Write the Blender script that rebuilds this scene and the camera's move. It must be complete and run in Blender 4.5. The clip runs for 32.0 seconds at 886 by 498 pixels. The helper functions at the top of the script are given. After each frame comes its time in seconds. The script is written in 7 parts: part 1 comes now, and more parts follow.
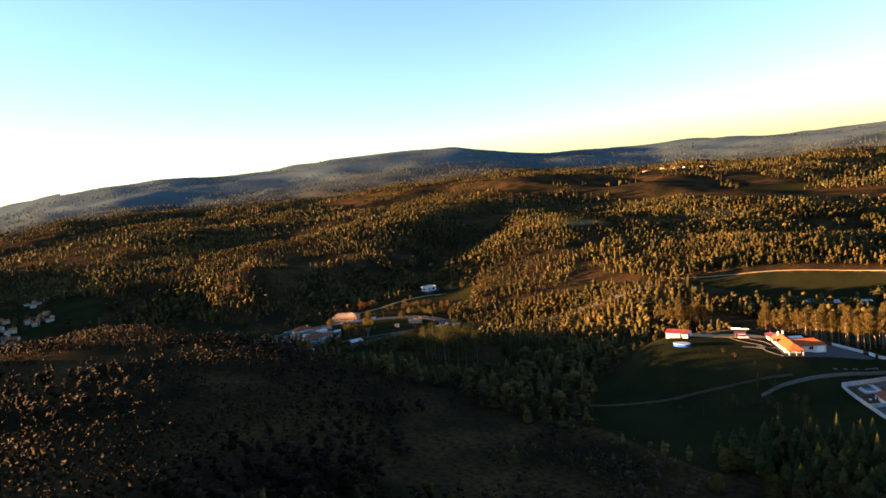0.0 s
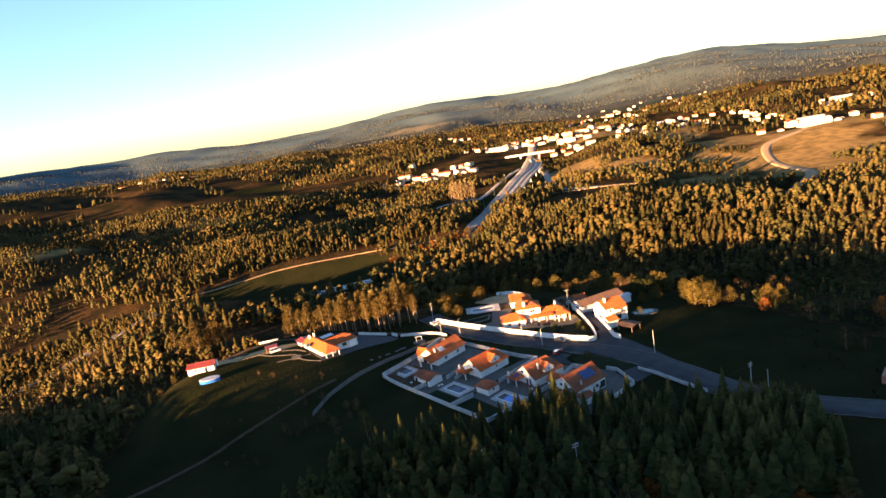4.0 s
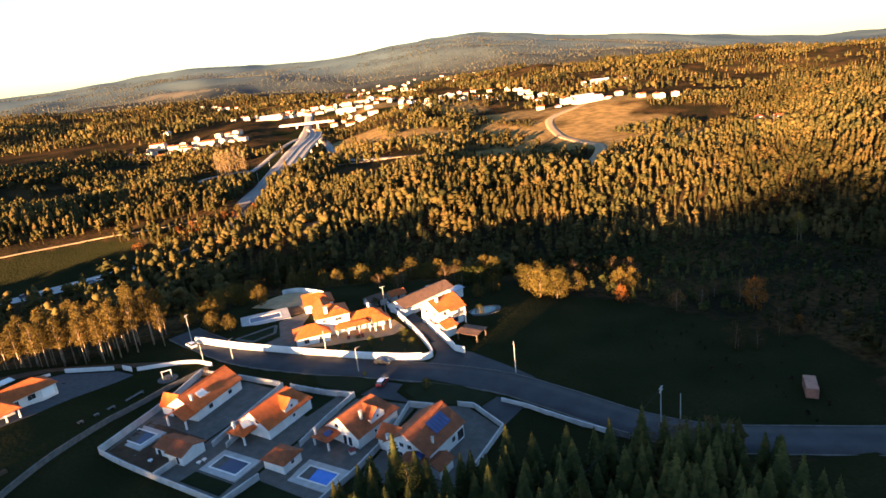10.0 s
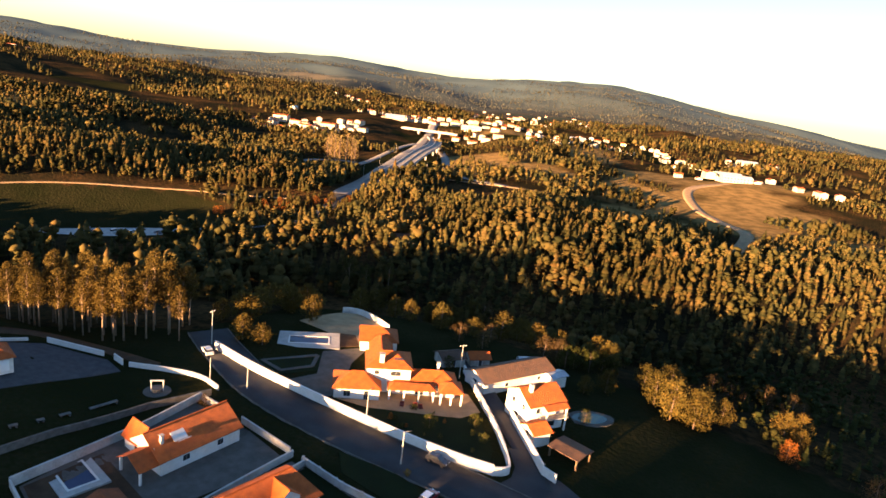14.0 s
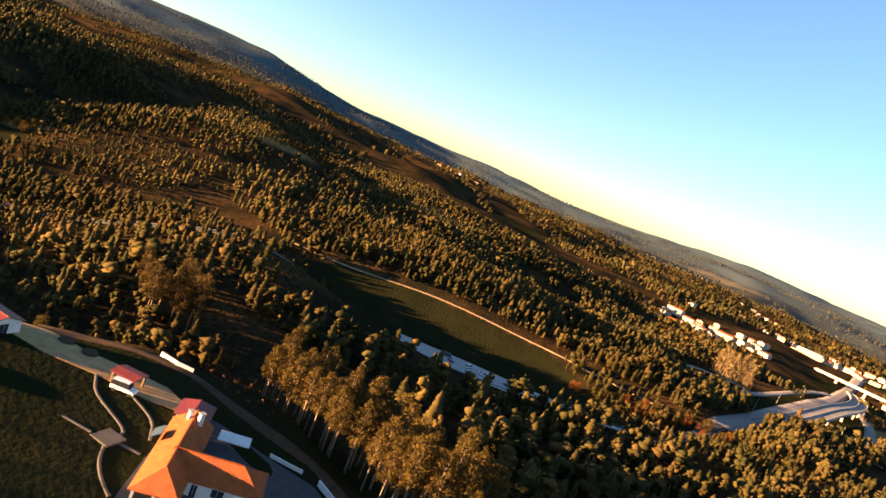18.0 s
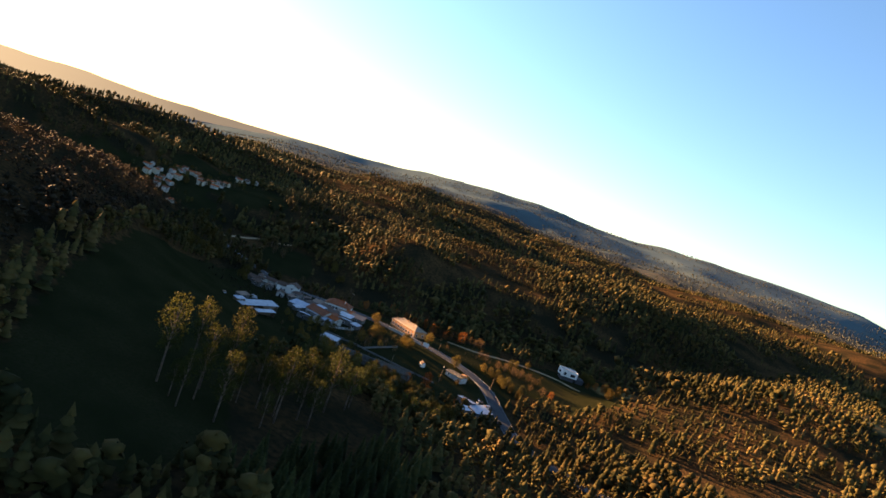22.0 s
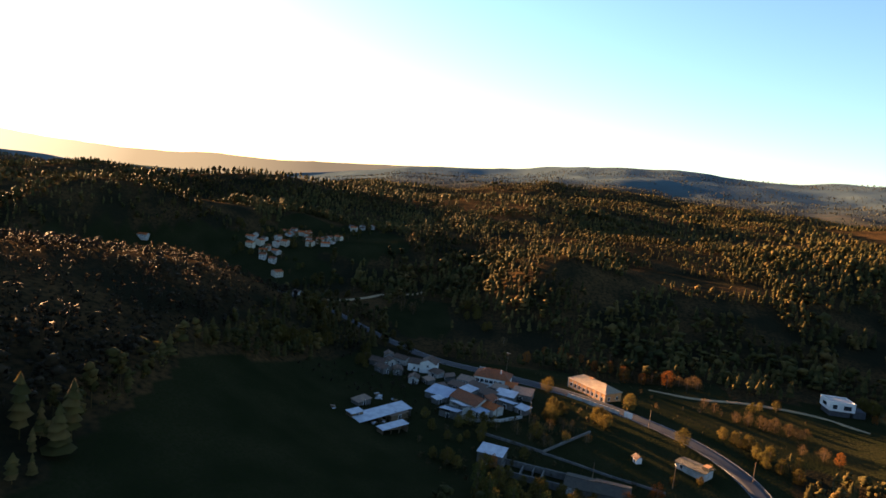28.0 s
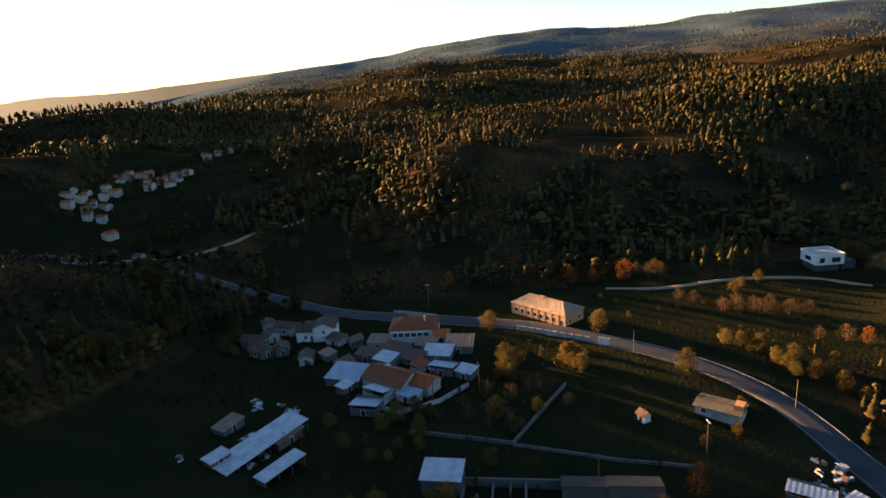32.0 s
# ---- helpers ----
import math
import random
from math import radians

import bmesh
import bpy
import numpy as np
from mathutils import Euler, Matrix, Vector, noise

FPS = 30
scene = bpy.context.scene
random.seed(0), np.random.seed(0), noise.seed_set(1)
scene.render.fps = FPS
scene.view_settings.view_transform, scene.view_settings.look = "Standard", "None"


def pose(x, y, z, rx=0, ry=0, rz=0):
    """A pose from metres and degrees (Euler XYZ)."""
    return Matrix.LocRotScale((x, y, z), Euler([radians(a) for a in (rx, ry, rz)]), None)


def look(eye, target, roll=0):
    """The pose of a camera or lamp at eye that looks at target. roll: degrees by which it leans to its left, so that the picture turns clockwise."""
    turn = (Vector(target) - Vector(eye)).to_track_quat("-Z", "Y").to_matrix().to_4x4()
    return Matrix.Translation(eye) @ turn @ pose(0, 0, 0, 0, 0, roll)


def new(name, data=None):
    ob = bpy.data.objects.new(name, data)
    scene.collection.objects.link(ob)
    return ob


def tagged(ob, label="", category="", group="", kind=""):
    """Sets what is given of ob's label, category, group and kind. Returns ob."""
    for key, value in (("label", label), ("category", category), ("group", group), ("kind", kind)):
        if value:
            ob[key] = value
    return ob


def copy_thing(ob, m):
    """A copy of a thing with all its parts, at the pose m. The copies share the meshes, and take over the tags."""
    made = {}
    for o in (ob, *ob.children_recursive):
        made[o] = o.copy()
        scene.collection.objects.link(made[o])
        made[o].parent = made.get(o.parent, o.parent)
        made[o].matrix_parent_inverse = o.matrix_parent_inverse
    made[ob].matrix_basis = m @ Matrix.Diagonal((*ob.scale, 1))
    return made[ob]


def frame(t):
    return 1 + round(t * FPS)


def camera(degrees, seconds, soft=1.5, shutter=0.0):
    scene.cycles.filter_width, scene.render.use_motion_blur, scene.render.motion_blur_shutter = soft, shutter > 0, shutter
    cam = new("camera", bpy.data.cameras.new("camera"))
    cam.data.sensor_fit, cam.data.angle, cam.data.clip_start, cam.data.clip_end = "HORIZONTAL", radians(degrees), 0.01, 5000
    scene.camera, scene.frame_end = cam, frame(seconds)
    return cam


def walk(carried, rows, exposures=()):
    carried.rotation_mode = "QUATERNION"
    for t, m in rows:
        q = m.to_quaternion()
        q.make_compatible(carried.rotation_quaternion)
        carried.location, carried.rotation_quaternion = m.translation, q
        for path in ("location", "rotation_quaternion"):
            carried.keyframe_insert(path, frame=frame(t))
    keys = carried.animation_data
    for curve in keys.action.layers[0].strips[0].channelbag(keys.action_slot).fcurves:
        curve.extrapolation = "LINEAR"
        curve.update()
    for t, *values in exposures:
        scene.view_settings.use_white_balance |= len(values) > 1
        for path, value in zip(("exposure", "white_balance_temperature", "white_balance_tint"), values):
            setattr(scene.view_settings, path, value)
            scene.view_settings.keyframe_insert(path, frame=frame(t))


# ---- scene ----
cam = camera(70.0, 32.0, soft=1.6)
PATH = [
    (0, (54.94, -102.50, 100.27), (37.878, -92.336, 97.875), -6.73),
    (0.5, (48.97, -97.53, 99.69), (32.297, -86.888, 96.725), -15.78),
    (1, (42.81, -92.36, 98.95), (27.072, -80.578, 95.279), -17.84),
    (1.5, (36.98, -86.64, 97.52), (22.793, -73.253, 93.106), -19.74),
    (2, (31.32, -80.89, 95.98), (19.022, -65.949, 90.912), -15.67),
    (2.5, (26.95, -75.66, 94.91), (15.427, -60.048, 90.084), -19.48),
    (3, (23.34, -70.67, 93.87), (13.751, -53.673, 89.516), -17.80),
    (3.5, (20.25, -65.53, 92.87), (12.515, -47.544, 88.770), -19.75),
    (4, (17.01, -60.39, 92.12), (11.807, -41.554, 87.857), -10.03),
    (4.5, (13.78, -55.24, 91.68), (9.584, -36.124, 87.568), -6.52),
    (6.5, (6.37, -30.94, 86.76), (3.488, -12.177, 80.456), -4.25),
    (7, (4.74, -24.76, 85.29), (2.224, -6.156, 78.390), -3.47),
    (7.5, (3.50, -18.95, 84.17), (0.801, -0.169, 77.855), -7.60),
    (8, (2.63, -13.17, 82.89), (0.450, 5.841, 77.055), -8.77),
    (8.5, (1.65, -7.10, 81.44), (0.381, 11.998, 75.647), -11.34),
    (9, (0.84, -0.75, 79.84), (0.775, 18.326, 73.826), -10.19),
    (9.5, (0.22, 5.48, 78.51), (1.243, 24.506, 72.424), -8.40),
    (10, (-0.09, 11.66, 77.21), (1.527, 30.698, 71.288), -6.36),
    (10.5, (-0.65, 17.83, 75.92), (1.703, 36.849, 70.197), -1.42),
    (11, (-1.01, 23.95, 74.83), (0.668, 43.094, 69.294), -1.08),
    (11.5, (-0.94, 30.13, 73.61), (0.812, 49.313, 68.240), 0.19),
    (12, (-1.44, 36.19, 72.42), (0.260, 55.405, 67.132), 1.55),
    (12.5, (-2.13, 42.48, 71.24), (-0.566, 61.731, 66.041), 4.43),
    (13, (-2.86, 48.92, 70.20), (-2.302, 68.216, 64.968), 4.83),
    (13.5, (-3.62, 54.99, 69.09), (-3.843, 74.305, 63.891), 5.90),
    (15.5, (-6.48, 77.72, 66.55), (-11.075, 96.649, 62.005), 11.52),
    (16, (-9.19, 83.55, 65.91), (-15.056, 102.138, 61.437), 13.67),
    (16.5, (-12.17, 89.01, 65.36), (-20.028, 106.870, 60.975), 14.13),
    (17, (-14.80, 93.57, 65.46), (-24.212, 110.825, 61.775), 14.96),
    (17.5, (-19.02, 98.30, 65.10), (-30.070, 114.645, 61.820), 14.18),
    (18, (-24.11, 102.54, 65.45), (-36.610, 117.920, 62.769), 21.98),
    (18.5, (-29.87, 106.48, 65.27), (-44.921, 119.601, 64.154), 20.42),
    (19, (-35.16, 109.70, 65.03), (-52.062, 120.392, 64.861), 16.80),
    (19.5, (-41.06, 112.38, 64.61), (-58.858, 121.493, 64.922), 16.44),
    (20, (-47.91, 114.47, 64.18), (-66.395, 122.093, 63.748), 24.07),
    (20.5, (-55.39, 115.95, 63.73), (-74.684, 121.049, 62.444), 24.72),
    (21, (-62.96, 117.13, 63.60), (-82.684, 119.601, 61.386), 20.01),
    (21.5, (-70.16, 115.87, 64.08), (-90.061, 116.664, 62.215), 16.29),
    (22, (-77.32, 114.36, 64.26), (-97.261, 113.701, 62.860), 20.05),
    (22.5, (-85.07, 113.27, 64.40), (-104.859, 110.471, 63.605), 18.20),
    (23, (-93.17, 111.67, 65.66), (-112.583, 106.838, 65.692), 11.12),
    (23.5, (-101.71, 108.01, 67.26), (-121.041, 102.889, 67.243), 8.27),
    (24, (-110.05, 104.60, 68.48), (-129.265, 99.050, 68.429), 7.01),
    (24.5, (-118.29, 102.48, 69.28), (-137.383, 96.537, 69.341), 0.77),
    (25, (-126.75, 100.94, 69.65), (-145.864, 95.116, 68.838), -2.40),
    (25.5, (-134.49, 100.24, 69.47), (-153.833, 95.165, 69.046), -4.68),
    (27.5, (-171.28, 95.70, 69.33), (-190.724, 91.512, 67.243), 8.14),
    (28, (-180.37, 93.49, 69.02), (-199.651, 88.669, 66.784), 6.21),
    (28.5, (-190.08, 91.30, 68.66), (-209.155, 86.046, 65.728), 2.13),
    (29, (-199.92, 89.75, 68.58), (-218.903, 84.287, 65.433), -7.08),
    (29.5, (-209.71, 87.86, 68.35), (-228.808, 83.159, 64.721), -7.14),
    (30, (-219.15, 85.27, 67.75), (-238.380, 81.469, 63.765), -4.45),
    (30.5, (-229.59, 84.41, 67.06), (-248.846, 80.866, 62.984), -5.75),
    (31, (-239.96, 83.18, 66.09), (-259.308, 80.261, 61.948), -6.87),
    (31.5, (-250.73, 81.96, 64.86), (-270.015, 79.696, 60.075), -7.27),
    (32, (-261.01, 80.67, 63.21), (-280.207, 79.161, 57.807), -3.94),
]
EXPOSURES = [(t, stops, kelvin, 18) for t, stops, kelvin in ((0, 3.4, 6950), (1, 3.6, 6950), (2, 3.9, 6850), (3, 3.65, 6850), (4.5, 3.5, 6800), (7, 4.3, 6750), (8, 4.4, 6800), (9, 4.0, 6800), (10, 3.75, 6800), (11.5, 3.5, 6800), (13, 3.35, 6800), (15.5, 3.35, 6950), (17, 3.35, 7050), (19.5, 2.95, 6850), (22, 3.4, 6900), (23, 2.5, 6900), (25.5, 2.3, 6900), (28, 3.3, 6950), (29, 3.5, 6950), (30, 3.25, 6950), (32, 3.15, 7000))]
walk(cam, [(t, look(eye, target, roll)) for t, eye, target, roll in PATH], EXPOSURES)

# ---- world, sun ----
SUN_AZ, SUN_EL = 145.0, 6.5          # degrees to the left of +y, degrees up
sun_dir = Vector((-math.sin(radians(SUN_AZ)) * math.cos(radians(SUN_EL)), math.cos(radians(SUN_AZ)) * math.cos(radians(SUN_EL)), math.sin(radians(SUN_EL))))
world = bpy.data.worlds.new("sky")
scene.world = world
world.use_nodes = True
wn = world.node_tree
sky = wn.nodes.new("ShaderNodeTexSky")
sky.sky_type, sky.sun_disc = "NISHITA", False
sky.sun_elevation, sky.sun_rotation = radians(SUN_EL), math.atan2(sun_dir.x, sun_dir.y)
sky.air_density, sky.dust_density, sky.ozone_density = 1.0, 0.4, 3.0
sky.altitude = 500
wn.nodes["Background"].inputs["Strength"].default_value = 0.05
wn.links.new(sky.outputs[0], wn.nodes["Background"].inputs[0])
sun_data = bpy.data.lights.new("sun", "SUN")
sun_data.energy, sun_data.angle, sun_data.color = 5.0, radians(0.6), (1.0, 0.6, 0.28)
sun_lamp = new("sun", sun_data)
sun_lamp.matrix_world = look((0, 0, 300), Vector((0, 0, 300)) - sun_dir)


# ---- materials ----
def mat(name, a, b=None, scale=1.0, rough=0.85, bump=0.0, fine=8.0, metal=0.0, island=0.0, each=0.0, spec=0.3):
    """Two colours mixed by noise at a large and a fine scale (metres), with bump; island and each vary brightness by piece and by object."""
    m = bpy.data.materials.new(name)
    m.use_nodes = True
    nt, bs = m.node_tree, m.node_tree.nodes["Principled BSDF"]
    N, L = nt.nodes.new, nt.links.new
    geo = N("ShaderNodeNewGeometry")
    b = b or tuple(c * 0.8 for c in a)
    big, small = N("ShaderNodeTexNoise"), N("ShaderNodeTexNoise")
    big.inputs["Scale"].default_value, small.inputs["Scale"].default_value = 1.0 / scale, fine / scale
    big.inputs["Detail"].default_value = small.inputs["Detail"].default_value = 4
    L(geo.outputs["Position"], big.inputs["Vector"])
    L(geo.outputs["Position"], small.inputs["Vector"])
    add = N("ShaderNodeMath")
    add.operation = "MULTIPLY_ADD"
    L(small.outputs[0], add.inputs[0])
    add.inputs[1].default_value = 0.5
    L(big.outputs[0], add.inputs[2])
    ramp = N("ShaderNodeMapRange")
    ramp.inputs["From Min"].default_value, ramp.inputs["From Max"].default_value = 0.55, 0.95
    L(add.outputs[0], ramp.inputs["Value"])
    mix = N("ShaderNodeMix")
    mix.data_type = "RGBA"
    mix.inputs["A"].default_value, mix.inputs["B"].default_value = (*a, 1), (*b, 1)
    L(ramp.outputs[0], mix.inputs["Factor"])
    out = mix.outputs["Result"]
    for amount, source in ((island, geo.outputs["Random Per Island"]), (each, None)):
        if amount:
            if source is None:
                source = N("ShaderNodeObjectInfo").outputs["Random"]
            val = N("ShaderNodeMapRange")
            val.inputs["To Min"].default_value, val.inputs["To Max"].default_value = 1 - amount, 1 + amount
            L(source, val.inputs["Value"])
            hsv = N("ShaderNodeHueSaturation")
            L(val.outputs[0], hsv.inputs["Value"])
            L(out, hsv.inputs["Color"])
            out = hsv.outputs[0]
    L(out, bs.inputs["Base Color"])
    bs.inputs["Roughness"].default_value, bs.inputs["Metallic"].default_value = rough, metal
    bs.inputs["Specular IOR Level"].default_value = spec
    if bump:
        bu = N("ShaderNodeBump")
        bu.inputs["Strength"].default_value, bu.inputs["Distance"].default_value = 0.6, bump
        L(small.outputs[0], bu.inputs["Height"])
        L(bu.outputs[0], bs.inputs["Normal"])
    return m


def leaf_mat(name, colours, each=0.0, sheer=0.3):
    """Foliage: colours drawn leaf clump by leaf clump, some light passing through."""
    m = bpy.data.materials.new(name)
    m.use_nodes = True
    nt, bs = m.node_tree, m.node_tree.nodes["Principled BSDF"]
    N, L = nt.nodes.new, nt.links.new
    geo = N("ShaderNodeNewGeometry")
    ramp = N("ShaderNodeValToRGB")
    while len(ramp.color_ramp.elements) < len(colours):
        ramp.color_ramp.elements.new(0.5)
    for k, c in enumerate(colours):
        ramp.color_ramp.elements[k].position = k / max(1, len(colours) - 1)
        ramp.color_ramp.elements[k].color = (*c, 1)
    noise_t = N("ShaderNodeTexNoise")
    noise_t.inputs["Scale"].default_value = 0.035
    L(geo.outputs["Position"], noise_t.inputs["Vector"])
    add = N("ShaderNodeMath")
    add.operation = "MULTIPLY_ADD"
    L(geo.outputs["Random Per Island"], add.inputs[0])
    add.inputs[1].default_value = 0.55
    sub = N("ShaderNodeMapRange")
    sub.inputs["From Min"].default_value, sub.inputs["From Max"].default_value = 0.3, 0.7
    sub.inputs["To Min"].default_value, sub.inputs["To Max"].default_value = 0.0, 0.45
    L(noise_t.outputs[0], sub.inputs["Value"])
    stands = N("ShaderNodeTexNoise")
    stands.inputs["Scale"].default_value, stands.inputs["Detail"].default_value = 0.011, 3
    L(geo.outputs["Position"], stands.inputs["Vector"])
    tone = N("ShaderNodeMapRange")
    tone.inputs["From Min"].default_value, tone.inputs["From Max"].default_value = 0.38, 0.62
    tone.inputs["To Min"].default_value, tone.inputs["To Max"].default_value = 0.65, 1.3
    L(stands.outputs[0], tone.inputs["Value"])
    L(sub.outputs[0], add.inputs[2])
    L(add.outputs[0], ramp.inputs[0])
    stand_hsv = N("ShaderNodeHueSaturation")
    L(tone.outputs[0], stand_hsv.inputs["Value"])
    L(ramp.outputs[0], stand_hsv.inputs["Color"])
    out = stand_hsv.outputs[0]
    if each:
        info, val, hsv = N("ShaderNodeObjectInfo"), N("ShaderNodeMapRange"), N("ShaderNodeHueSaturation")
        val.inputs["To Min"].default_value, val.inputs["To Max"].default_value = 1 - each, 1 + each
        L(info.outputs["Random"], val.inputs["Value"])
        L(val.outputs[0], hsv.inputs["Value"])
        L(out, hsv.inputs["Color"])
        out = hsv.outputs[0]
    L(out, bs.inputs["Base Color"])
    bs.inputs["Roughness"].default_value = 0.8
    bs.inputs["Specular IOR Level"].default_value = 0.03
    thin, both = N("ShaderNodeBsdfTranslucent"), N("ShaderNodeMixShader")
    both.inputs[0].default_value = sheer
    L(out, thin.inputs["Color"])
    L(bs.outputs[0], both.inputs[1])
    L(thin.outputs[0], both.inputs[2])
    L(both.outputs[0], nt.nodes["Material Output"].inputs["Surface"])
    return m


M_FOREST = leaf_mat("forest leaves", [(0.017, 0.020, 0.009), (0.042, 0.038, 0.013), (0.080, 0.059, 0.019), (0.120, 0.072, 0.026)])
M_PINE = leaf_mat("pine needles", [(0.019, 0.025, 0.006), (0.040, 0.042, 0.010), (0.074, 0.066, 0.015)], 0.15)
M_SPRUCE = leaf_mat("spruce needles", [(0.016, 0.023, 0.008), (0.034, 0.040, 0.013), (0.080, 0.066, 0.019)], 0.15)
M_EUCA = leaf_mat("eucalyptus leaves", [(0.022, 0.018, 0.006), (0.062, 0.043, 0.011), (0.115, 0.071, 0.018)], 0.18)
# leaf colours paled and greyed to paint in the far haze
M_HAZYWOOD = leaf_mat("distant woods with haze in colour", [(0.036, 0.041, 0.033), (0.058, 0.060, 0.047), (0.086, 0.080, 0.062)])
M_OAK = leaf_mat("oak leaves", [(0.043, 0.039, 0.010), (0.081, 0.059, 0.015), (0.124, 0.072, 0.015)], 0.25)
M_RUST = leaf_mat("rust leaves", [(0.124, 0.039, 0.010), (0.217, 0.072, 0.015), (0.248, 0.105, 0.020)], 0.2)
M_BARE = leaf_mat("bare twigs", [(0.043, 0.028, 0.012), (0.074, 0.046, 0.018), (0.099, 0.059, 0.022)], 0.25)
# brown twigs, darkened in the colour to stand for shade on the slopes
M_SHADEDTHICKET = leaf_mat("thicket with shade in colour", [(0.010, 0.009, 0.005), (0.020, 0.015, 0.009), (0.034, 0.024, 0.014)], sheer=0.05)
M_SHADEDBAREWOOD = leaf_mat("leafless crowns with painted shade", [(0.022, 0.017, 0.010), (0.040, 0.029, 0.017), (0.062, 0.043, 0.026)], sheer=0.1)
M_LOTWALL = mat("weathered white wall", (0.43, 0.42, 0.395), (0.27, 0.26, 0.245), 1.8, 0.9, 0.01, 7)
M_POPLAR = leaf_mat("poplar twigs", [(0.27, 0.18, 0.07), (0.37, 0.25, 0.09), (0.44, 0.30, 0.12)], 0.1)
M_BARK = mat("bark", (0.16, 0.11, 0.08), (0.07, 0.05, 0.04), 0.8, 0.9, 0.03, spec=0.05)
M_EUBARK = mat("pale eucalyptus bark", (0.30, 0.21, 0.14), (0.17, 0.12, 0.085), 0.8, 0.85, 0.02, spec=0.1)
M_PALEROAD = mat("sun-bleached concrete road", (0.24, 0.22, 0.20), (0.17, 0.155, 0.14), 9.0, 0.85, 0.006, 30, spec=0.05)
M_WHITE = mat("white render", (0.640, 0.623, 0.590), (0.508, 0.484, 0.443), 3.0, 0.85, 0.004, 6)
M_CREAM = mat("cream render", (0.44, 0.38, 0.29), (0.32, 0.275, 0.21), 3.0, 0.85, 0.004, 6)
M_OLDWALL = mat("old limewashed wall", (0.413, 0.390, 0.345), (0.225, 0.210, 0.188), 1.6, 0.92, 0.02)
M_STONE = mat("grey stone", (0.135, 0.126, 0.113), (0.077, 0.072, 0.065), 0.9, 0.92, 0.03, spec=0.05)
M_ORANGEWALL = mat("ochre brick wall", (0.55, 0.25, 0.09), (0.42, 0.18, 0.07), 1.2, 0.9, 0.01)
M_ASPHALT = mat("asphalt", (0.054, 0.054, 0.056), (0.036, 0.036, 0.038), 5.0, 0.85, 0.006, 30, spec=0.05)
M_PAVE = mat("paving", (0.107, 0.098, 0.087), (0.074, 0.068, 0.059), 1.5, 0.9, 0.006, 10, spec=0.05)
M_DARKPAVE = mat("dark setts", (0.068, 0.068, 0.071), (0.048, 0.048, 0.051), 1.2, 0.85, 0.008, 12, spec=0.05)
M_GRAVEL = mat("pale dirt", (0.34, 0.23, 0.13), (0.22, 0.15, 0.085), 3.0, 0.95, 0.02, 14, spec=0.05)
M_SAND = mat("golden sandy soil", (0.42, 0.26, 0.12), (0.25, 0.155, 0.075), 2.2, 0.95, 0.04, 10, spec=0.05)
M_BRACKEN = leaf_mat("reddish dead bracken", [(0.045, 0.024, 0.012), (0.095, 0.047, 0.020), (0.150, 0.080, 0.035)])
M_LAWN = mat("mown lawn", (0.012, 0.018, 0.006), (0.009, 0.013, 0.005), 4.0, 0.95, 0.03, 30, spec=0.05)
M_SOIL = mat("brown soil", (0.078, 0.049, 0.029), (0.046, 0.029, 0.019), 2.0, 0.95, 0.04, 12, spec=0.05)
M_SLATE = mat("weathered metal sheet", (0.4, 0.42, 0.45), (0.26, 0.27, 0.29), 2.5, 0.45, 0.006, 8, 0.4)
M_RED = mat("red metal roof", (0.180, 0.030, 0.024), (0.120, 0.021, 0.018), 2.0, 0.5, 0.006, 8)
M_DARKGLASS = mat("window glass", (0.03, 0.035, 0.04), (0.02, 0.022, 0.026), 2.0, 0.06, 0.0, 4, 0.0, spec=0.6)
M_FRAME = mat("white window frame", (0.75, 0.75, 0.73), (0.68, 0.68, 0.66), 2.0, 0.5)
M_DARK = mat("dark iron", (0.05, 0.05, 0.05), (0.035, 0.035, 0.035), 1.0, 0.5, metal=0.6)
M_SOLAR = mat("solar cells", (0.015, 0.03, 0.1), (0.02, 0.04, 0.13), 1.5, 0.12, spec=0.6)
M_POOLDARK = mat("dark pool cover", (0.012, 0.022, 0.06), (0.02, 0.03, 0.075), 2.0, 0.3)
M_POOLTEAL = mat("murky teal water", (0.02, 0.06, 0.055), (0.03, 0.075, 0.06), 1.5, 0.08, 0.01, 5)
M_POOLBLUE = mat("blue pool water", (0.03, 0.16, 0.5), (0.025, 0.13, 0.42), 1.0, 0.06, 0.01, 5)
M_CONCRETE = mat("concrete", (0.357, 0.340, 0.315), (0.255, 0.246, 0.230), 1.5, 0.9, 0.006)
M_WOOD = mat("weathered wood", (0.154, 0.098, 0.056), (0.098, 0.063, 0.035), 0.6, 0.85, 0.01)


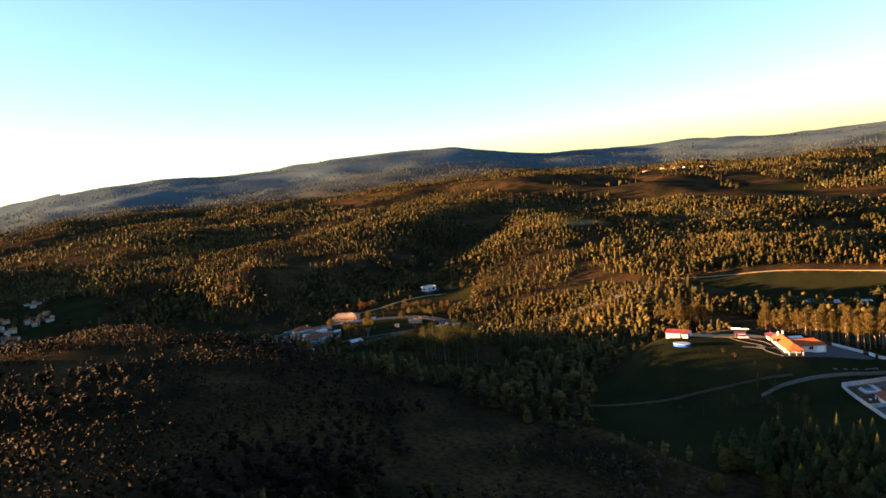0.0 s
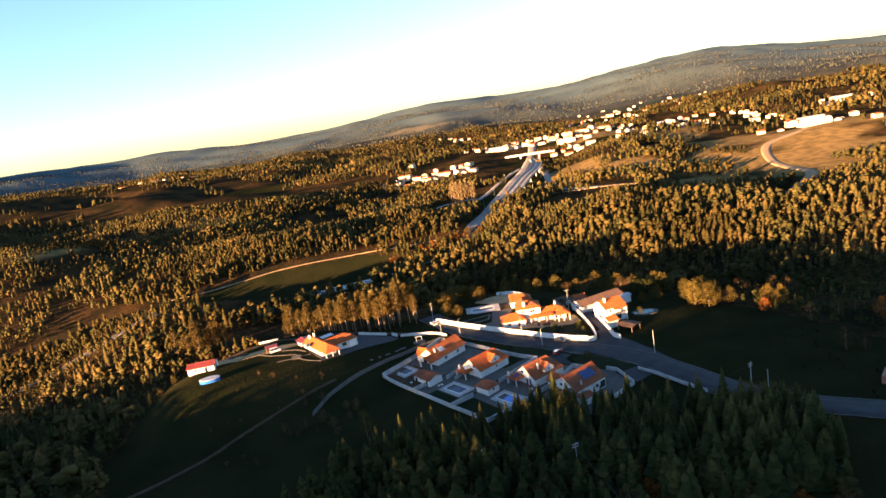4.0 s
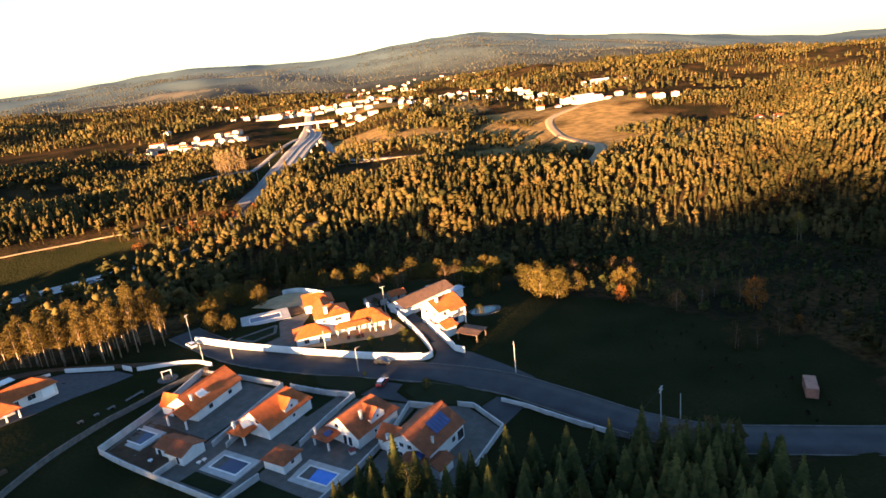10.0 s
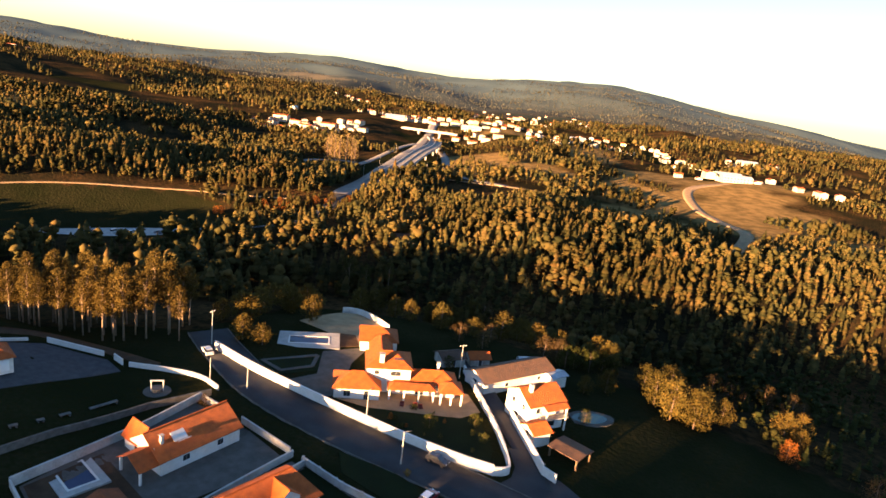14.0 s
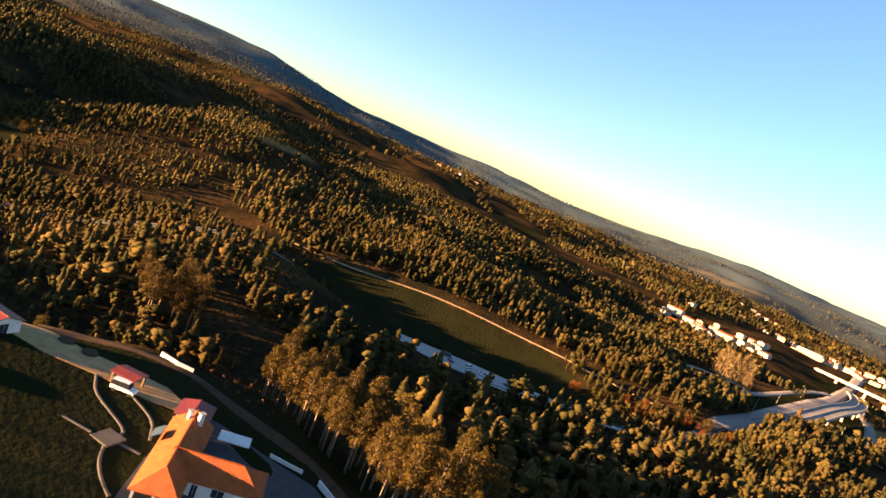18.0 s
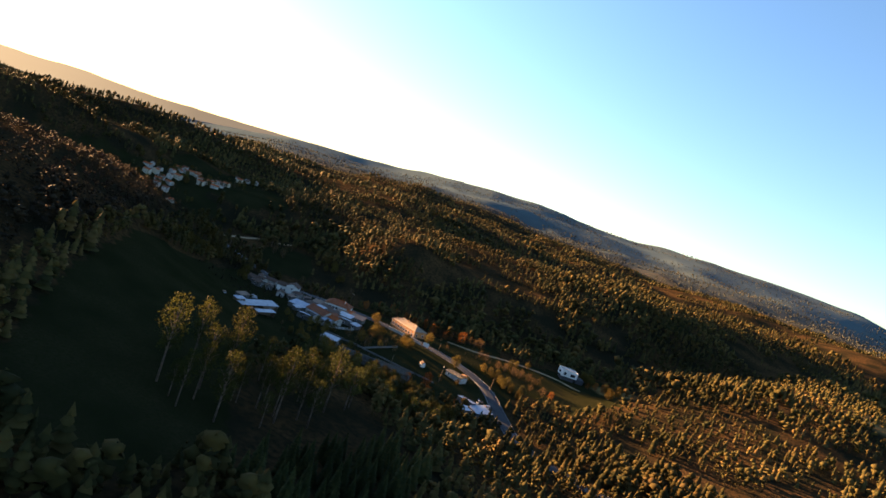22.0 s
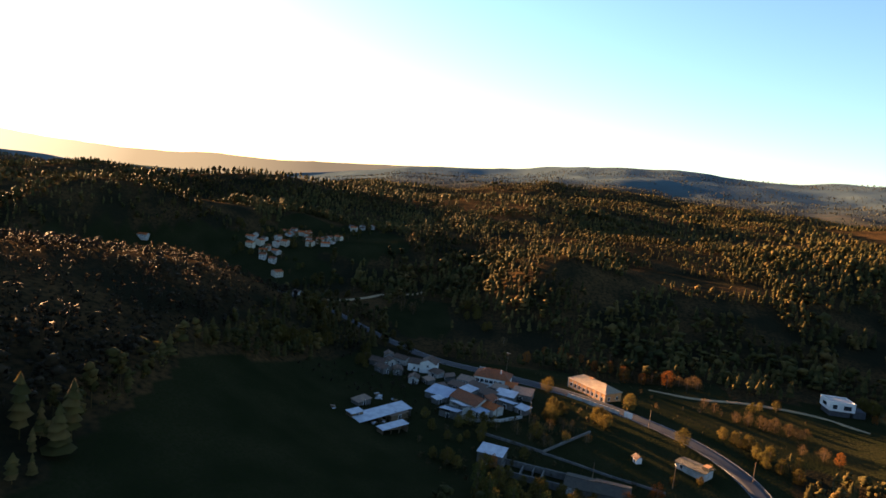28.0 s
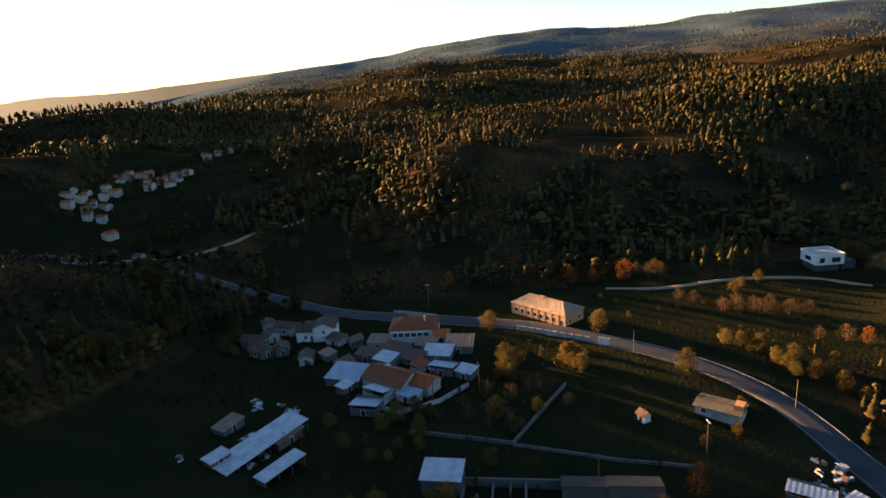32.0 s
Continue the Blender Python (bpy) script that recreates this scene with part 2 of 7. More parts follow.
def tile_mat(name, a, b, pitch=0.22):
    """Clay roof tiles: ribs down the slope and fine courses, told by the face's own UV (metres along the eave, metres up the slope)."""
    m = mat(name, a, b, 1.1, 0.8, 0.0, 7, each=0.1)
    nt, bs = m.node_tree, m.node_tree.nodes["Principled BSDF"]
    N, L = nt.nodes.new, nt.links.new
    uv, w1, w2, add, bu = N("ShaderNodeUVMap"), N("ShaderNodeTexWave"), N("ShaderNodeTexWave"), N("ShaderNodeMath"), N("ShaderNodeBump")
    for w, axis, period in ((w1, "X", pitch), (w2, "Y", 0.4)):
        w.bands_direction = axis
        w.inputs["Scale"].default_value = 1 / period / 3.14159
        w.inputs["Distortion"].default_value = 0.3
        L(uv.outputs[0], w.inputs["Vector"])
    w2.wave_profile = "SAW"
    add.operation = "MULTIPLY_ADD"
    L(w2.outputs["Fac"], add.inputs[0])
    add.inputs[1].default_value = 0.35
    L(w1.outputs["Fac"], add.inputs[2])
    bu.inputs["Distance"].default_value, bu.inputs["Strength"].default_value = 0.08, 1.0
    L(add.outputs[0], bu.inputs["Height"])
    L(bu.outputs[0], bs.inputs["Normal"])
    return m


M_TILE = tile_mat("orange clay tiles", (0.41, 0.088, 0.012), (0.25, 0.054, 0.009))
M_OLDTILE = tile_mat("old lichened tiles", (0.100, 0.050, 0.030), (0.055, 0.034, 0.023))
# darker, greyer tiles for the ruin roofs
M_DARKTILE = tile_mat("dark grey-brown tiles", (0.052, 0.042, 0.030), (0.030, 0.028, 0.020))
M_REDTILE = tile_mat("brown red tiles", (0.27, 0.070, 0.020), (0.15, 0.042, 0.014))
M_PALETILE = tile_mat("pale ochre roof tiles", (0.32, 0.23, 0.15), (0.24, 0.17, 0.11))


# ---- terrain ----
HILLS = []
FLATS = []


def hill(x, y, h, r, ry=0, rot=0):
    HILLS.append((x, y, h, r, ry or r, radians(rot)))


def flat(x, y, z, gx, gy, rx, ry, rot=0):
    """Ground that lies at z + gx * dx + gy * dy round (x, y), over an oval of rx by ry."""
    FLATS.append((x, y, z, gx, gy, rx, ry, radians(rot)))


hill(120, 30, 6.5, 150)                # slope under the flight's start
hill(-60, -130, 13.0, 120)
hill(-170, -330, 48.0, 100)            # unseen wooded hills, added to shade the houses
hill(40, -330, 60.0, 110)
hill(-85, -144, 26.0, 48)
hill(-365, -90, 12.0, 60)
hill(-448, -88, 26.0, 60, 45)
# two hills added to shade the farm and its meadow
hill(-612, -270, 41.0, 58)
hill(-745, -230, 13.0, 50)
hill(-900, -380, 34.0, 170, 70, 120)       # broad ridge behind the hillside village
# two hills added to keep the sun off the slopes
hill(-545, -285, 27.0, 45)
hill(-345, -250, 41.0, 52, 75, -32)
hill(-200, -90, 3.0, 50)
hill(-265, -95, 33.0, 100)
hill(-90, 130, 1.9, 90)
hill(-560, 440, 20.4, 150, 120)         # wooded hill over the valley
hill(-760, 620, 0.8, 200)
hill(-1150, 450, 4.0, 300)
hill(-140, 620, -9, 130)
hill(-700, -120, 11.5, 110)
hill(-1050, -100, 18.4, 250)
hill(-1200, 1250, 41.2, 450)
hill(-2300, 1100, 70.0, 700)
hill(-2200, -200, 40.0, 700)
hill(280, 800, 5.5, 220)
hill(110, 330, -6.7, 120)
hill(700, 600, 12.4, 400)
hill(-440, 100, -20.7, 120)
hill(-185, 347, 2.0, 110)
hill(-600, -40, -19.9, 110)
hill(-520, -270, -10.3, 170)
hill(-330, 240, -7.0, 100)
# low hill added to shade the valley field
hill(-240, 255, 18.0, 42)
hill(-645, 62, 30.0, 45, 40)           # knolls across the valley road
hill(-650, 180, 10.0, 45, 70)
hill(-810, 140, 12.0, 70, 170, 8)
hill(-680, 370, -24.0, 170, 48, 129)   # fold between the ridges
hill(-860, 420, 16, 60, 150, 40)
hill(30, 285, -12, 130, 32)           # hollow behind the village
hill(120, 400, 9, 140, 60)
hill(215, 215, -10, 70, 85)
flat(-15, 168, 1.6, -0.033, 0, 90, 85)
flat(-130, 134, 10.3, -0.02, -0.02, 30, 32)
flat(-125, 166, 7.6, 0, -0.05, 25, 15)
flat(-104, 148, 9.0, -0.04, -0.035, 33, 36)
flat(-112, 181, 5.6, -0.06, -0.06, 22, 11)
flat(-430, 85, -17.5, 0.01, 0.0, 85, 100)
flat(-515, 190, -20, 0.0, 0.0, 55, 60)
flat(-535, -205, -20, 0.0, 0.0, 60, 55)
flat(-612, -34, -18, 0.0, 0.03, 60, 55)
flat(-190, 345, -21, 0.0, 0.0, 130, 45, 35)
flat(-700, -128, 5, 0.0, 0.1, 60, 70)
flat(-80, 860, -10, 0, 0, 70, 160)


def skyline(az):
    """How high the far hills stand over the eye, in degrees, by the direction in degrees to the left of +y."""
    e = 0.1 + 0 * az
    for centre, high, wide in ((-10, 1.2, 9), (13, 0.8, 7), (46, 0.5, 6), (66, 2.4, 12), (90, 1.7, 11), (82, 0.4, 14), (106, 0.4, 6), (56, 0.8, 6), (36, 0.5, 6), (128, -0.5, 13), (-42, -2.6, 13), (80, 0.5, 7), (152, 0.3, 12)):
        e = e + high * np.exp(-(((az - centre + 180) % 360 - 180) / wide) ** 2)
    return e


def value_noise(x, y, period, seed=0):
    """Smooth noise from -1 to 1 on arrays."""
    x, y = np.asarray(x, float) / period, np.asarray(y, float) / period
    xi, yi = np.floor(x), np.floor(y)
    fx, fy = x - xi, y - yi
    fx, fy = fx * fx * (3 - 2 * fx), fy * fy * (3 - 2 * fy)

    def corner(a, b):
        v = np.sin(a * 127.1 + b * 311.7 + seed * 74.7) * 43758.5453
        return (v - np.floor(v)) * 2 - 1

    return (corner(xi, yi) * (1 - fx) + corner(xi + 1, yi) * fx) * (1 - fy) + (corner(xi, yi + 1) * (1 - fx) + corner(xi + 1, yi + 1) * fx) * fy


def height(x, y):
    """The ground's height, on numbers or arrays."""
    x, y = np.asarray(x, float), np.asarray(y, float)
    z = -8.0 + 0 * x
    for hx, hy, h, rx, ry, rot in HILLS:
        c, s = math.cos(rot), math.sin(rot)
        u, v = (x - hx) * c + (y - hy) * s, (y - hy) * c - (x - hx) * s
        z = z + h * np.exp(-0.5 * ((u / rx) ** 2 + (v / ry) ** 2))
    dx, dy = x + 150, y - 100
    far = np.hypot(dx, dy)
    rough = np.clip((far - 420) / 800, 0, 1)
    z = z + rough * (15 * value_noise(x, y, 420, 1) + 13 * value_noise(x, y, 190, 2) + 6 * value_noise(x, y, 80, 3))
    z = z + np.clip((far - 900) / 700, 0, 1) * (22 * value_noise(x, y, 700, 11) - 16 * np.abs(value_noise(x, y, 330, 12)))
    z = z + 17 * value_noise(x, y, 165, 14) * np.clip((far - 500) / 150, 0, 1) * np.clip((-x - 560) / 120, 0, 1) * np.clip((1000 - far) / 300, 0, 1)
    z = z + 10 * value_noise(x, y, 140, 15) * np.clip((y - 330) / 90, 0, 1) * np.clip((np.abs(x + 95) - 55) / 60, 0, 1) * np.clip((1900 - far) / 500, 0, 1)
    t = np.clip((far - 1800) / 2300, 0, 1)
    t = t * t * (3 - 2 * t)
    az = np.degrees(np.arctan2(-dx, dy))
    ring = 70 + 4300 * np.tan(np.radians(skyline(az) - 1.5 * np.clip((az - 108) / 14, 0, 1))) + 12 * value_noise(x, y, 420, 5) + 7 * value_noise(x, y, 150, 6) - 70 * np.abs(value_noise(x, y, 900, 7)) * np.clip((4000 - far) / 800, 0, 1)
    z = z * (1 - t) + ring * t
    for fx, fy, fz, gx, gy, rx, ry, rot in FLATS:
        c, s = math.cos(rot), math.sin(rot)
        u, v = (x - fx) * c + (y - fy) * s, (y - fy) * c - (x - fx) * s
        w = np.exp(-((u / rx) ** 2 + (v / ry) ** 2) ** 2)
        z = z * (1 - w) + (fz + gx * (x - fx) + gy * (y - fy)) * w
    return z


def gz(x, y):
    return float(height(x, y))


# ---- plan of the open ground ----
def inside(x, y, poly):
    """Whether points lie in a polygon."""
    x, y = np.asarray(x, float), np.asarray(y, float)
    hit = np.zeros(x.shape, bool)
    for (x0, y0), (x1, y1) in zip(poly, poly[1:] + poly[:1]):
        if y0 != y1:
            hit ^= ((y0 > y) != (y1 > y)) & (x < (x1 - x0) * (y - y0) / (y1 - y0) + x0)
    return hit


def near_line(x, y, line):
    """Distance to a broken line."""
    x, y = np.asarray(x, float), np.asarray(y, float)
    best = np.full(x.shape, 1e9)
    for (x0, y0), (x1, y1) in zip(line, line[1:]):
        dx, dy = x1 - x0, y1 - y0
        t = np.clip(((x - x0) * dx + (y - y0) * dy) / (dx * dx + dy * dy), 0, 1)
        best = np.minimum(best, np.hypot(x - x0 - t * dx, y - y0 - t * dy))
    return best


def smooth_line(pts, n=10):
    """Points along a smooth curve through the given ones."""
    p = [np.array(a, float) for a in pts]
    p = [2 * p[0] - p[1], *p, 2 * p[-1] - p[-2]]
    out = []
    for a, b, c, d in zip(p, p[1:], p[2:], p[3:]):
        for k in range(n):
            t = k / n
            out.append(0.5 * (2 * b + (c - a) * t + (2 * a - 5 * b + 4 * c - d) * t * t + (3 * b - a - 3 * c + d) * t ** 3))
    return [tuple(float(v) for v in q) for q in [*out, p[-2]]]


MEADOWS = [
    [(-150, 90), (-165, 150), (-130, 165), (-100, 150), (-80, 120), (-30, 92), (-60, 50), (-110, 50)],       # field below the white houses
    [(-135, 165), (-150, 195), (-60, 205), (-70, 165), (-60, 130), (-100, 120), (-130, 140)],                # red-roofed bungalow's garden
    [(-75, 190), (-50, 255), (-25, 250), (45, 215), (50, 170), (70, 130), (20, 90), (-75, 130)],             # village
    [(20, 170), (30, 215), (75, 190), (110, 150), (100, 105), (60, 105), (25, 140)],                         # dark field with the container
    [(-105, 108), (-88, 138), (-66, 138), (-24, 104), (-34, 92), (-62, 82), (-105, 80)],
    [(58, 64), (60, 85), (66, 104), (100, 98), (130, 92), (95, 45)],
    [(-480, -10), (-340, -20), (-330, 70), (-355, 150), (-420, 170), (-520, 160), (-500, 60)],               # farm
    [(-495, 160), (-440, 150), (-420, 200), (-470, 240), (-530, 240)],
    [(-560, -40), (-530, -12), (-545, 12), (-600, -2), (-610, -28)],
    [(-480, -180), (-620, -90), (-660, -160), (-560, -260), (-470, -230)],
    [(-660, -190), (-640, -90), (-690, -60), (-760, -100), (-760, -200)],
    [(-340, -20), (-250, 10), (-205, 30), (-175, 45), (-180, 70), (-205, 82), (-225, 75), (-260, 60), (-335, 60)],                                           # dark meadow on the slope
    [(-285, 300), (-276, 334), (-235, 374), (-182, 408), (-150, 405), (-95, 385), (-110, 350), (-150, 300), (-215, 285)],                                        # valley field
]
CLEARED = [
    [(-70, 60), (-62, 80), (-40, 92), (-27, 98), (-18, 108), (-9, 113), (2, 110), (14, 112), (26, 113), (42, 113), (54, 106), (62, 101), (57, 66), (12, 52), (-20, 48)],     # spruce plantation
    [(-165, 195), (-60, 200), (-60, 240), (-130, 240), (-200, 215)],                                        # tall eucalyptus stand
    [(-240, 42), (-214, 52), (-195, 82), (-186, 112), (-215, 122), (-255, 130), (-290, 104), (-310, 98), (-290, 80), (-262, 70)],
    [(-75, 185), (-75, 262), (-15, 275), (70, 240), (60, 180)],
    [(-232, 312), (-205, 306), (-150, 326), (-98, 360), (-92, 400), (-150, 395), (-230, 350)],
    [(-105, 108), (-88, 138), (-66, 138), (-24, 104), (-34, 92), (-62, 82), (-105, 80)],
    [(-230, 250), (-185, 320), (-130, 384), (-100, 372), (-135, 300), (-192, 236)],                         # verge of the valley road
]
CLUSTERS = [(-240, 860, 62, 32), (-80, 1150, 125, 66), (20, 950, 65, 16), (160, 1040, 80, 26), (240, 1000, 50, 8), (255, 765, 45, 8), (390, 1060, 40, 6),
            (307, 485, 18, 3), (310, 690, 20, 3), (80, 1600, 150, 26), (190, 2200, 200, 26), (947, 1930, 150, 16), (-410, 1910, 60, 6), (-1116, 1307, 130, 40),
            (-630, -164, 19, 14), (-694, -168, 20, 10), (-668, -130, 20, 9), (-760, -138, 16, 7), (-606, -150, 8, 2), (-567, -231, 12, 3), (-522, -250, 14, 4)]
WOODLESS = [(x, y, r * (0.8 if y > 800 else 1.05)) for x, y, r, n in CLUSTERS] + [(-88, 800, 45), (-85, 640, 40), (-70, 700, 45), (-128, 606, 44), (215, 660, 40), (170, 520, 40), (-86, 556, 20), (-90, 900, 45), (42, 650, 32), (-12, 700, 25), (101, 540, 28), (205, 600, 28), (238, 478, 30), (150, 750, 30), (120, 640, 25), (-740, 2600, 130), (-600, 990, 60), (-300, 985, 30)]
EARTH = [(126, 620, 70), (42, 645, 50), (-12, 700, 45), (142, 745, 65), (213, 590, 65), (101, 534, 40), (238, 478, 50), (169, 431, 25), (90, 900, 60), (-480, 640, 30), (-330, 560, 22), (-420, 760, 35), (-250, 700, 25), (-25, 720, 32), (-20, 640, 28), (185, 545, 40), (225, 660, 45), (270, 720, 50), (-740, 2600, 120), (310, 500, 30), (20, 1000, 60), (-560, 462, 34), (-500, 240, 12)]


def open_ground(x, y):
    """1 on meadow, yards and roads, 0 under the woods."""
    m = np.zeros(np.shape(x), bool)
    for poly in MEADOWS:
        m |= inside(x, y, poly)
    for cx, cy, r in WOODLESS:
        m |= np.hypot(x - cx, y - cy) < r * (1 + 0.35 * value_noise(x, y, 40, 9))
    return m


ROADS = {
    "road_village": (smooth_line([(-68, 203), (-60, 193), (-45, 178), (-25, 167), (0, 157), (20, 147), (33, 135.5), (46, 122), (58, 114), (75, 108.5), (95, 103), (130, 96)]), 9.2),
    "road_valley": (smooth_line([(-575, -190), (-545, -110), (-518, -45), (-503, -2), (-475, 34), (-462, 62), (-452, 92), (-440, 112), (-424, 134), (-404, 149), (-375, 157), (-340, 168), (-290, 205), (-230, 262), (-185, 318), (-130, 372), (-100, 410), (-95, 450)]), 8.0),
    "highway": (smooth_line([(-95, 450), (-96, 520), (-98, 613), (-94, 700), (-92, 800), (-97, 953), (-100, 1080)]), 13.0),
    "road_hill": (smooth_line([(122, 392), (140, 425), (163, 468), (178, 510), (172, 545), (168, 590), (184, 669), (235, 720)]), 9.0),
    "track_valley": (smooth_line([(-482, 215), (-494, 197), (-496, 170), (-494, 147), (-500, 125)]), 2.2),
    "track_west": (smooth_line([(-535, -125), (-556, -86), (-586, -60), (-606, -52), (-618, -36), (-634, -30)]), 4.0),
    "track_field": (smooth_line([(-83, 131), (-95, 114.5), (-106, 102), (-113, 87.5), (-124, 68), (-140, 52)]), 1.3),
    "track_lawn": (smooth_line([(50, 58), (54, 69.5), (59.5, 86), (64, 101)]), 1.4),
    "track_far": (smooth_line([(-300, 318), (-276, 336), (-235, 374), (-182, 410), (-150, 420), (-120, 430)]), 1.6),
    "lane_villa": (smooth_line([(13, 160), (9, 175), (2, 195), (-4, 215)]), 4.0),
}


# ---- helpers for meshes ----
def mesh_of(name, verts, faces, material, smooth=False, uv=None):
    me = bpy.data.meshes.new(name)
    me.from_pydata([tuple(v) for v in verts], [], [tuple(f) for f in faces])
    me.materials.append(material)
    if uv:
        layer = me.uv_layers.new(name="UVMap")
        flat_uv = [c for f in uv for p in f for c in p]
        layer.data.foreach_set("uv", flat_uv)
    if smooth:
        me.polygons.foreach_set("use_smooth", [True] * len(me.polygons))
    me.update()
    return me


def mesh_np(name, verts, tris, material, smooth=False):
    """A mesh of triangles from arrays."""
    me = bpy.data.meshes.new(name)
    n, f = len(verts), len(tris)
    me.vertices.add(n)
    me.vertices.foreach_set("co", np.ascontiguousarray(verts, np.float32).ravel())
    me.loops.add(3 * f)
    me.loops.foreach_set("vertex_index", np.ascontiguousarray(tris, np.int32).ravel())
    me.polygons.add(f)
    me.polygons.foreach_set("loop_start", np.arange(f, dtype=np.int32) * 3)
    me.polygons.foreach_set("loop_total", np.full(f, 3, np.int32))
    me.materials.append(material)
    me.update(calc_edges=True)
    return me


def add_part(name, me, parent, label="", m=None):
    ob = new(name, me)
    if parent is not None:
        ob.parent = parent
    if m is not None:
        ob.matrix_local = m
    if label:
        tagged(ob, label)
    return ob


def thing(name, x, y, z=None, rot=0, label="", category="", group=""):
    e = new(name)
    e.empty_display_size = 0.5
    e.matrix_world = pose(x, y, gz(x, y) if z is None else z, 0, 0, rot)
    return tagged(e, label, category, group)


def boxes(name, specs, material, parent=None, label="", bevel=0.0):
    """One mesh of boxes: (x0, x1, y0, y1, z0, z1) each."""
    v, f = [], []
    for x0, x1, y0, y1, z0, z1 in specs:
        n = len(v)
        v += [(x0, y0, z0), (x1, y0, z0), (x1, y1, z0), (x0, y1, z0), (x0, y0, z1), (x1, y0, z1), (x1, y1, z1), (x0, y1, z1)]
        f += [[n + k for k in q] for q in ((3, 2, 1, 0), (4, 5, 6, 7), (0, 1, 5, 4), (1, 2, 6, 5), (2, 3, 7, 6), (3, 0, 4, 7))]
    me = mesh_of(name, v, f, material)
    if bevel:
        bm = bmesh.new()
        bm.from_mesh(me)
        bmesh.ops.bevel(bm, geom=bm.edges[:], offset=bevel, segments=1, affect="EDGES")
        bm.to_mesh(me)
        bm.free()
    return add_part(name, me, parent, label)


def tube(path, radii, sides=7):
    """Vertices and faces of a tapering tube along points."""
    v, f = [], []
    for k, (p, r) in enumerate(zip(path, radii)):
        for s in range(sides):
            a = 2 * math.pi * s / sides
            v.append((p[0] + r * math.cos(a), p[1] + r * math.sin(a), p[2]))
        if k:
            b = k * sides
            f += [(b - sides + s, b - sides + (s + 1) % sides, b + (s + 1) % sides, b + s) for s in range(sides)]
    f.append(tuple(range(sides))[::-1])
    f.append(tuple(range(len(v) - sides, len(v))))
    return v, f


# ---- ground ----
GX, GY, GR, GN, GA = -170.0, 130.0, 4600.0, 410, 4.6
u = np.linspace(-1, 1, GN)
warp = GR * np.sinh(GA * u) / math.sinh(GA)
gx, gy = np.meshgrid(GX + warp, GY + warp, indexing="ij")
gzv = height(gx, gy)
for line, wide in ROADS.values():
    near = (np.abs(gx - np.mean([p[0] for p in line])) < 900) & (np.abs(gy - np.mean([p[1] for p in line])) < 900)
    d = near_line(gx[near], gy[near], line)
    gzv[near] -= 0.35 * (d < wide * 0.5 + 0.6)
gv = np.stack([gx.ravel(), gy.ravel(), gzv.ravel()], 1)
idx = np.arange(GN * GN).reshape(GN, GN)
a, b, c, d = idx[:-1, :-1].ravel(), idx[1:, :-1].ravel(), idx[1:, 1:].ravel(), idx[:-1, 1:].ravel()
gt = np.concatenate([np.stack([a, b, c], 1), np.stack([a, c, d], 1)])


def ground_mat():
    """Grass on open ground, brown bracken and litter under the woods, blue-grey haze painted in far off."""
    m = bpy.data.materials.new("ground cover")
    m.use_nodes = True
    nt, bs = m.node_tree, m.node_tree.nodes["Principled BSDF"]
    N, L = nt.nodes.new, nt.links.new
    geo = N("ShaderNodeNewGeometry")

    def noise_at(scale, detail=5):
        n = N("ShaderNodeTexNoise")
        n.inputs["Scale"].default_value, n.inputs["Detail"].default_value = scale, detail
        L(geo.outputs["Position"], n.inputs["Vector"])
        return n.outputs[0]

    def ramp(value, lo, hi):
        r = N("ShaderNodeMapRange")
        r.inputs["From Min"].default_value, r.inputs["From Max"].default_value = lo, hi
        L(value, r.inputs["Value"])
        return r.outputs[0]

    def mixed(fac, one, two):
        x = N("ShaderNodeMix")
        x.data_type = "RGBA"
        L(fac, x.inputs["Factor"])
        for sock, c in (("A", one), ("B", two)):
            if isinstance(c, tuple):
                x.inputs[sock].default_value = (*c, 1)
            else:
                L(c, x.inputs[sock])
        return x.outputs["Result"]

    att = N("ShaderNodeAttribute")
    att.attribute_name = "open"
    scrub = mixed(ramp(noise_at(0.03), 0.4, 0.65), (0.018, 0.015, 0.008), (0.08, 0.042, 0.017))
    scrub = mixed(ramp(noise_at(0.5), 0.35, 0.7), scrub, (0.012, 0.012, 0.007))
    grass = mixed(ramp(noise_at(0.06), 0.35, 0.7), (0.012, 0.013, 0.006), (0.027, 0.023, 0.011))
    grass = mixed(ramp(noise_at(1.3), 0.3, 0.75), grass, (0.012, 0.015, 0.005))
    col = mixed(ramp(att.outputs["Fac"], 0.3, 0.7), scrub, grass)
    att2 = N("ShaderNodeAttribute")
    att2.attribute_name = "earth"
    soil = mixed(ramp(noise_at(0.12), 0.35, 0.65), (0.23, 0.145, 0.055), (0.12, 0.080, 0.032))
    col = mixed(att2.outputs["Fac"], col, soil)
    # blue-grey of distance haze, mixed into the base colour
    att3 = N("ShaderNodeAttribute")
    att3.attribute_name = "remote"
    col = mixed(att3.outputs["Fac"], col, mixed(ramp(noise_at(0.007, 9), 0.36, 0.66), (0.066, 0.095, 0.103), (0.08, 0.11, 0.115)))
    L(col, bs.inputs["Base Color"])
    bs.inputs["Roughness"].default_value = 0.95
    bs.inputs["Specular IOR Level"].default_value = 0.0
    bu = N("ShaderNodeBump")
    bu.inputs["Distance"].default_value, bu.inputs["Strength"].default_value = 0.5, 0.7
    L(noise_at(0.9, 8), bu.inputs["Height"])
    L(bu.outputs[0], bs.inputs["Normal"])
    return m


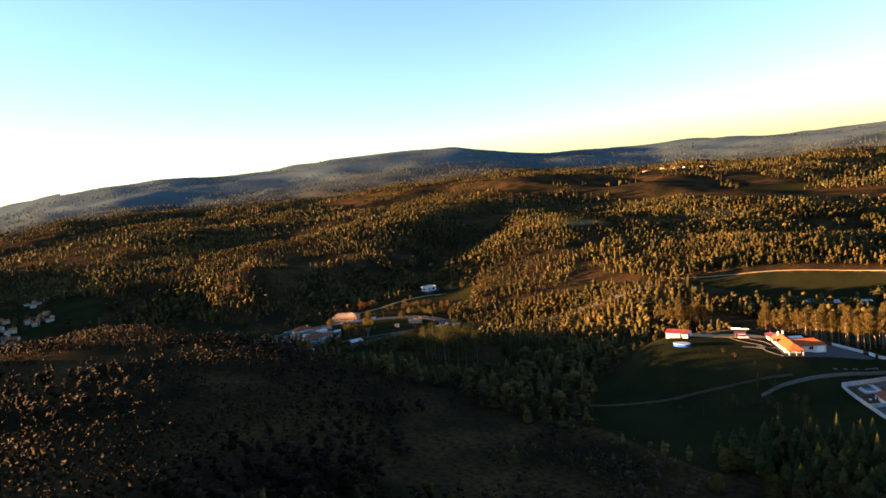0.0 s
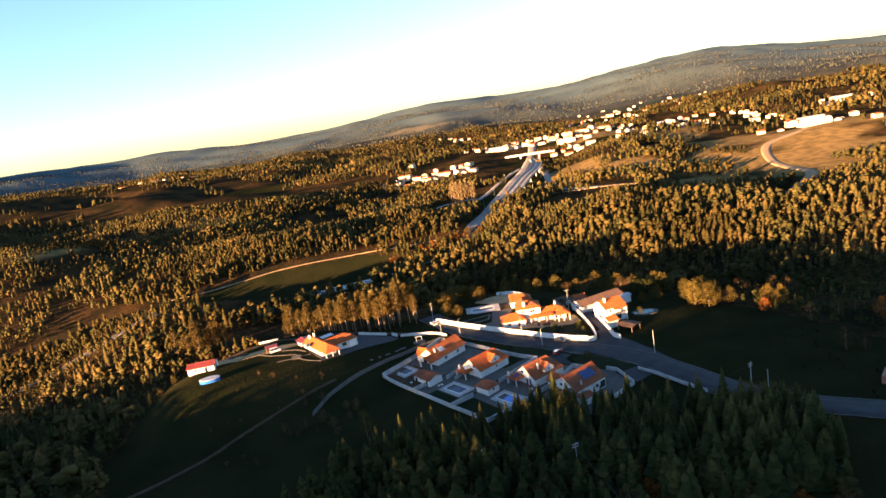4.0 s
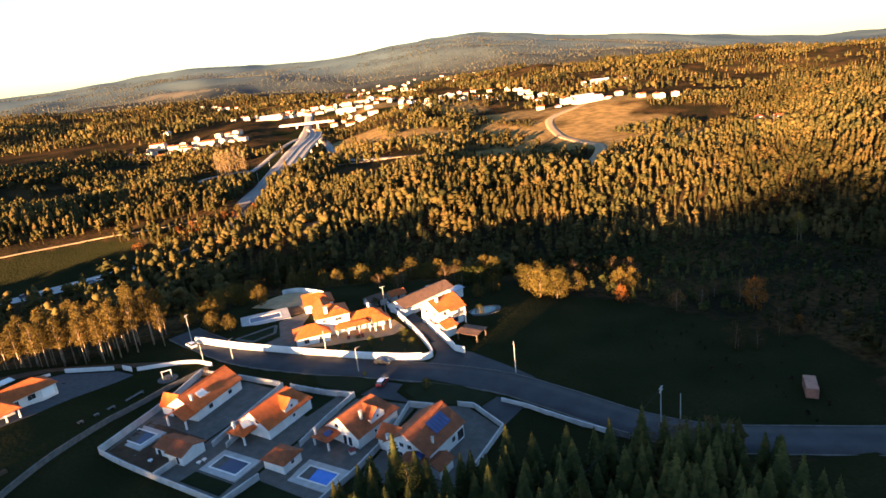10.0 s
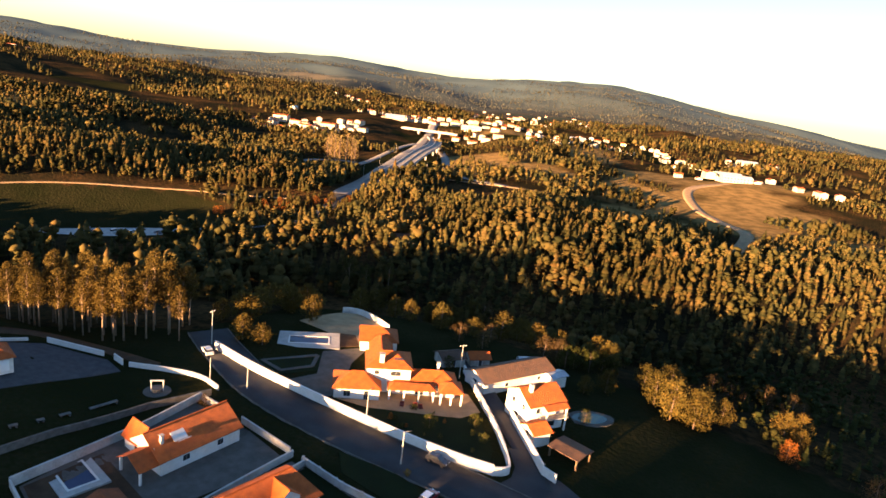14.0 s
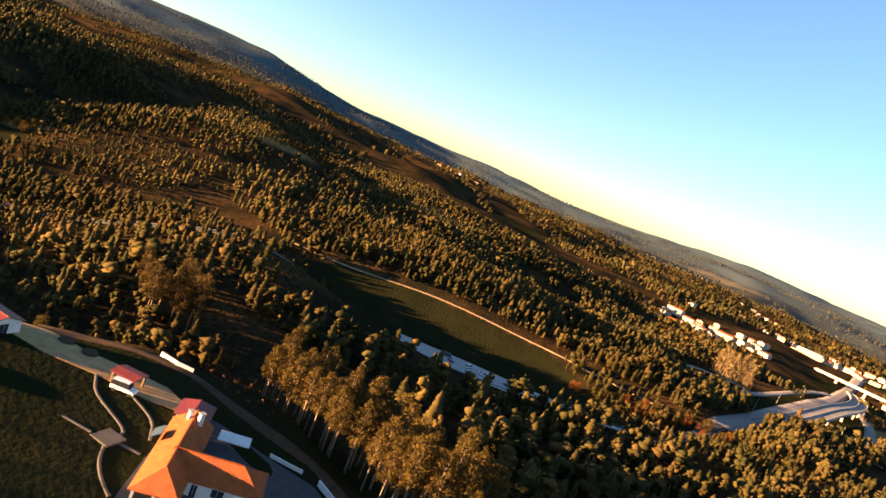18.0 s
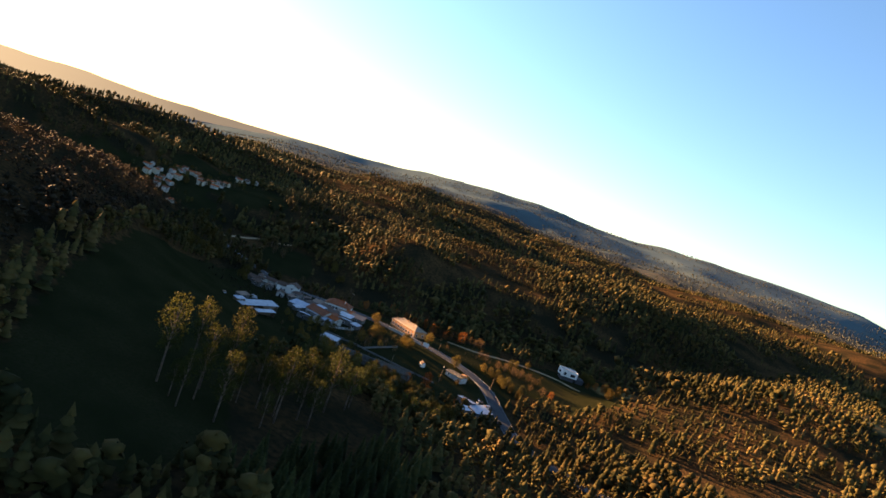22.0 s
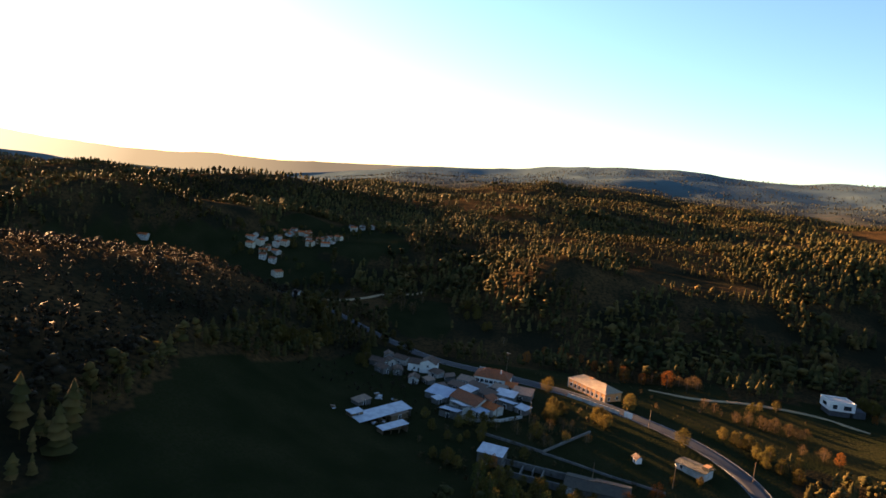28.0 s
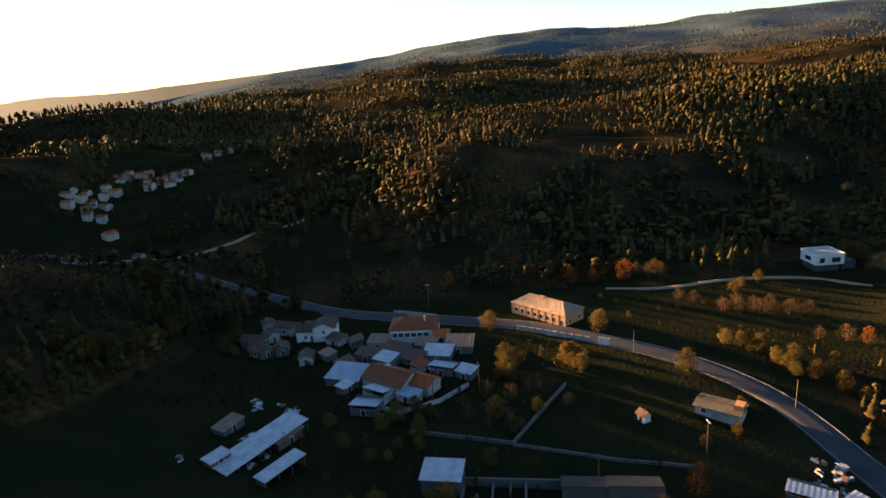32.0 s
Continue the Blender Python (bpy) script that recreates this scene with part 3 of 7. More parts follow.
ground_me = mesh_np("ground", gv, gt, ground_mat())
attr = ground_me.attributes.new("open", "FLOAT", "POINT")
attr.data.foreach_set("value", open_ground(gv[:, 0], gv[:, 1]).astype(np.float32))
earth = np.zeros(len(gv))
for ex, ey, er in EARTH:
    earth = np.maximum(earth, np.clip((1.15 - np.hypot(gv[:, 0] - ex, gv[:, 1] - ey) / (er * (1 + 0.5 * value_noise(gv[:, 0], gv[:, 1], 30, 8)))) * 3, 0, 1))
ground_me.attributes.new("earth", "FLOAT", "POINT").data.foreach_set("value", earth.astype(np.float32))
# how much painted haze the ground takes, by distance
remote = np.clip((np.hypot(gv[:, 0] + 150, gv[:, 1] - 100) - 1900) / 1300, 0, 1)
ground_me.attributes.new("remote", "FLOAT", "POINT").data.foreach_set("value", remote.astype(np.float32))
ground_me.polygons.foreach_set("use_smooth", [True] * len(ground_me.polygons))
ground = tagged(new("ground", ground_me), "hilly ground of grass, bracken and forest litter", "ground", kind="structure")


def haze_mat():
    """Emission in place of the lit air before far-off hills, stronger towards the sun."""
    m = bpy.data.materials.new("glowing painted haze")
    m.use_nodes = True
    nt = m.node_tree
    N, L = nt.nodes.new, nt.links.new
    nt.nodes.remove(nt.nodes["Principled BSDF"])
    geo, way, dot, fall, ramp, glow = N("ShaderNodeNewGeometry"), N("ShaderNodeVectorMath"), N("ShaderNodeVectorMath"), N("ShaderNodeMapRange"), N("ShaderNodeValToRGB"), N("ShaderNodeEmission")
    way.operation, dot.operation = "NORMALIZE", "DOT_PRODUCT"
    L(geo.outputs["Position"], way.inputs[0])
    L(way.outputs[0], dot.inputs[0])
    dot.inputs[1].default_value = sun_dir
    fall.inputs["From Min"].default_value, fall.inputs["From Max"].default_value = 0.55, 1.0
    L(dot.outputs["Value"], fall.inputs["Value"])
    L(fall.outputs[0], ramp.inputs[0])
    # emitted haze colours, from away from the sun to near it
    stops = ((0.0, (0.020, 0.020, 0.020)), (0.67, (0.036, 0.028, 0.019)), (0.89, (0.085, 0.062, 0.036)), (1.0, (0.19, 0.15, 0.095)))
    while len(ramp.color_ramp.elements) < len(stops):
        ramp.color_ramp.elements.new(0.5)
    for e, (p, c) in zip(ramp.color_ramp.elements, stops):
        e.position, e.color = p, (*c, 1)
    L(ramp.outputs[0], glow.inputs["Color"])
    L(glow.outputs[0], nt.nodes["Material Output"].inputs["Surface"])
    return m


M_HAZEGLOW = haze_mat()
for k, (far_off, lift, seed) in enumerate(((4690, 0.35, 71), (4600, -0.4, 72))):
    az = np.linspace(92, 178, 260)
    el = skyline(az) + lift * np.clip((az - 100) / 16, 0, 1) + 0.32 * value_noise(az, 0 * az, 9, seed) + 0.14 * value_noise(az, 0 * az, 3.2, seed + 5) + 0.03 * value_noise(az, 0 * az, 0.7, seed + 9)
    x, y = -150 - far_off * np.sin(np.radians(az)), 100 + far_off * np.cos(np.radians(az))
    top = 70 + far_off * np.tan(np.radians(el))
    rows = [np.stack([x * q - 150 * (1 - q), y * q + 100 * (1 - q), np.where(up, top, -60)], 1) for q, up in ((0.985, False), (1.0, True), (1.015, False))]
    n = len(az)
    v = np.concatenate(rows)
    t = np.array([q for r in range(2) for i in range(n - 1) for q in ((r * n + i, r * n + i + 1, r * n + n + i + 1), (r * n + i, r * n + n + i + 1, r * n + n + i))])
    tagged(new("backdrop_%d" % (k + 1), mesh_np("backdrop", v, t, M_HAZEGLOW)), "pale ridge on the far horizon with a painted haze glow", "backdrop", kind="structure")


def ribbon(name, line, wide, material, lift=0.06, offset=0.0, label="", step=3.0):
    """A strip that lies on the ground along a line."""
    pts = np.array(line)
    seg = np.r_[0, np.cumsum(np.hypot(*np.diff(pts, axis=0).T))]
    n = max(2, int(seg[-1] / step))
    s = np.linspace(0, seg[-1], n)
    x, y = np.interp(s, seg, pts[:, 0]), np.interp(s, seg, pts[:, 1])
    tx, ty = np.gradient(x), np.gradient(y)
    l = np.hypot(tx, ty)
    nx, ny = -ty / l, tx / l
    z = height(x, y)
    k = np.ones(5) / 5
    z = np.convolve(np.pad(z, 2, mode="edge"), k, "valid") + lift
    rows = []
    for o, dz in ((-wide / 2, -0.5), (-wide / 2, 0), (-wide / 6, 0.03), (wide / 6, 0.03), (wide / 2, 0), (wide / 2, -0.5)):
        rows.append(np.stack([x + nx * (o + offset), y + ny * (o + offset), z + dz], 1))
    v = np.stack(rows, 1).reshape(-1, 3)
    t = []
    m = len(rows)
    for i in range(n - 1):
        for j in range(m - 1):
            p = i * m + j
            t += [(p, p + m, p + m + 1), (p, p + m + 1, p + 1)]
    me = mesh_np(name, v, np.array(t)[:, ::-1], material)
    return tagged(new(name, me), label, "road", kind="structure")


for key, (line, wide) in ROADS.items():
    track = "track" in key
    ribbon(key, line, wide, M_PALEROAD if key == "highway" else M_SOIL if key in ("track_field", "track_lawn") else M_GRAVEL if track or key == "road_hill" else M_ASPHALT, label="pale dirt track across the fields" if track else "grey asphalt road through the valley")


# ---- woods ----
def clump_tree(rng, kind, fine):
    """Triangles of one small tree of unit height. kind: cone (ragged tiers), euca and round (lobed crowns), twig (loose tufts). fine: 1 far to 4 near."""
    v, t = [], []

    def tuft(p, r):
        q = rng.normal(size=(4, 3))
        q /= np.linalg.norm(q, axis=1)[:, None]
        q *= r * rng.uniform(0.7, 1.3, (4, 1))
        n = len(v)
        v.extend(p + q)
        t.extend([(n, n + 1, n + 2), (n, n + 2, n + 3), (n, n + 3, n + 1), (n + 1, n + 3, n + 2)])

    def lobe(p, r, high):
        n, m = len(v), (4, 4, 6, 7)[fine - 1]
        v.append(p + np.array([0, 0, -high * 0.8]))
        for zz, rr in ((-0.3, 0.95), (0.35, 0.9)):
            turn = rng.uniform(0, 6)
            for k in range(m):
                a, j = turn + 6.283 * k / m, rng.uniform(0.65, 1.25)
                v.append(p + np.array([r * rr * j * math.cos(a), r * rr * j * math.sin(a), high * (zz + rng.uniform(-0.25, 0.25))]))
        v.append(p + np.array([r * rng.uniform(-0.2, 0.2), r * rng.uniform(-0.2, 0.2), high * rng.uniform(0.85, 1.2)]))
        for k in range(m):
            i, j = n + 1 + k, n + 1 + (k + 1) % m
            t.extend([(n, j, i), (i, j, j + m), (i, j + m, i + m), (i + m, j + m, n + 2 * m + 1)])

    if fine > 1:
        n = len(v)
        for a in range(3):
            v.append(np.array([0.014 * math.cos(a * 2.1), 0.014 * math.sin(a * 2.1), -0.05]))
        v.append(np.array([0, 0, 0.7]))
        t.extend([(n, n + 1, n + 3), (n + 1, n + 2, n + 3), (n + 2, n, n + 3)])
    if kind in ("cone", "slim"):
        tiers, m = (2, 3, 6, 9)[fine - 1], (4, 6, 7, 9)[fine - 1]
        girth, low = (0.21, 0.12) if kind == "cone" else (0.145, 0.22)
        for k in range(tiers):
            h = k / tiers
            z0, z1 = low + (0.92 - low) * h, min(1.0, low + (0.92 - low) * h + 1.25 / tiers)
            R = girth * ((1 - h) ** 0.8 if kind == "cone" else math.sin(1.0 + 2.0 * h)) + 0.015
            n, turn = len(v), rng.uniform(0, 6)
            v.append(np.array([rng.uniform(-0.01, 0.01), rng.uniform(-0.01, 0.01), z1]))
            for j in range(m):
                a, q = turn + 6.283 * j / m, R * rng.uniform(0.6, 1.3)
                v.append(np.array([q * math.cos(a), q * math.sin(a), z0 + rng.uniform(-0.03, 0.03)]))
            t.extend([(n, n + 1 + j, n + 1 + (j + 1) % m) for j in range(m)])
    elif kind == "twig":
        for k in range((3, 6, 10, 16)[fine - 1]):
            a, h = rng.uniform(0, 6.28), rng.uniform(0.3, 0.95)
            r = 0.3 * math.sin(0.4 + 2.5 * h) * rng.uniform(0.3, 1.1)
            tuft(np.array([r * math.cos(a), r * math.sin(a), h]), 0.13)
    else:
        lobes = (1, 2, 5, 11)[fine - 1]
        for k in range(lobes):
            h, a = (k + 0.5) / lobes, rng.uniform(0, 6.28)
            if lobes == 1:
                lobe(np.array([0, 0, 0.6]), 0.2 if kind == "euca" else 0.3, 0.38)
            elif kind == "euca":
                r = 0.09 * rng.uniform(0.3, 1.2)
                lobe(np.array([r * math.cos(a), r * math.sin(a), 0.4 + 0.5 * h]), (0.08 if lobes > 6 else 0.13 if lobes > 2 else 0.17) * rng.uniform(0.8, 1.2), 0.09 if lobes > 6 else 0.13 if lobes > 2 else 0.2)
            else:
                r = 0.2 * math.sin(0.4 + 2.4 * h) * rng.uniform(0.5, 1.2)
                lobe(np.array([r * math.cos(a), r * math.sin(a), 0.3 + 0.55 * h]), (0.12 if lobes > 6 else 0.19 if lobes > 2 else 0.26) * rng.uniform(0.7, 1.25), 0.1 if lobes > 6 else 0.16 if lobes > 2 else 0.22)
        for k in range((0, 0, 6, 60)[fine - 1]):
            a, h = rng.uniform(0, 6.28), rng.uniform(0.35, 1.0)
            r = (0.16 if kind == "euca" else 0.32) * math.sin(0.5 + 2.2 * h)
            tuft(np.array([r * math.cos(a), r * math.sin(a), h]), 0.05)
    return np.array(v), np.array(t)


def plant(name, xs, ys, kinds, fine, tall, material, label, seed):
    """One mesh of many trees at the given places; kinds and heights change from stand to stand."""
    rng = np.random.default_rng(seed)
    temps = [clump_tree(rng, k, fine) for k in kinds for _ in range(4)]
    stand = (value_noise(xs, ys, 55, 41) + 1) / 2 + rng.uniform(-0.3, 0.3, len(xs))
    pick = np.clip((stand * len(kinds)).astype(int), 0, len(kinds) - 1) * 4 + rng.integers(0, 4, len(xs))
    zs = height(xs, ys)
    hs = rng.uniform(tall[0], tall[1], len(xs)) * (1 + 0.38 * value_noise(xs, ys, 80, 21) + 0.22 * value_noise(xs, ys, 31, 22))
    turn = rng.uniform(0, 6.28, len(xs))
    vs, ts, base = [], [], 0
    for k, (tv, tt) in enumerate(temps):
        w = np.nonzero(pick == k)[0]
        if not len(w):
            continue
        c, s, h = np.cos(turn[w])[:, None], np.sin(turn[w])[:, None], hs[w][:, None]
        wide = h * rng.uniform(0.85, 1.25, (len(w), 1))
        x = (tv[None, :, 0] * c - tv[None, :, 1] * s) * wide + xs[w][:, None]
        y = (tv[None, :, 0] * s + tv[None, :, 1] * c) * wide + ys[w][:, None]
        z = tv[None, :, 2] * h + zs[w][:, None]
        vs.append(np.stack([x, y, z], 2).reshape(-1, 3))
        ts.append((tt[None] + (np.arange(len(w)) * len(tv))[:, None, None]).reshape(-1, 3) + base)
        base += len(w) * len(tv)
    me = mesh_np(name, np.concatenate(vs), np.concatenate(ts), material)
    return tagged(new(name, me), label, "forest", kind="stuff")


def scatter(x0, x1, y0, y1, step, seed):
    rng = np.random.default_rng(seed)
    x, y = np.meshgrid(np.arange(x0, x1, step), np.arange(y0, y1, step))
    x = x.ravel() + rng.uniform(-0.48, 0.48, x.size) * step
    y = y.ravel() + rng.uniform(-0.48, 0.48, y.size) * step
    return x, y


ALL_ROADS = [(l, w) for l, w in ROADS.values()]


def woods(x, y, gap=2.0):
    """Which places may carry a tree of the woods."""
    keep = ~open_ground(x, y)
    for poly in CLEARED:
        keep &= ~inside(x, y, poly)
    for line, wide in ALL_ROADS:
        keep &= near_line(x, y, line) > wide / 2 + gap
    thin = 0.7 * value_noise(x, y, 110, 31) + 0.6 * value_noise(x, y, 25, 32) + (1 - np.clip((np.hypot(x + 360, y + 70) - 60) / 30, 0, 1)) + (1 - np.clip((np.hypot(x + 280, y - 185) - 70) / 40, 0, 1)) + (1 - np.clip((np.hypot(x - 110, y - 350) - 120) / 50, 0, 1))
    glade = np.clip((y - 430) / 120, 0, 1) * np.clip((2400 - np.hypot(x, y)) / 600, 0, 1)
    keep &= value_noise(x, y, 210, 37) + 0.55 * value_noise(x, y, 75, 38) + 0.25 * value_noise(x, y, 26, 39) > -1.9 + 1.62 * glade
    return keep & (thin > -0.34)


SPINE = smooth_line([(40, -90), (0, 0), (0, 60), (-60, 115), (-140, 105), (-262, 80)], 4)
KINDS = ("slim", "round", "cone", "euca", "slim", "twig")
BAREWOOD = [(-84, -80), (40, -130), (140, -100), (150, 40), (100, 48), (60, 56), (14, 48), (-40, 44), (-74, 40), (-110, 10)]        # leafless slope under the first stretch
HOLLOW = [(26, 198), (75, 172), (125, 150), (190, 180), (185, 270), (120, 285), (62, 264), (24, 236)]       # shaded wood below the field


def bearing(x, y):
    """Direction from the middle of the flight, in degrees to the left of +y."""
    return np.degrees(np.arctan2(-(x + 150), y - 100))


bx, by = scatter(-520, 330, -260, 420, 4.7, 1)
dist = near_line(bx, by, SPINE)
hollow = inside(bx, by, HOLLOW)
w = woods(bx, by) & hollow
plant("dark_wood", bx[w], by[w], ("twig", "round", "twig", "cone"), 3, (2.6, 5.2), M_SPRUCE, "dark low wood in the shade below the field", 9)
# slope whose shade is carried by the darkened thicket colour
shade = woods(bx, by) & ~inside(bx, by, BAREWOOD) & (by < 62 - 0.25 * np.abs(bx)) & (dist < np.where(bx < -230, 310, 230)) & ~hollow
plant("thicket", bx[shade], by[shade], ("twig", "twig", "twig", "round"), 3, (3.5, 8), M_SHADEDTHICKET, "brown leafless thicket, colour darkened for the slope's shade", 7)
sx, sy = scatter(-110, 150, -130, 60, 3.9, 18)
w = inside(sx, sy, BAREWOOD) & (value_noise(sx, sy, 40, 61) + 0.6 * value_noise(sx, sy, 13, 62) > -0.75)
plant("leafless_wood", sx[w], sy[w], ("round", "twig", "round", "twig"), 3, (3.5, 7.5), M_SHADEDBAREWOOD, "soft brown leafless wood with deep shade in its colour", 63)
w = woods(bx, by) & (dist < 110) & ~shade & ~hollow
plant("forest_close", bx[w], by[w], KINDS, 3, (3.5, 10), M_FOREST, "mixed pine and eucalyptus wood with thin crowns", 2)
w = woods(bx, by) & (dist >= 110) & (dist < 230) & ~shade & ~hollow
plant("forest_near", bx[w], by[w], KINDS, 3, (3.5, 10), M_FOREST, "mixed pine and eucalyptus wood with thin crowns", 8)
bx, by = scatter(-330, 560, 150, 680, 4.3, 16)
dist = near_line(bx, by, SPINE)
belt = (dist >= 230) & (dist < 440) & ~inside(bx, by, HOLLOW)
w = woods(bx, by, 4) & belt
plant("forest_belt", bx[w], by[w], ("slim", "euca", "slim", "round", "slim", "cone", "euca"), 3, (4, 10.5), M_FOREST, "dense belt of slender young pines and eucalyptus", 17)
bx, by = scatter(-1100, 640, -420, 1100, 5.6, 3)
dist = near_line(bx, by, SPINE)
belt = (dist < 440) & (bx >= -330) & (bx < 560) & (by >= 150) & (by < 680)
w = woods(bx, by, 4) & (dist >= 230) & (dist < 760) & ~belt & ~inside(bx, by, HOLLOW) & ~((bx < -230) & (bx > -520) & (by > -260) & (by < 62 - 0.25 * np.abs(bx)) & (dist < 310))
plant("forest_middle", bx[w], by[w], ("slim", "round", "euca", "slim", "cone", "round"), 2, (4, 10), M_FOREST, "dense pine and eucalyptus woods on the slopes", 4)
bx, by = scatter(-2500, 1700, -1900, 2500, 11.0, 5)
dist, turn = near_line(bx, by, SPINE), bearing(bx, by)
w = woods(bx, by, 3) & (dist >= 760) & (dist < 2000) & (turn > -62) & (turn < 158)
plant("forest_far", bx[w], by[w], ("cone", "slim", "round", "cone"), 1, (7, 12), M_FOREST, "far wooded hills in evening light", 6)
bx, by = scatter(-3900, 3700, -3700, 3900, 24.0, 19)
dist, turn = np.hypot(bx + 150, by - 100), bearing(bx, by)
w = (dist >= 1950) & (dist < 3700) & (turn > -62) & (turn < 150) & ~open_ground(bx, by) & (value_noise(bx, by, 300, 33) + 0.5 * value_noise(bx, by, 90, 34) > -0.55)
plant("forest_remote", bx[w], by[w], ("round", "round", "cone"), 1, (6, 10.5), M_HAZYWOOD, "remote wooded ridges with haze painted into the leaves", 20)


def scrub(name, poly, step, tall, material, label, seed, kinds=("twig", "round", "twig")):
    """Low bushes over a polygon, clear of the roads."""
    p = np.array(poly)
    x, y = scatter(p[:, 0].min(), p[:, 0].max(), p[:, 1].min(), p[:, 1].max(), step, seed)
    keep = inside(x, y, poly) & (value_noise(x, y, 14, seed) + 0.5 * value_noise(x, y, 5, seed + 1) > 0.05)
    for line, wide in ALL_ROADS:
        keep &= near_line(x, y, line) > wide / 2 + 1.5
    return plant(name, x[keep], y[keep], kinds, 3, tall, material, label, seed)


# ---- buildings ----
def roof_mesh(name, L, W, z, rise, material, hip=0.0, over=0.4, thick=0.12):
    """A tiled roof over L (along x) by W, its eaves at z. hip: how far each ridge end is drawn in (0: gables; W/2: full hips). hip may be a pair."""
    h0, h1 = hip if isinstance(hip, tuple) else (hip, hip)
    x0, x1, y0, y1 = -L / 2 - over, L / 2 + over, -W / 2 - over, W / 2 + over
    r0, r1 = x0 + h0, x1 - h1
    ez = z - over * rise / (W / 2)
    top = z + rise
    v = [(x0, y0, ez), (x1, y0, ez), (x1, y1, ez), (x0, y1, ez), (r0, 0, top), (r1, 0, top)]
    v += [(a, b, c - thick) for a, b, c in v]
    s = math.hypot(y1, top - ez)
    f = [(0, 1, 5, 4), (2, 3, 4, 5)]
    uv = [[(x0, 0), (x1, 0), (r1, s), (r0, s)], [(x1, 0), (x0, 0), (r0, s), (r1, s)]]
    f.append((3, 0, 4))
    uv.append([(y0, 0), (y1, 0), (0, s if h0 else 0)])
    f.append((1, 2, 5))
    uv.append([(y0, 0), (y1, 0), (0, s if h1 else 0)])
    f += [(0, 6, 7, 1), (1, 7, 8, 2), (2, 8, 9, 3), (3, 9, 6, 0), (9, 8, 7, 6)]
    uv += [[(0, 0)] * 4] * 5
    if not h0:                                   # open gable: the slopes alone, with their thickness
        f[2] = (3, 9, 10, 4)
        uv[2] = [(0, 0)] * 4
        f.append((4, 10, 6, 0))
        uv.append([(0, 0)] * 4)
        f = [q for q in f if q != (3, 9, 6, 0)]
        uv = uv[:-2] + uv[-1:]
    if not h1:
        k = f.index((1, 2, 5))
        f[k] = (1, 7, 11, 5)
        uv[k] = [(0, 0)] * 4
        f.append((5, 11, 8, 2))
        uv.append([(0, 0)] * 4)
        k = f.index((1, 7, 8, 2))
        f.pop(k)
        uv.pop(k)
    if not h0 or not h1:
        k = f.index((9, 8, 7, 6))
        f.pop(k)
        uv.pop(k)
        f += [(7, 6, 10, 11), (9, 8, 11, 10)]
        uv += [[(0, 0)] * 4] * 2
    return mesh_of(name, v, f, material, uv=uv)


def ridge_caps(L, W, z, rise, hip, over, parent, material):
    h0, h1 = hip if isinstance(hip, tuple) else (hip, hip)
    x0, x1 = -L / 2 - over + h0, L / 2 + over - h1
    boxes("ridge_cap", [(x0, x1, -0.11, 0.11, z + rise - 0.05, z + rise + 0.07)], material, parent)


def walls_mesh(name, L, W, z0, z, rise, hip, material, over=0.4):
    """Four outer walls as one closed body, with gables where the roof has no hip."""
    h0, h1 = hip if isinstance(hip, tuple) else (hip, hip)
    a, b = L / 2, W / 2
    v = [(-a, -b, z0), (a, -b, z0), (a, b, z0), (-a, b, z0), (-a, -b, z - 0.05), (a, -b, z - 0.05), (a, b, z - 0.05), (-a, b, z - 0.05)]
    f = [(0, 1, 5, 4), (1, 2, 6, 5), (2, 3, 7, 6), (3, 0, 4, 7), (4, 5, 6, 7)]
    if not h0:
        v.append((-a, 0, z + rise - 0.13))
        f.append((4, len(v) - 1, 7))
        f[3] = (3, 0, 4, len(v) - 1, 7)
        f.pop()
    if not h1:
        v.append((a, 0, z + rise - 0.13))
        f[1] = (1, 2, 6, len(v) - 1, 5)
    return mesh_of(name, v, f, material)


def opening(parent, side, L, W, along, z, wide, high, kind="window", shutter=False):
    """A window or door on side s (y-), n (y+), w (x-), e (x+) of a body L by W."""
    m = {"s": pose(along, -W / 2, z), "n": pose(along, W / 2, z, 0, 0, 180), "w": pose(-L / 2, along, z, 0, 0, -90), "e": pose(L / 2, along, z, 0, 0, 90)}[side]
    fr = boxes(kind, [(-wide / 2 - 0.07, -wide / 2, -0.06, 0.02, 0, high), (wide / 2, wide / 2 + 0.07, -0.06, 0.02, 0, high), (-wide / 2 - 0.07, wide / 2 + 0.07, -0.06, 0.02, high, high + 0.08), (-wide / 2 - 0.1, wide / 2 + 0.1, -0.1, 0.02, -0.06, 0)], M_FRAME, parent)
    fr.matrix_local = m
    if shutter:
        boxes("shutter", [(-wide / 2, wide / 2, -0.03, 0.02, 0, high)], M_CONCRETE, fr)
    else:
        half = wide / 2 - 0.03
        boxes("pane", [(-half - 0.02, -0.02, -0.02, 0.02, 0.02, high - 0.02)], M_DARKGLASS, fr)
        boxes("pane", [(0.02, half + 0.02, -0.02, 0.02, 0.02, high - 0.02)], M_DARKGLASS, fr)
    return fr


def chimney(parent, x, y, z0, z1, w=0.5):
    c = boxes("chimney", [(x - w / 2, x + w / 2, y - w / 2, y + w / 2, z0, z1)], M_WHITE, parent)
    boxes("chimney_cap", [(x - w * 0.7, x + w * 0.7, y - w * 0.7, y + w * 0.7, z1 + 0.12, z1 + 0.22), (x - w * 0.35, x + w * 0.35, y - w * 0.35, y + w * 0.35, z1, z1 + 0.12)], M_CONCRETE, c)
    return c


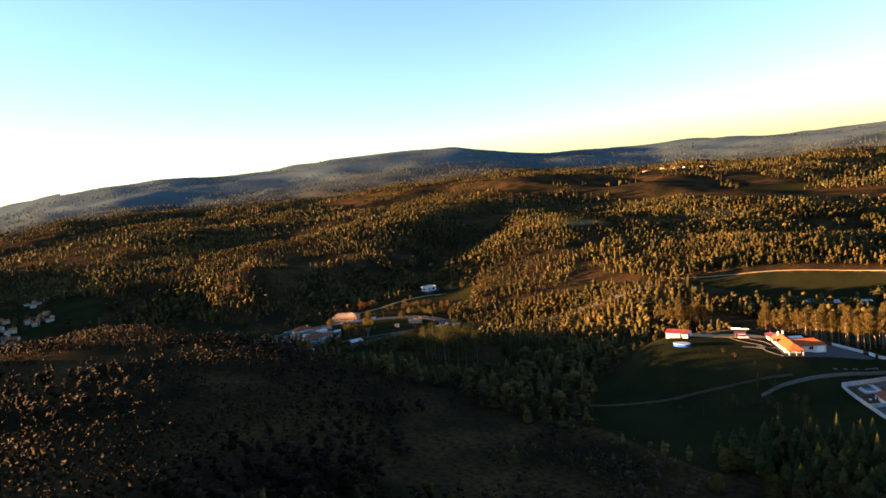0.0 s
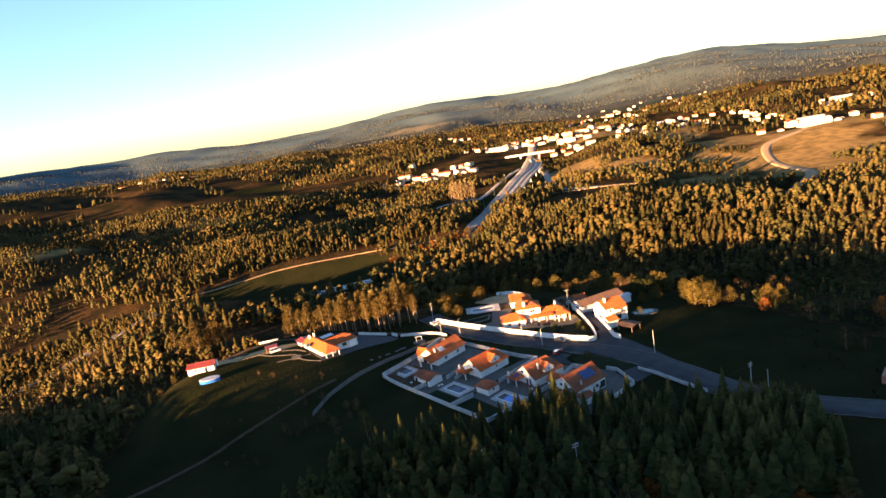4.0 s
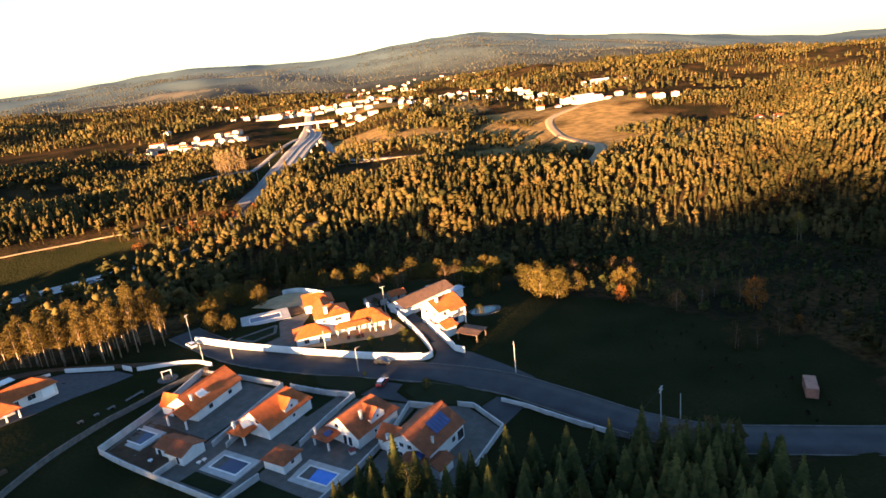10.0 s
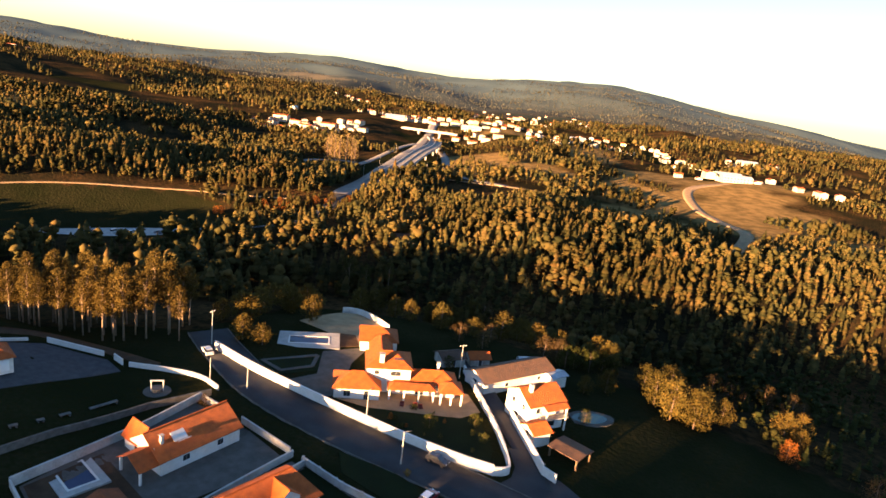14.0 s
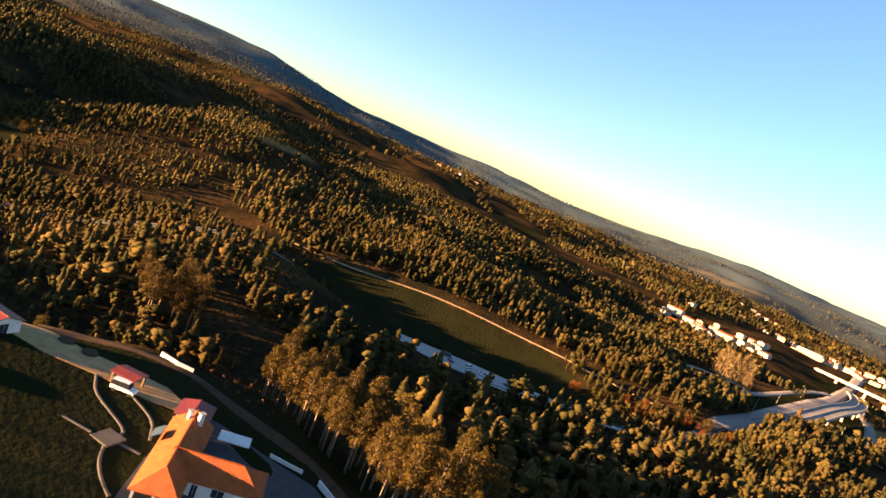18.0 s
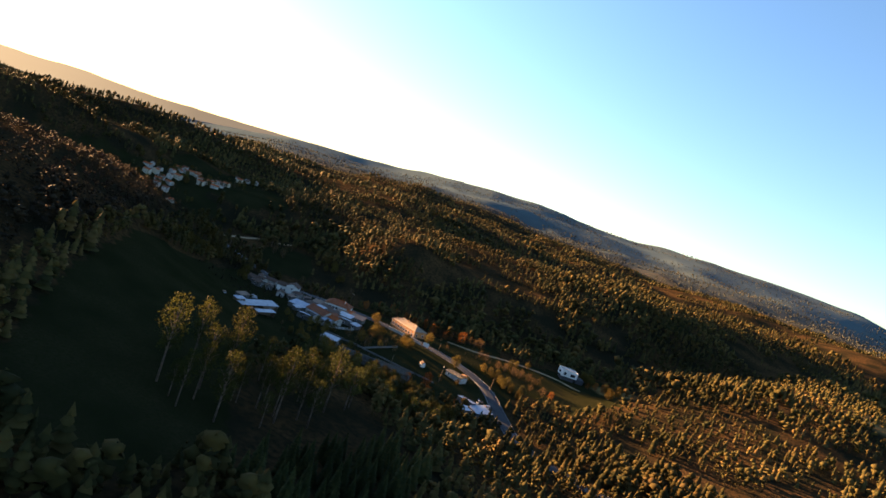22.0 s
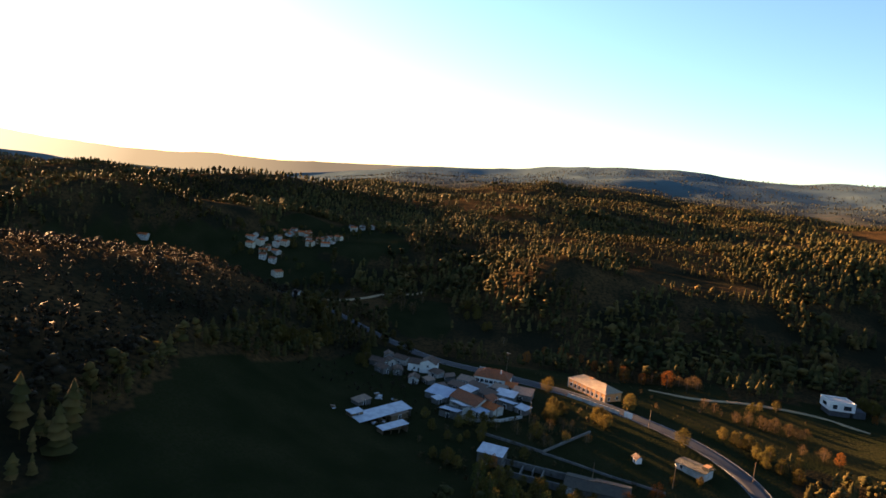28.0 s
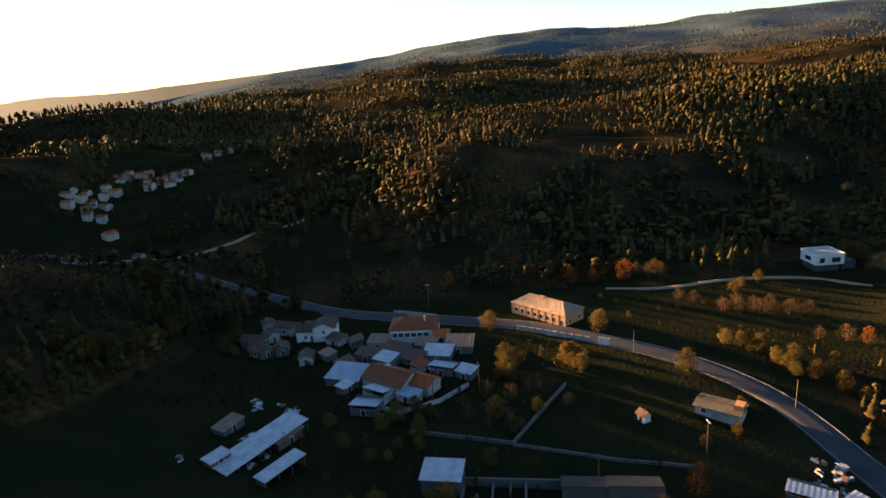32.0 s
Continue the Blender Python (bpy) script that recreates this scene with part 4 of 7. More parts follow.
def wing(parent, x, y, rot, L, W, eave, rise, hip, wall=None, roof=None, z0=-0.6, over=0.45, wins=(), name="wing"):
    """A walled, roofed body under a house; wins are (side, along, z, wide, high[, kind])."""
    wall, roof = wall or M_WHITE, roof or M_TILE
    ob = add_part(name, walls_mesh(name, L, W, z0, eave, rise, hip, wall), parent, m=pose(x, y, 0, 0, 0, rot))
    add_part("roof", roof_mesh("roof", L, W, eave, rise, roof, hip, over), ob)
    ridge_caps(L, W, eave, rise, hip, over, ob, roof)
    for q in wins:
        opening(ob, q[0], L, W, *q[1:5], *(q[5:] or ("window",)))
    return ob


def small_house(x, y, rot, L, W, eave, rise, wall, roof, label, hip=0.0, group="", wins=True, name="house", z=None):
    h = thing(name, x, y, gz(x, y) if z is None else z, rot, label, "house", group)
    ww = []
    if wins:
        for k in range(max(1, int(L / 4))):
            ax = -L / 2 + (k + 0.5) * L / max(1, int(L / 4))
            ww += [("s", ax, 1.0, 1.2, 1.2), ("n", ax, 1.0, 1.2, 1.2)]
            if eave > 4.6:
                ww += [("s", ax, 3.8, 1.2, 1.2), ("n", ax, 3.8, 1.2, 1.2)]
        ww += [("e", 0, 0, 1.0, 2.1, "door")]
    wing(h, 0, 0, 0, L, W, eave, rise, hip, wall, roof, wins=ww, z0=-1.5)
    return h


def drape(name, poly, material, lift=0.1, label="", category="pavement", kind="structure"):
    """A thin sheet that follows the ground inside a polygon."""
    pts = np.array(poly, float)
    x0, y0 = pts.min(0)
    x1, y1 = pts.max(0)
    bm = bmesh.new()
    vs = []
    for (ax, ay), (bx_, by_) in zip(poly, list(poly[1:]) + [poly[0]]):
        n = max(1, int(math.hypot(bx_ - ax, by_ - ay) / 3))
        vs += [bm.verts.new((ax + (bx_ - ax) * k / n, ay + (by_ - ay) * k / n, 0)) for k in range(n)]
    face = bm.faces.new(vs)
    bmesh.ops.triangulate(bm, faces=[face])
    bmesh.ops.subdivide_edges(bm, edges=bm.edges[:], cuts=2, use_grid_fill=True)
    for v in bm.verts:
        v.co.z = gz(v.co.x, v.co.y) + lift
    edge = [e for e in bm.edges if e.is_boundary]
    skirt = bmesh.ops.extrude_edge_only(bm, edges=edge)["geom"]
    for v in skirt:
        if isinstance(v, bmesh.types.BMVert):
            v.co.z -= lift + 0.3
    bmesh.ops.recalc_face_normals(bm, faces=bm.faces[:])
    me = bpy.data.meshes.new(name)
    bm.to_mesh(me)
    bm.free()
    me.materials.append(material)
    if sum(p.normal.z for p in me.polygons) < 0:
        me.flip_normals()
    return tagged(new(name, me), label, category, kind=kind)


def wall_run(pts, high, thick=0.25, material=None, label="white rendered garden wall with a flat top", name="garden_wall", step=4.0, piers=0.0, coping=True):
    """A free-standing wall along a line of ground points; steps with the ground."""
    material = material or M_WHITE
    e = thing(name, pts[0][0], pts[0][1], 0, 0, label, "wall")
    e.matrix_world = pose(0, 0, 0)
    v, f, cv, cf = [], [], [], []
    for (ax, ay), (bx_, by_) in zip(pts, pts[1:]):
        L = math.hypot(bx_ - ax, by_ - ay)
        n = max(1, int(round(L / step)))
        tx, ty = (bx_ - ax) / L, (by_ - ay) / L
        nx, ny = -ty * thick / 2, tx * thick / 2
        for k in range(n):
            px, py = ax + (bx_ - ax) * k / n, ay + (by_ - ay) * k / n
            qx, qy = ax + (bx_ - ax) * (k + 1) / n + tx * 0.1, ay + (by_ - ay) * (k + 1) / n + ty * 0.1
            za, zb = gz(px, py), gz(qx, qy)
            b = len(v)
            v += [(px - nx, py - ny, za - 0.6), (qx - nx, qy - ny, zb - 0.6), (qx + nx, qy + ny, zb - 0.6), (px + nx, py + ny, za - 0.6)]
            v += [(px - nx, py - ny, za + high), (qx - nx, qy - ny, zb + high), (qx + nx, qy + ny, zb + high), (px + nx, py + ny, za + high)]
            f += [[b + i for i in q] for q in ((4, 5, 6, 7), (0, 1, 5, 4), (1, 2, 6, 5), (2, 3, 7, 6), (3, 0, 4, 7))]
            if coping:
                c = len(cv)
                s = 1.35
                for z in (0.003, 0.07):
                    cv += [(px - nx * s, py - ny * s, za + high + z), (qx - nx * s, qy - ny * s, zb + high + z), (qx + nx * s, qy + ny * s, zb + high + z), (px + nx * s, py + ny * s, za + high + z)]
                cf += [[c + i for i in q] for q in ((3, 2, 1, 0), (4, 5, 6, 7), (0, 1, 5, 4), (1, 2, 6, 5), (2, 3, 7, 6), (3, 0, 4, 7))]
    add_part("wall_body", mesh_of("wall_body", v, f, material), e)
    if coping:
        add_part("coping", mesh_of("coping", cv, cf, material), e)
    if piers:
        done = 0.0
        for (ax, ay), (bx_, by_) in zip(pts, pts[1:]):
            L = math.hypot(bx_ - ax, by_ - ay)
            for k in range(int(L / piers) + 1):
                px, py = ax + (bx_ - ax) * k * piers / L, ay + (by_ - ay) * k * piers / L
                w = thick * 0.9
                boxes("pier", [(px - w, px + w, py - w, py + w, gz(px, py) - 0.4, gz(px, py) + high + 0.18)], material, e)
    return e


# ---- trees ----
def leaf_tris(rng, centres, radii, per, leaf):
    """Small leaves scattered over round clumps."""
    n = len(centres) * per
    c = np.repeat(np.array(centres), per, 0)
    r = np.repeat(np.array(radii), per)[:, None]
    d = rng.normal(size=(n, 3))
    d /= np.linalg.norm(d, axis=1)[:, None]
    p = c + d * r * rng.uniform(0.45, 1.05, (n, 1))
    a = rng.normal(size=(n, 3))
    a /= np.linalg.norm(a, axis=1)[:, None]
    b = np.cross(a, d)
    b /= np.linalg.norm(b, axis=1)[:, None] + 1e-6
    s = leaf * rng.uniform(0.6, 1.4, (n, 1))
    v = np.stack([p - a * s, p + a * s, p + b * s * 1.3], 1).reshape(-1, 3)
    return v, np.arange(3 * n).reshape(-1, 3)


def limbed_trunk(rng, high, r, tops, lean=0.0):
    """Trunk with limbs that reach towards the given clump centres."""
    v, f = tube([(0, 0, -0.4), (lean * 0.3, 0, high * 0.45), (lean, 0, high)], [r, r * 0.7, r * 0.25])
    for c in tops:
        z = max(high * 0.25, min(c[2] * 0.75, high * 0.9))
        base = (lean * z / high, 0, z)
        tv, tf = tube([base, tuple((np.array(base) + np.array(c)) / 2 + np.array((0, 0, 0.2))), tuple(c)], [r * 0.4, r * 0.25, r * 0.1], 4)
        n = len(v)
        v += tv
        f += [tuple(i + n for i in q) for q in tf]
    return v, f


def tree_meshes(kind, seed):
    rng = np.random.default_rng(seed)
    if kind == "spruce":
        H = 10.0
        v, t = [], []
        for k in range(17):
            h = k / 17
            z, R = 0.9 + (H - 1.1) * h, 2.3 * (1 - h) ** 0.85 + 0.15
            m = 11 if h < 0.6 else 7
            for j in range(m):
                a = 6.28 * (j + rng.uniform(-0.3, 0.3)) / m + k * 0.7
                rr = R * rng.uniform(0.75, 1.15)
                w = 0.32 * rr + 0.12
                ca, sa = math.cos(a), math.sin(a)
                tip = np.array([ca * rr, sa * rr, z - 0.16 * rr])
                base = np.array([0, 0, z + 0.35])
                mid = base * 0.4 + tip * 0.6
                n = len(v)
                v += [base, mid + np.array([-sa * w, ca * w, -0.12]), tip, mid - np.array([-sa * w, ca * w, 0.12])]
                t += [(n, n + 1, n + 2), (n, n + 2, n + 3)]
        n = len(v)
        v += [np.array([0.12, 0, H - 0.9]), np.array([-0.08, 0.1, H - 0.9]), np.array([-0.06, -0.1, H - 0.9]), np.array([0, 0, H + 0.3])]
        t += [(n, n + 1, n + 3), (n + 1, n + 2, n + 3), (n + 2, n, n + 3)]
        tv, tf = tube([(0, 0, -0.4), (0, 0, H * 0.8)], [0.16, 0.04], 6)
        return mesh_of("trunk", tv, tf, M_BARK), mesh_np("crown", np.array(v), np.array(t), M_SPRUCE)
    spec = {"pine": (11.0, 0.2, 14, 1.35, 0.42, 0.16, M_PINE), "eucalyptus": (17.0, 0.22, 15, 1.35, 0.44, 0.2, M_EUCA), "oak": (6.5, 0.2, 16, 1.4, 0.14, 0.2, M_OAK),
            "rust": (6.5, 0.16, 14, 1.3, 0.16, 0.18, M_RUST), "bare": (6.0, 0.14, 13, 1.3, 0.16, 0.12, M_BARE), "green": (5.5, 0.16, 14, 1.25, 0.12, 0.17, M_PINE), "poplar": (24.0, 0.4, 22, 2.0, 0.12, 0.16, M_POPLAR)}[kind]
    H, r, m, cr, low, leaf, material = spec
    tops, rad = [], []
    for k in range(m):
        h = (k + 0.5) / m
        a = k * 2.4 + rng.uniform(-0.4, 0.4)
        wide = {"pine": 2.0 * math.sin(0.6 + 2.3 * h), "eucalyptus": 1.9 * math.sin(0.7 + 2.2 * h), "poplar": 3.2 * math.sin(0.35 + 2.6 * h)}.get(kind, 2.2 * math.sin(0.5 + 2.4 * h)) * rng.uniform(0.55, 1.1)
        tops.append((wide * math.cos(a), wide * math.sin(a), H * (low + (0.97 - low) * h)))
        rad.append(cr * rng.uniform(0.75, 1.2) * (0.75 if h > 0.85 else 1))
    v, t = leaf_tris(rng, tops, rad, {"poplar": 60, "eucalyptus": 130, "oak": 95, "pine": 80}.get(kind, 75), leaf)
    tv, tf = limbed_trunk(rng, H * 0.92, r, tops, rng.uniform(-0.5, 0.5))
    return mesh_of("trunk", tv, tf, M_EUBARK if kind == "eucalyptus" else M_BARK, True), mesh_np("crown", v, t, material)


TREES = {}
TREE_LABEL = {"spruce": "dark green pointed spruce in a dense plantation", "pine": "tall pine with a bare trunk and high crown", "eucalyptus": "tall eucalyptus with pale trunk and ragged crown lit orange",
              "oak": "small oak with thin olive-brown autumn leaves", "rust": "small tree with rust-orange autumn leaves", "bare": "bare brown winter tree with fine twigs", "green": "round evergreen garden tree", "poplar": "huge pale gold leafless poplar clump"}


def tree(kind, x, y, scale=1.0, tall=1.0, label="", z=None):
    k = (kind, random.randrange(3))
    if k not in TREES:
        TREES[k] = tree_meshes(kind, 100 + 7 * len(TREES))
    e = thing(kind + "_tree", x, y, z, random.uniform(0, 360), label or TREE_LABEL[kind], "tree", kind + " trees")
    e.scale = (scale, scale, scale * tall)
    for part_name, me in zip(("trunk", "crown"), TREES[k]):
        add_part(part_name, me, e)
    return e


def grove(kind, poly, step, scale=(0.8, 1.2), tall=(0.9, 1.15), seed=1):
    pts = np.array(poly)
    x, y = scatter(pts[:, 0].min(), pts[:, 0].max(), pts[:, 1].min(), pts[:, 1].max(), step, seed)
    w = inside(x, y, poly)
    for line, wide in ALL_ROADS:
        w &= near_line(x, y, line) > wide / 2 + 1.2
    for px, py in zip(x[w], y[w]):
        tree(kind, float(px), float(py), random.uniform(*scale), random.uniform(*tall))


# ---- street furniture, cars, pools ----
def pole(x, y, high=8.0, lamp=0.0, arms=1, rot=0, lean=0.0, material=None):
    e = thing("utility_pole" if not lamp else "street_lamp", x, y, None, rot, "tall concrete utility pole beside the road" if not lamp else "slim street lamp post with a short arm", "pole")
    v, f = tube([(0, 0, -0.5), (lean * 0.5, 0, high * 0.5), (lean, 0, high)], [0.14, 0.11, 0.08], 8)
    add_part("post", mesh_of("post", v, f, material or M_CONCRETE), e)
    for k in range(arms):
        z = high - 0.4 - 0.7 * k
        arm = boxes("crossarm", [(lean - 0.9, lean + 0.9, -0.06, 0.06, z, z + 0.12)], M_CONCRETE, e)
        for s in (-0.8, -0.4, 0.4, 0.8):
            v, f = tube([(lean + s, 0, z + 0.12), (lean + s, 0, z + 0.3)], [0.05, 0.035], 6)
            add_part("insulator", mesh_of("insulator", v, f, M_WHITE), arm)
    if lamp:
        boxes("arm", [(lean, lean + lamp, -0.04, 0.04, high - 0.1, high - 0.02)], M_CONCRETE, e)
        boxes("lamp_head", [(lean + lamp - 0.1, lean + lamp + 0.5, -0.12, 0.12, high - 0.16, high - 0.02)], M_DARK, e, bevel=0.03)
    return e


def wire(a, b, sag=1.0, label="thin overhead cable between poles"):
    pts = [Vector(a).lerp(Vector(b), k / 12) - Vector((0, 0, sag * 4 * (k / 12) * (1 - k / 12))) for k in range(13)]
    v, f = tube(pts, [0.025] * 13, 4)
    return tagged(new("overhead_cable", mesh_of("overhead_cable", v, f, M_DARK)), label, "cable")


M_TYRE = mat("tyre rubber", (0.02, 0.02, 0.02), (0.03, 0.03, 0.03), 0.3, 0.8)
CAR_PAINT = {}


def car(x, y, rot, colour, label, roof=None, L=4.3, W=1.78, van=False):
    if colour not in CAR_PAINT:
        CAR_PAINT[colour] = mat("car paint", colour, tuple(c * 0.9 for c in colour), 1.0, 0.25, spec=0.6)
    paint = CAR_PAINT[colour]
    e = thing("car", x, y, gz(x, y) + 0.1, rot, label, "car", "parked cars")
    prof = [(-L / 2, 0.35), (-L / 2, 0.95), (-L / 2 + 0.25, 1.02), (L / 2 - 1.1, 0.98), (L / 2 - 0.1, 0.78), (L / 2, 0.4)]
    cab = [(-L / 2 + 0.2, 1.0), (-L / 2 + 0.55, 1.46), (-0.1, 1.5), (0.45, 1.4), (L / 2 - 1.15, 0.97)]
    if van:
        cab = [(-L / 2 + 0.02, 1.0), (-L / 2 + 0.05, 1.85), (0.5, 1.9), (0.9, 1.7), (L / 2 - 1.0, 0.97)]

    def slab(name, prof, w, w2, material, parent, label=""):
        n = len(prof)
        v = [(px, -(w if k in (0, n - 1) else w2), pz) for k, (px, pz) in enumerate(prof)] + [(px, (w if k in (0, n - 1) else w2), pz) for k, (px, pz) in enumerate(prof)]
        f = [tuple(range(n))[::-1], tuple(range(n, 2 * n))] + [(k, (k + 1) % n, (k + 1) % n + n, k + n)[::-1] for k in range(n)]
        me = mesh_of(name, v, f, material)
        bm = bmesh.new()
        bm.from_mesh(me)
        bmesh.ops.recalc_face_normals(bm, faces=bm.faces[:])
        bmesh.ops.bevel(bm, geom=bm.edges[:], offset=0.05, segments=2, affect="EDGES")
        bm.to_mesh(me)
        bm.free()
        return add_part(name, me, parent, label)

    slab("body", prof, W / 2, W / 2, paint, e)
    slab("cabin", cab, W / 2 - 0.06, W / 2 - 0.16, M_DARKGLASS, e, "dark glass cabin")
    zt = cab[1][1]
    boxes("roof_panel", [(cab[1][0] + 0.05, cab[2][0] + 0.35, -W / 2 + 0.22, W / 2 - 0.22, zt - 0.02, zt + 0.06)], CAR_PAINT.setdefault(roof, mat("car roof paint", roof, roof, 1.0, 0.3)) if roof else paint, e, bevel=0.02)
    for wx in (-L / 2 + 0.75, L / 2 - 0.8):
        for wy in (-W / 2 + 0.1, W / 2 - 0.1):
            v, f = tube([(0, 0, -0.1), (0, 0, 0.1)], [0.31, 0.31], 14)
            add_part("wheel", mesh_of("wheel", v, f, M_TYRE), e, m=pose(wx, wy, 0.22, 90))
    for wy in (-W / 2 + 0.3, W / 2 - 0.3):
        boxes("headlight", [(L / 2 - 0.06, L / 2 + 0.03, wy - 0.18, wy + 0.18, 0.6, 0.74)], M_FRAME, e)
        boxes("tail_light", [(-L / 2 - 0.03, -L / 2 + 0.03, wy - 0.14, wy + 0.14, 0.72, 0.9)], M_RED, e)
    return e


def pool(x, y, rot, L, W, water, deck=1.3, label="sunken rectangular pool with a pale paved surround", z=None):
    e = thing("swimming_pool", x, y, z, rot, label, "pool")
    a, b, d = L / 2, W / 2, deck
    boxes("deck", [(-a - d, a + d, -b - d, -b, -0.3, 0.22), (-a - d, a + d, b, b + d, -0.3, 0.22), (-a - d, -a, -b, b, -0.3, 0.22), (a, a + d, -b, b, -0.3, 0.22)], M_CONCRETE, e)
    boxes("coping", [(-a - 0.3, a + 0.3, -b - 0.3, -b + 0.03, 0.224, 0.28), (-a - 0.3, a + 0.3, b - 0.03, b + 0.3, 0.224, 0.28), (-a - 0.3, -a + 0.03, -b, b, 0.224, 0.28), (a - 0.03, a + 0.3, -b, b, 0.224, 0.28)], M_WHITE, e)
    boxes("water", [(-a, a, -b, b, -0.3, 0.1)], water, e, "still water" if water is M_POOLBLUE else "dark blue winter cover")
    return e


# ---- white village: paving, lots, walls ----
FRONT = [(-67.5, 136.5), (-53, 125.5), (-37.5, 114), (-24, 104.5)]
drape("paving_lot_1", [(-66.5, 137), (-53, 126.5), (-32, 155), (-41, 161.5), (-55, 168)], M_PAVE, 0.06, "beige paved yard of a white house")
drape("paving_lot_2", [(-52.5, 126.5), (-38, 115.5), (-27, 130), (-14, 147), (-31, 155)], M_PAVE, 0.06, "beige paved yard of a white house")
drape("paving_lot_3", [(-37.3, 115), (-24, 105.5), (-12.5, 118), (1, 140), (-13, 146.3), (-26, 130)], M_PAVE, 0.06, "beige paved yard of a white house")
drape("paving_lot_4", [(-12, 117), (4, 106), (18, 126), (12, 137), (1.5, 139)], M_PAVE, 0.06, "beige paved yard of a white house")
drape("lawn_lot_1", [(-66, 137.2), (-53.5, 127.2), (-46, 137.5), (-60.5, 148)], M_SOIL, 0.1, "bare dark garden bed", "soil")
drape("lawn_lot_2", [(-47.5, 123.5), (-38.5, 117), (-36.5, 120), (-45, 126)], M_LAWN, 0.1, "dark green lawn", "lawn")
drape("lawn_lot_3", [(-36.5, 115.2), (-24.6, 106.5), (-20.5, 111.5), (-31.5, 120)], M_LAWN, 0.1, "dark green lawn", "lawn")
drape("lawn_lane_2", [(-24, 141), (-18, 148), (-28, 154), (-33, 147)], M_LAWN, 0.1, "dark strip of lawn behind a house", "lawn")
wall_run(FRONT, 1.3, 0.2, material=M_LOTWALL, label="weathered white wall between the house plots")
wall_run([(-67.5, 136.5), (-63, 146), (-58, 157), (-54, 169)], 1.6, material=M_LOTWALL, label="weathered white wall between the house plots")
wall_run([(-54, 169.3), (-47, 165.5)], 1.3, material=M_LOTWALL, label="weathered white wall between the house plots")
wall_run([(-43.5, 163.8), (-32, 157)], 1.3, material=M_LOTWALL, label="weathered white wall between the house plots")
wall_run([(-53, 125.7), (-49.5, 130)], 1.4, material=M_LOTWALL, label="weathered white wall between the house plots")
wall_run([(-43.3, 133.8), (-38.5, 143), (-31.3, 156.4)], 1.3, material=M_LOTWALL, label="weathered white wall between the house plots")
wall_run([(-40.2, 132.8), (-35.4, 142), (-28.6, 154.4)], 1.2, material=M_LOTWALL, label="weathered white wall between the house plots")
wall_run([(-37.5, 114.2), (-31.6, 120.4)], 1.4, material=M_LOTWALL, label="weathered white wall between the house plots")
wall_run([(-24.5, 129.5), (-19.5, 138), (-13.5, 147.3)], 1.3, material=M_LOTWALL, label="weathered white wall between the house plots")
wall_run([(-29, 155), (-21, 150.2), (-13.4, 147)], 1.3, piers=4.0, material=M_LOTWALL, label="weathered white wall between the house plots")
wall_run([(-24, 104.7), (-12.5, 118.5), (-6, 128), (-1, 139.5)], 1.3, material=M_LOTWALL, label="weathered white wall between the house plots")
wall_run([(-1, 139.7), (4.5, 137.4)], 1.5, material=M_LOTWALL, label="weathered white wall between the house plots")
wall_run([(10, 137.5), (13.5, 136), (18.2, 126.5), (9, 113)], 1.2, material=M_LOTWALL, label="weathered white wall between the house plots")
wall_run([(20, 137.3), (25, 133.5), (31, 127.5), (38.5, 120.5)], 0.9, material=M_LOTWALL, label="weathered white wall between the house plots")
wall_run([(38.5, 120.5), (42, 117.5)], 1.3, material=M_STONE, label="low grey stone wall at the roadside")
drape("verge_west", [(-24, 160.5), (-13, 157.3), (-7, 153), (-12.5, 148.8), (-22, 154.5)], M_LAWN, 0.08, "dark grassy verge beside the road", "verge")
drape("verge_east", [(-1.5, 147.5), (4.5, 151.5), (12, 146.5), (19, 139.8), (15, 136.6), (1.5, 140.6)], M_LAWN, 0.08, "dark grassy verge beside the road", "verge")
drape("side_street", [(-6.5, 153), (-1.8, 150.5), (-3.5, 147), (0, 141), (-12, 147.8)], M_ASPHALT, 0.05, "grey asphalt side street", "road")
drape("drive_lot_4", [(15.2, 136), (19.5, 139.5), (24.5, 134), (19, 128)], M_ASPHALT, 0.05, "grey asphalt drive", "road")
pool(-61, 141.7, -36, 6.2, 4.0, M_POOLDARK, 1.5)
pool(-38.3, 126.3, -36, 7.2, 3.8, M_POOLDARK, 1.6)
pool(-20.0, 118.8, -36, 7.0, 3.6, M_POOLBLUE, 1.7)


def dormer(parent, x, y, z, rot, w, L, rise, roof=None):
    d = wing(parent, x, y, rot, L, w, z, rise, 0.0, None, roof, z0=z - 1.4, over=0.2, name="dormer")
    boxes("pane", [(L / 2 - 0.02, L / 2 + 0.03, -0.3, 0.3, z - 0.6, z - 0.05)], M_DARKGLASS, d)
    return d


def porch(parent, x, y, rot, L, W, eave, rise, hip=0.0, roof=None, posts=((-1, -1), (1, -1)), material=None):
    """A roof on posts; posts in units of half the plan."""
    p = add_part("porch", roof_mesh("porch", L, W, eave, rise, roof or M_TILE, hip, 0.25), parent, m=pose(x, y, 0, 0, 0, rot))
    for a, b in posts:
        boxes("post", [(a * (L / 2 - 0.25) - 0.17, a * (L / 2 - 0.25) + 0.17, b * (W / 2 - 0.25) - 0.17, b * (W / 2 - 0.25) + 0.17, -0.3, eave - 0.1)], material or M_WHITE, p)
    return p


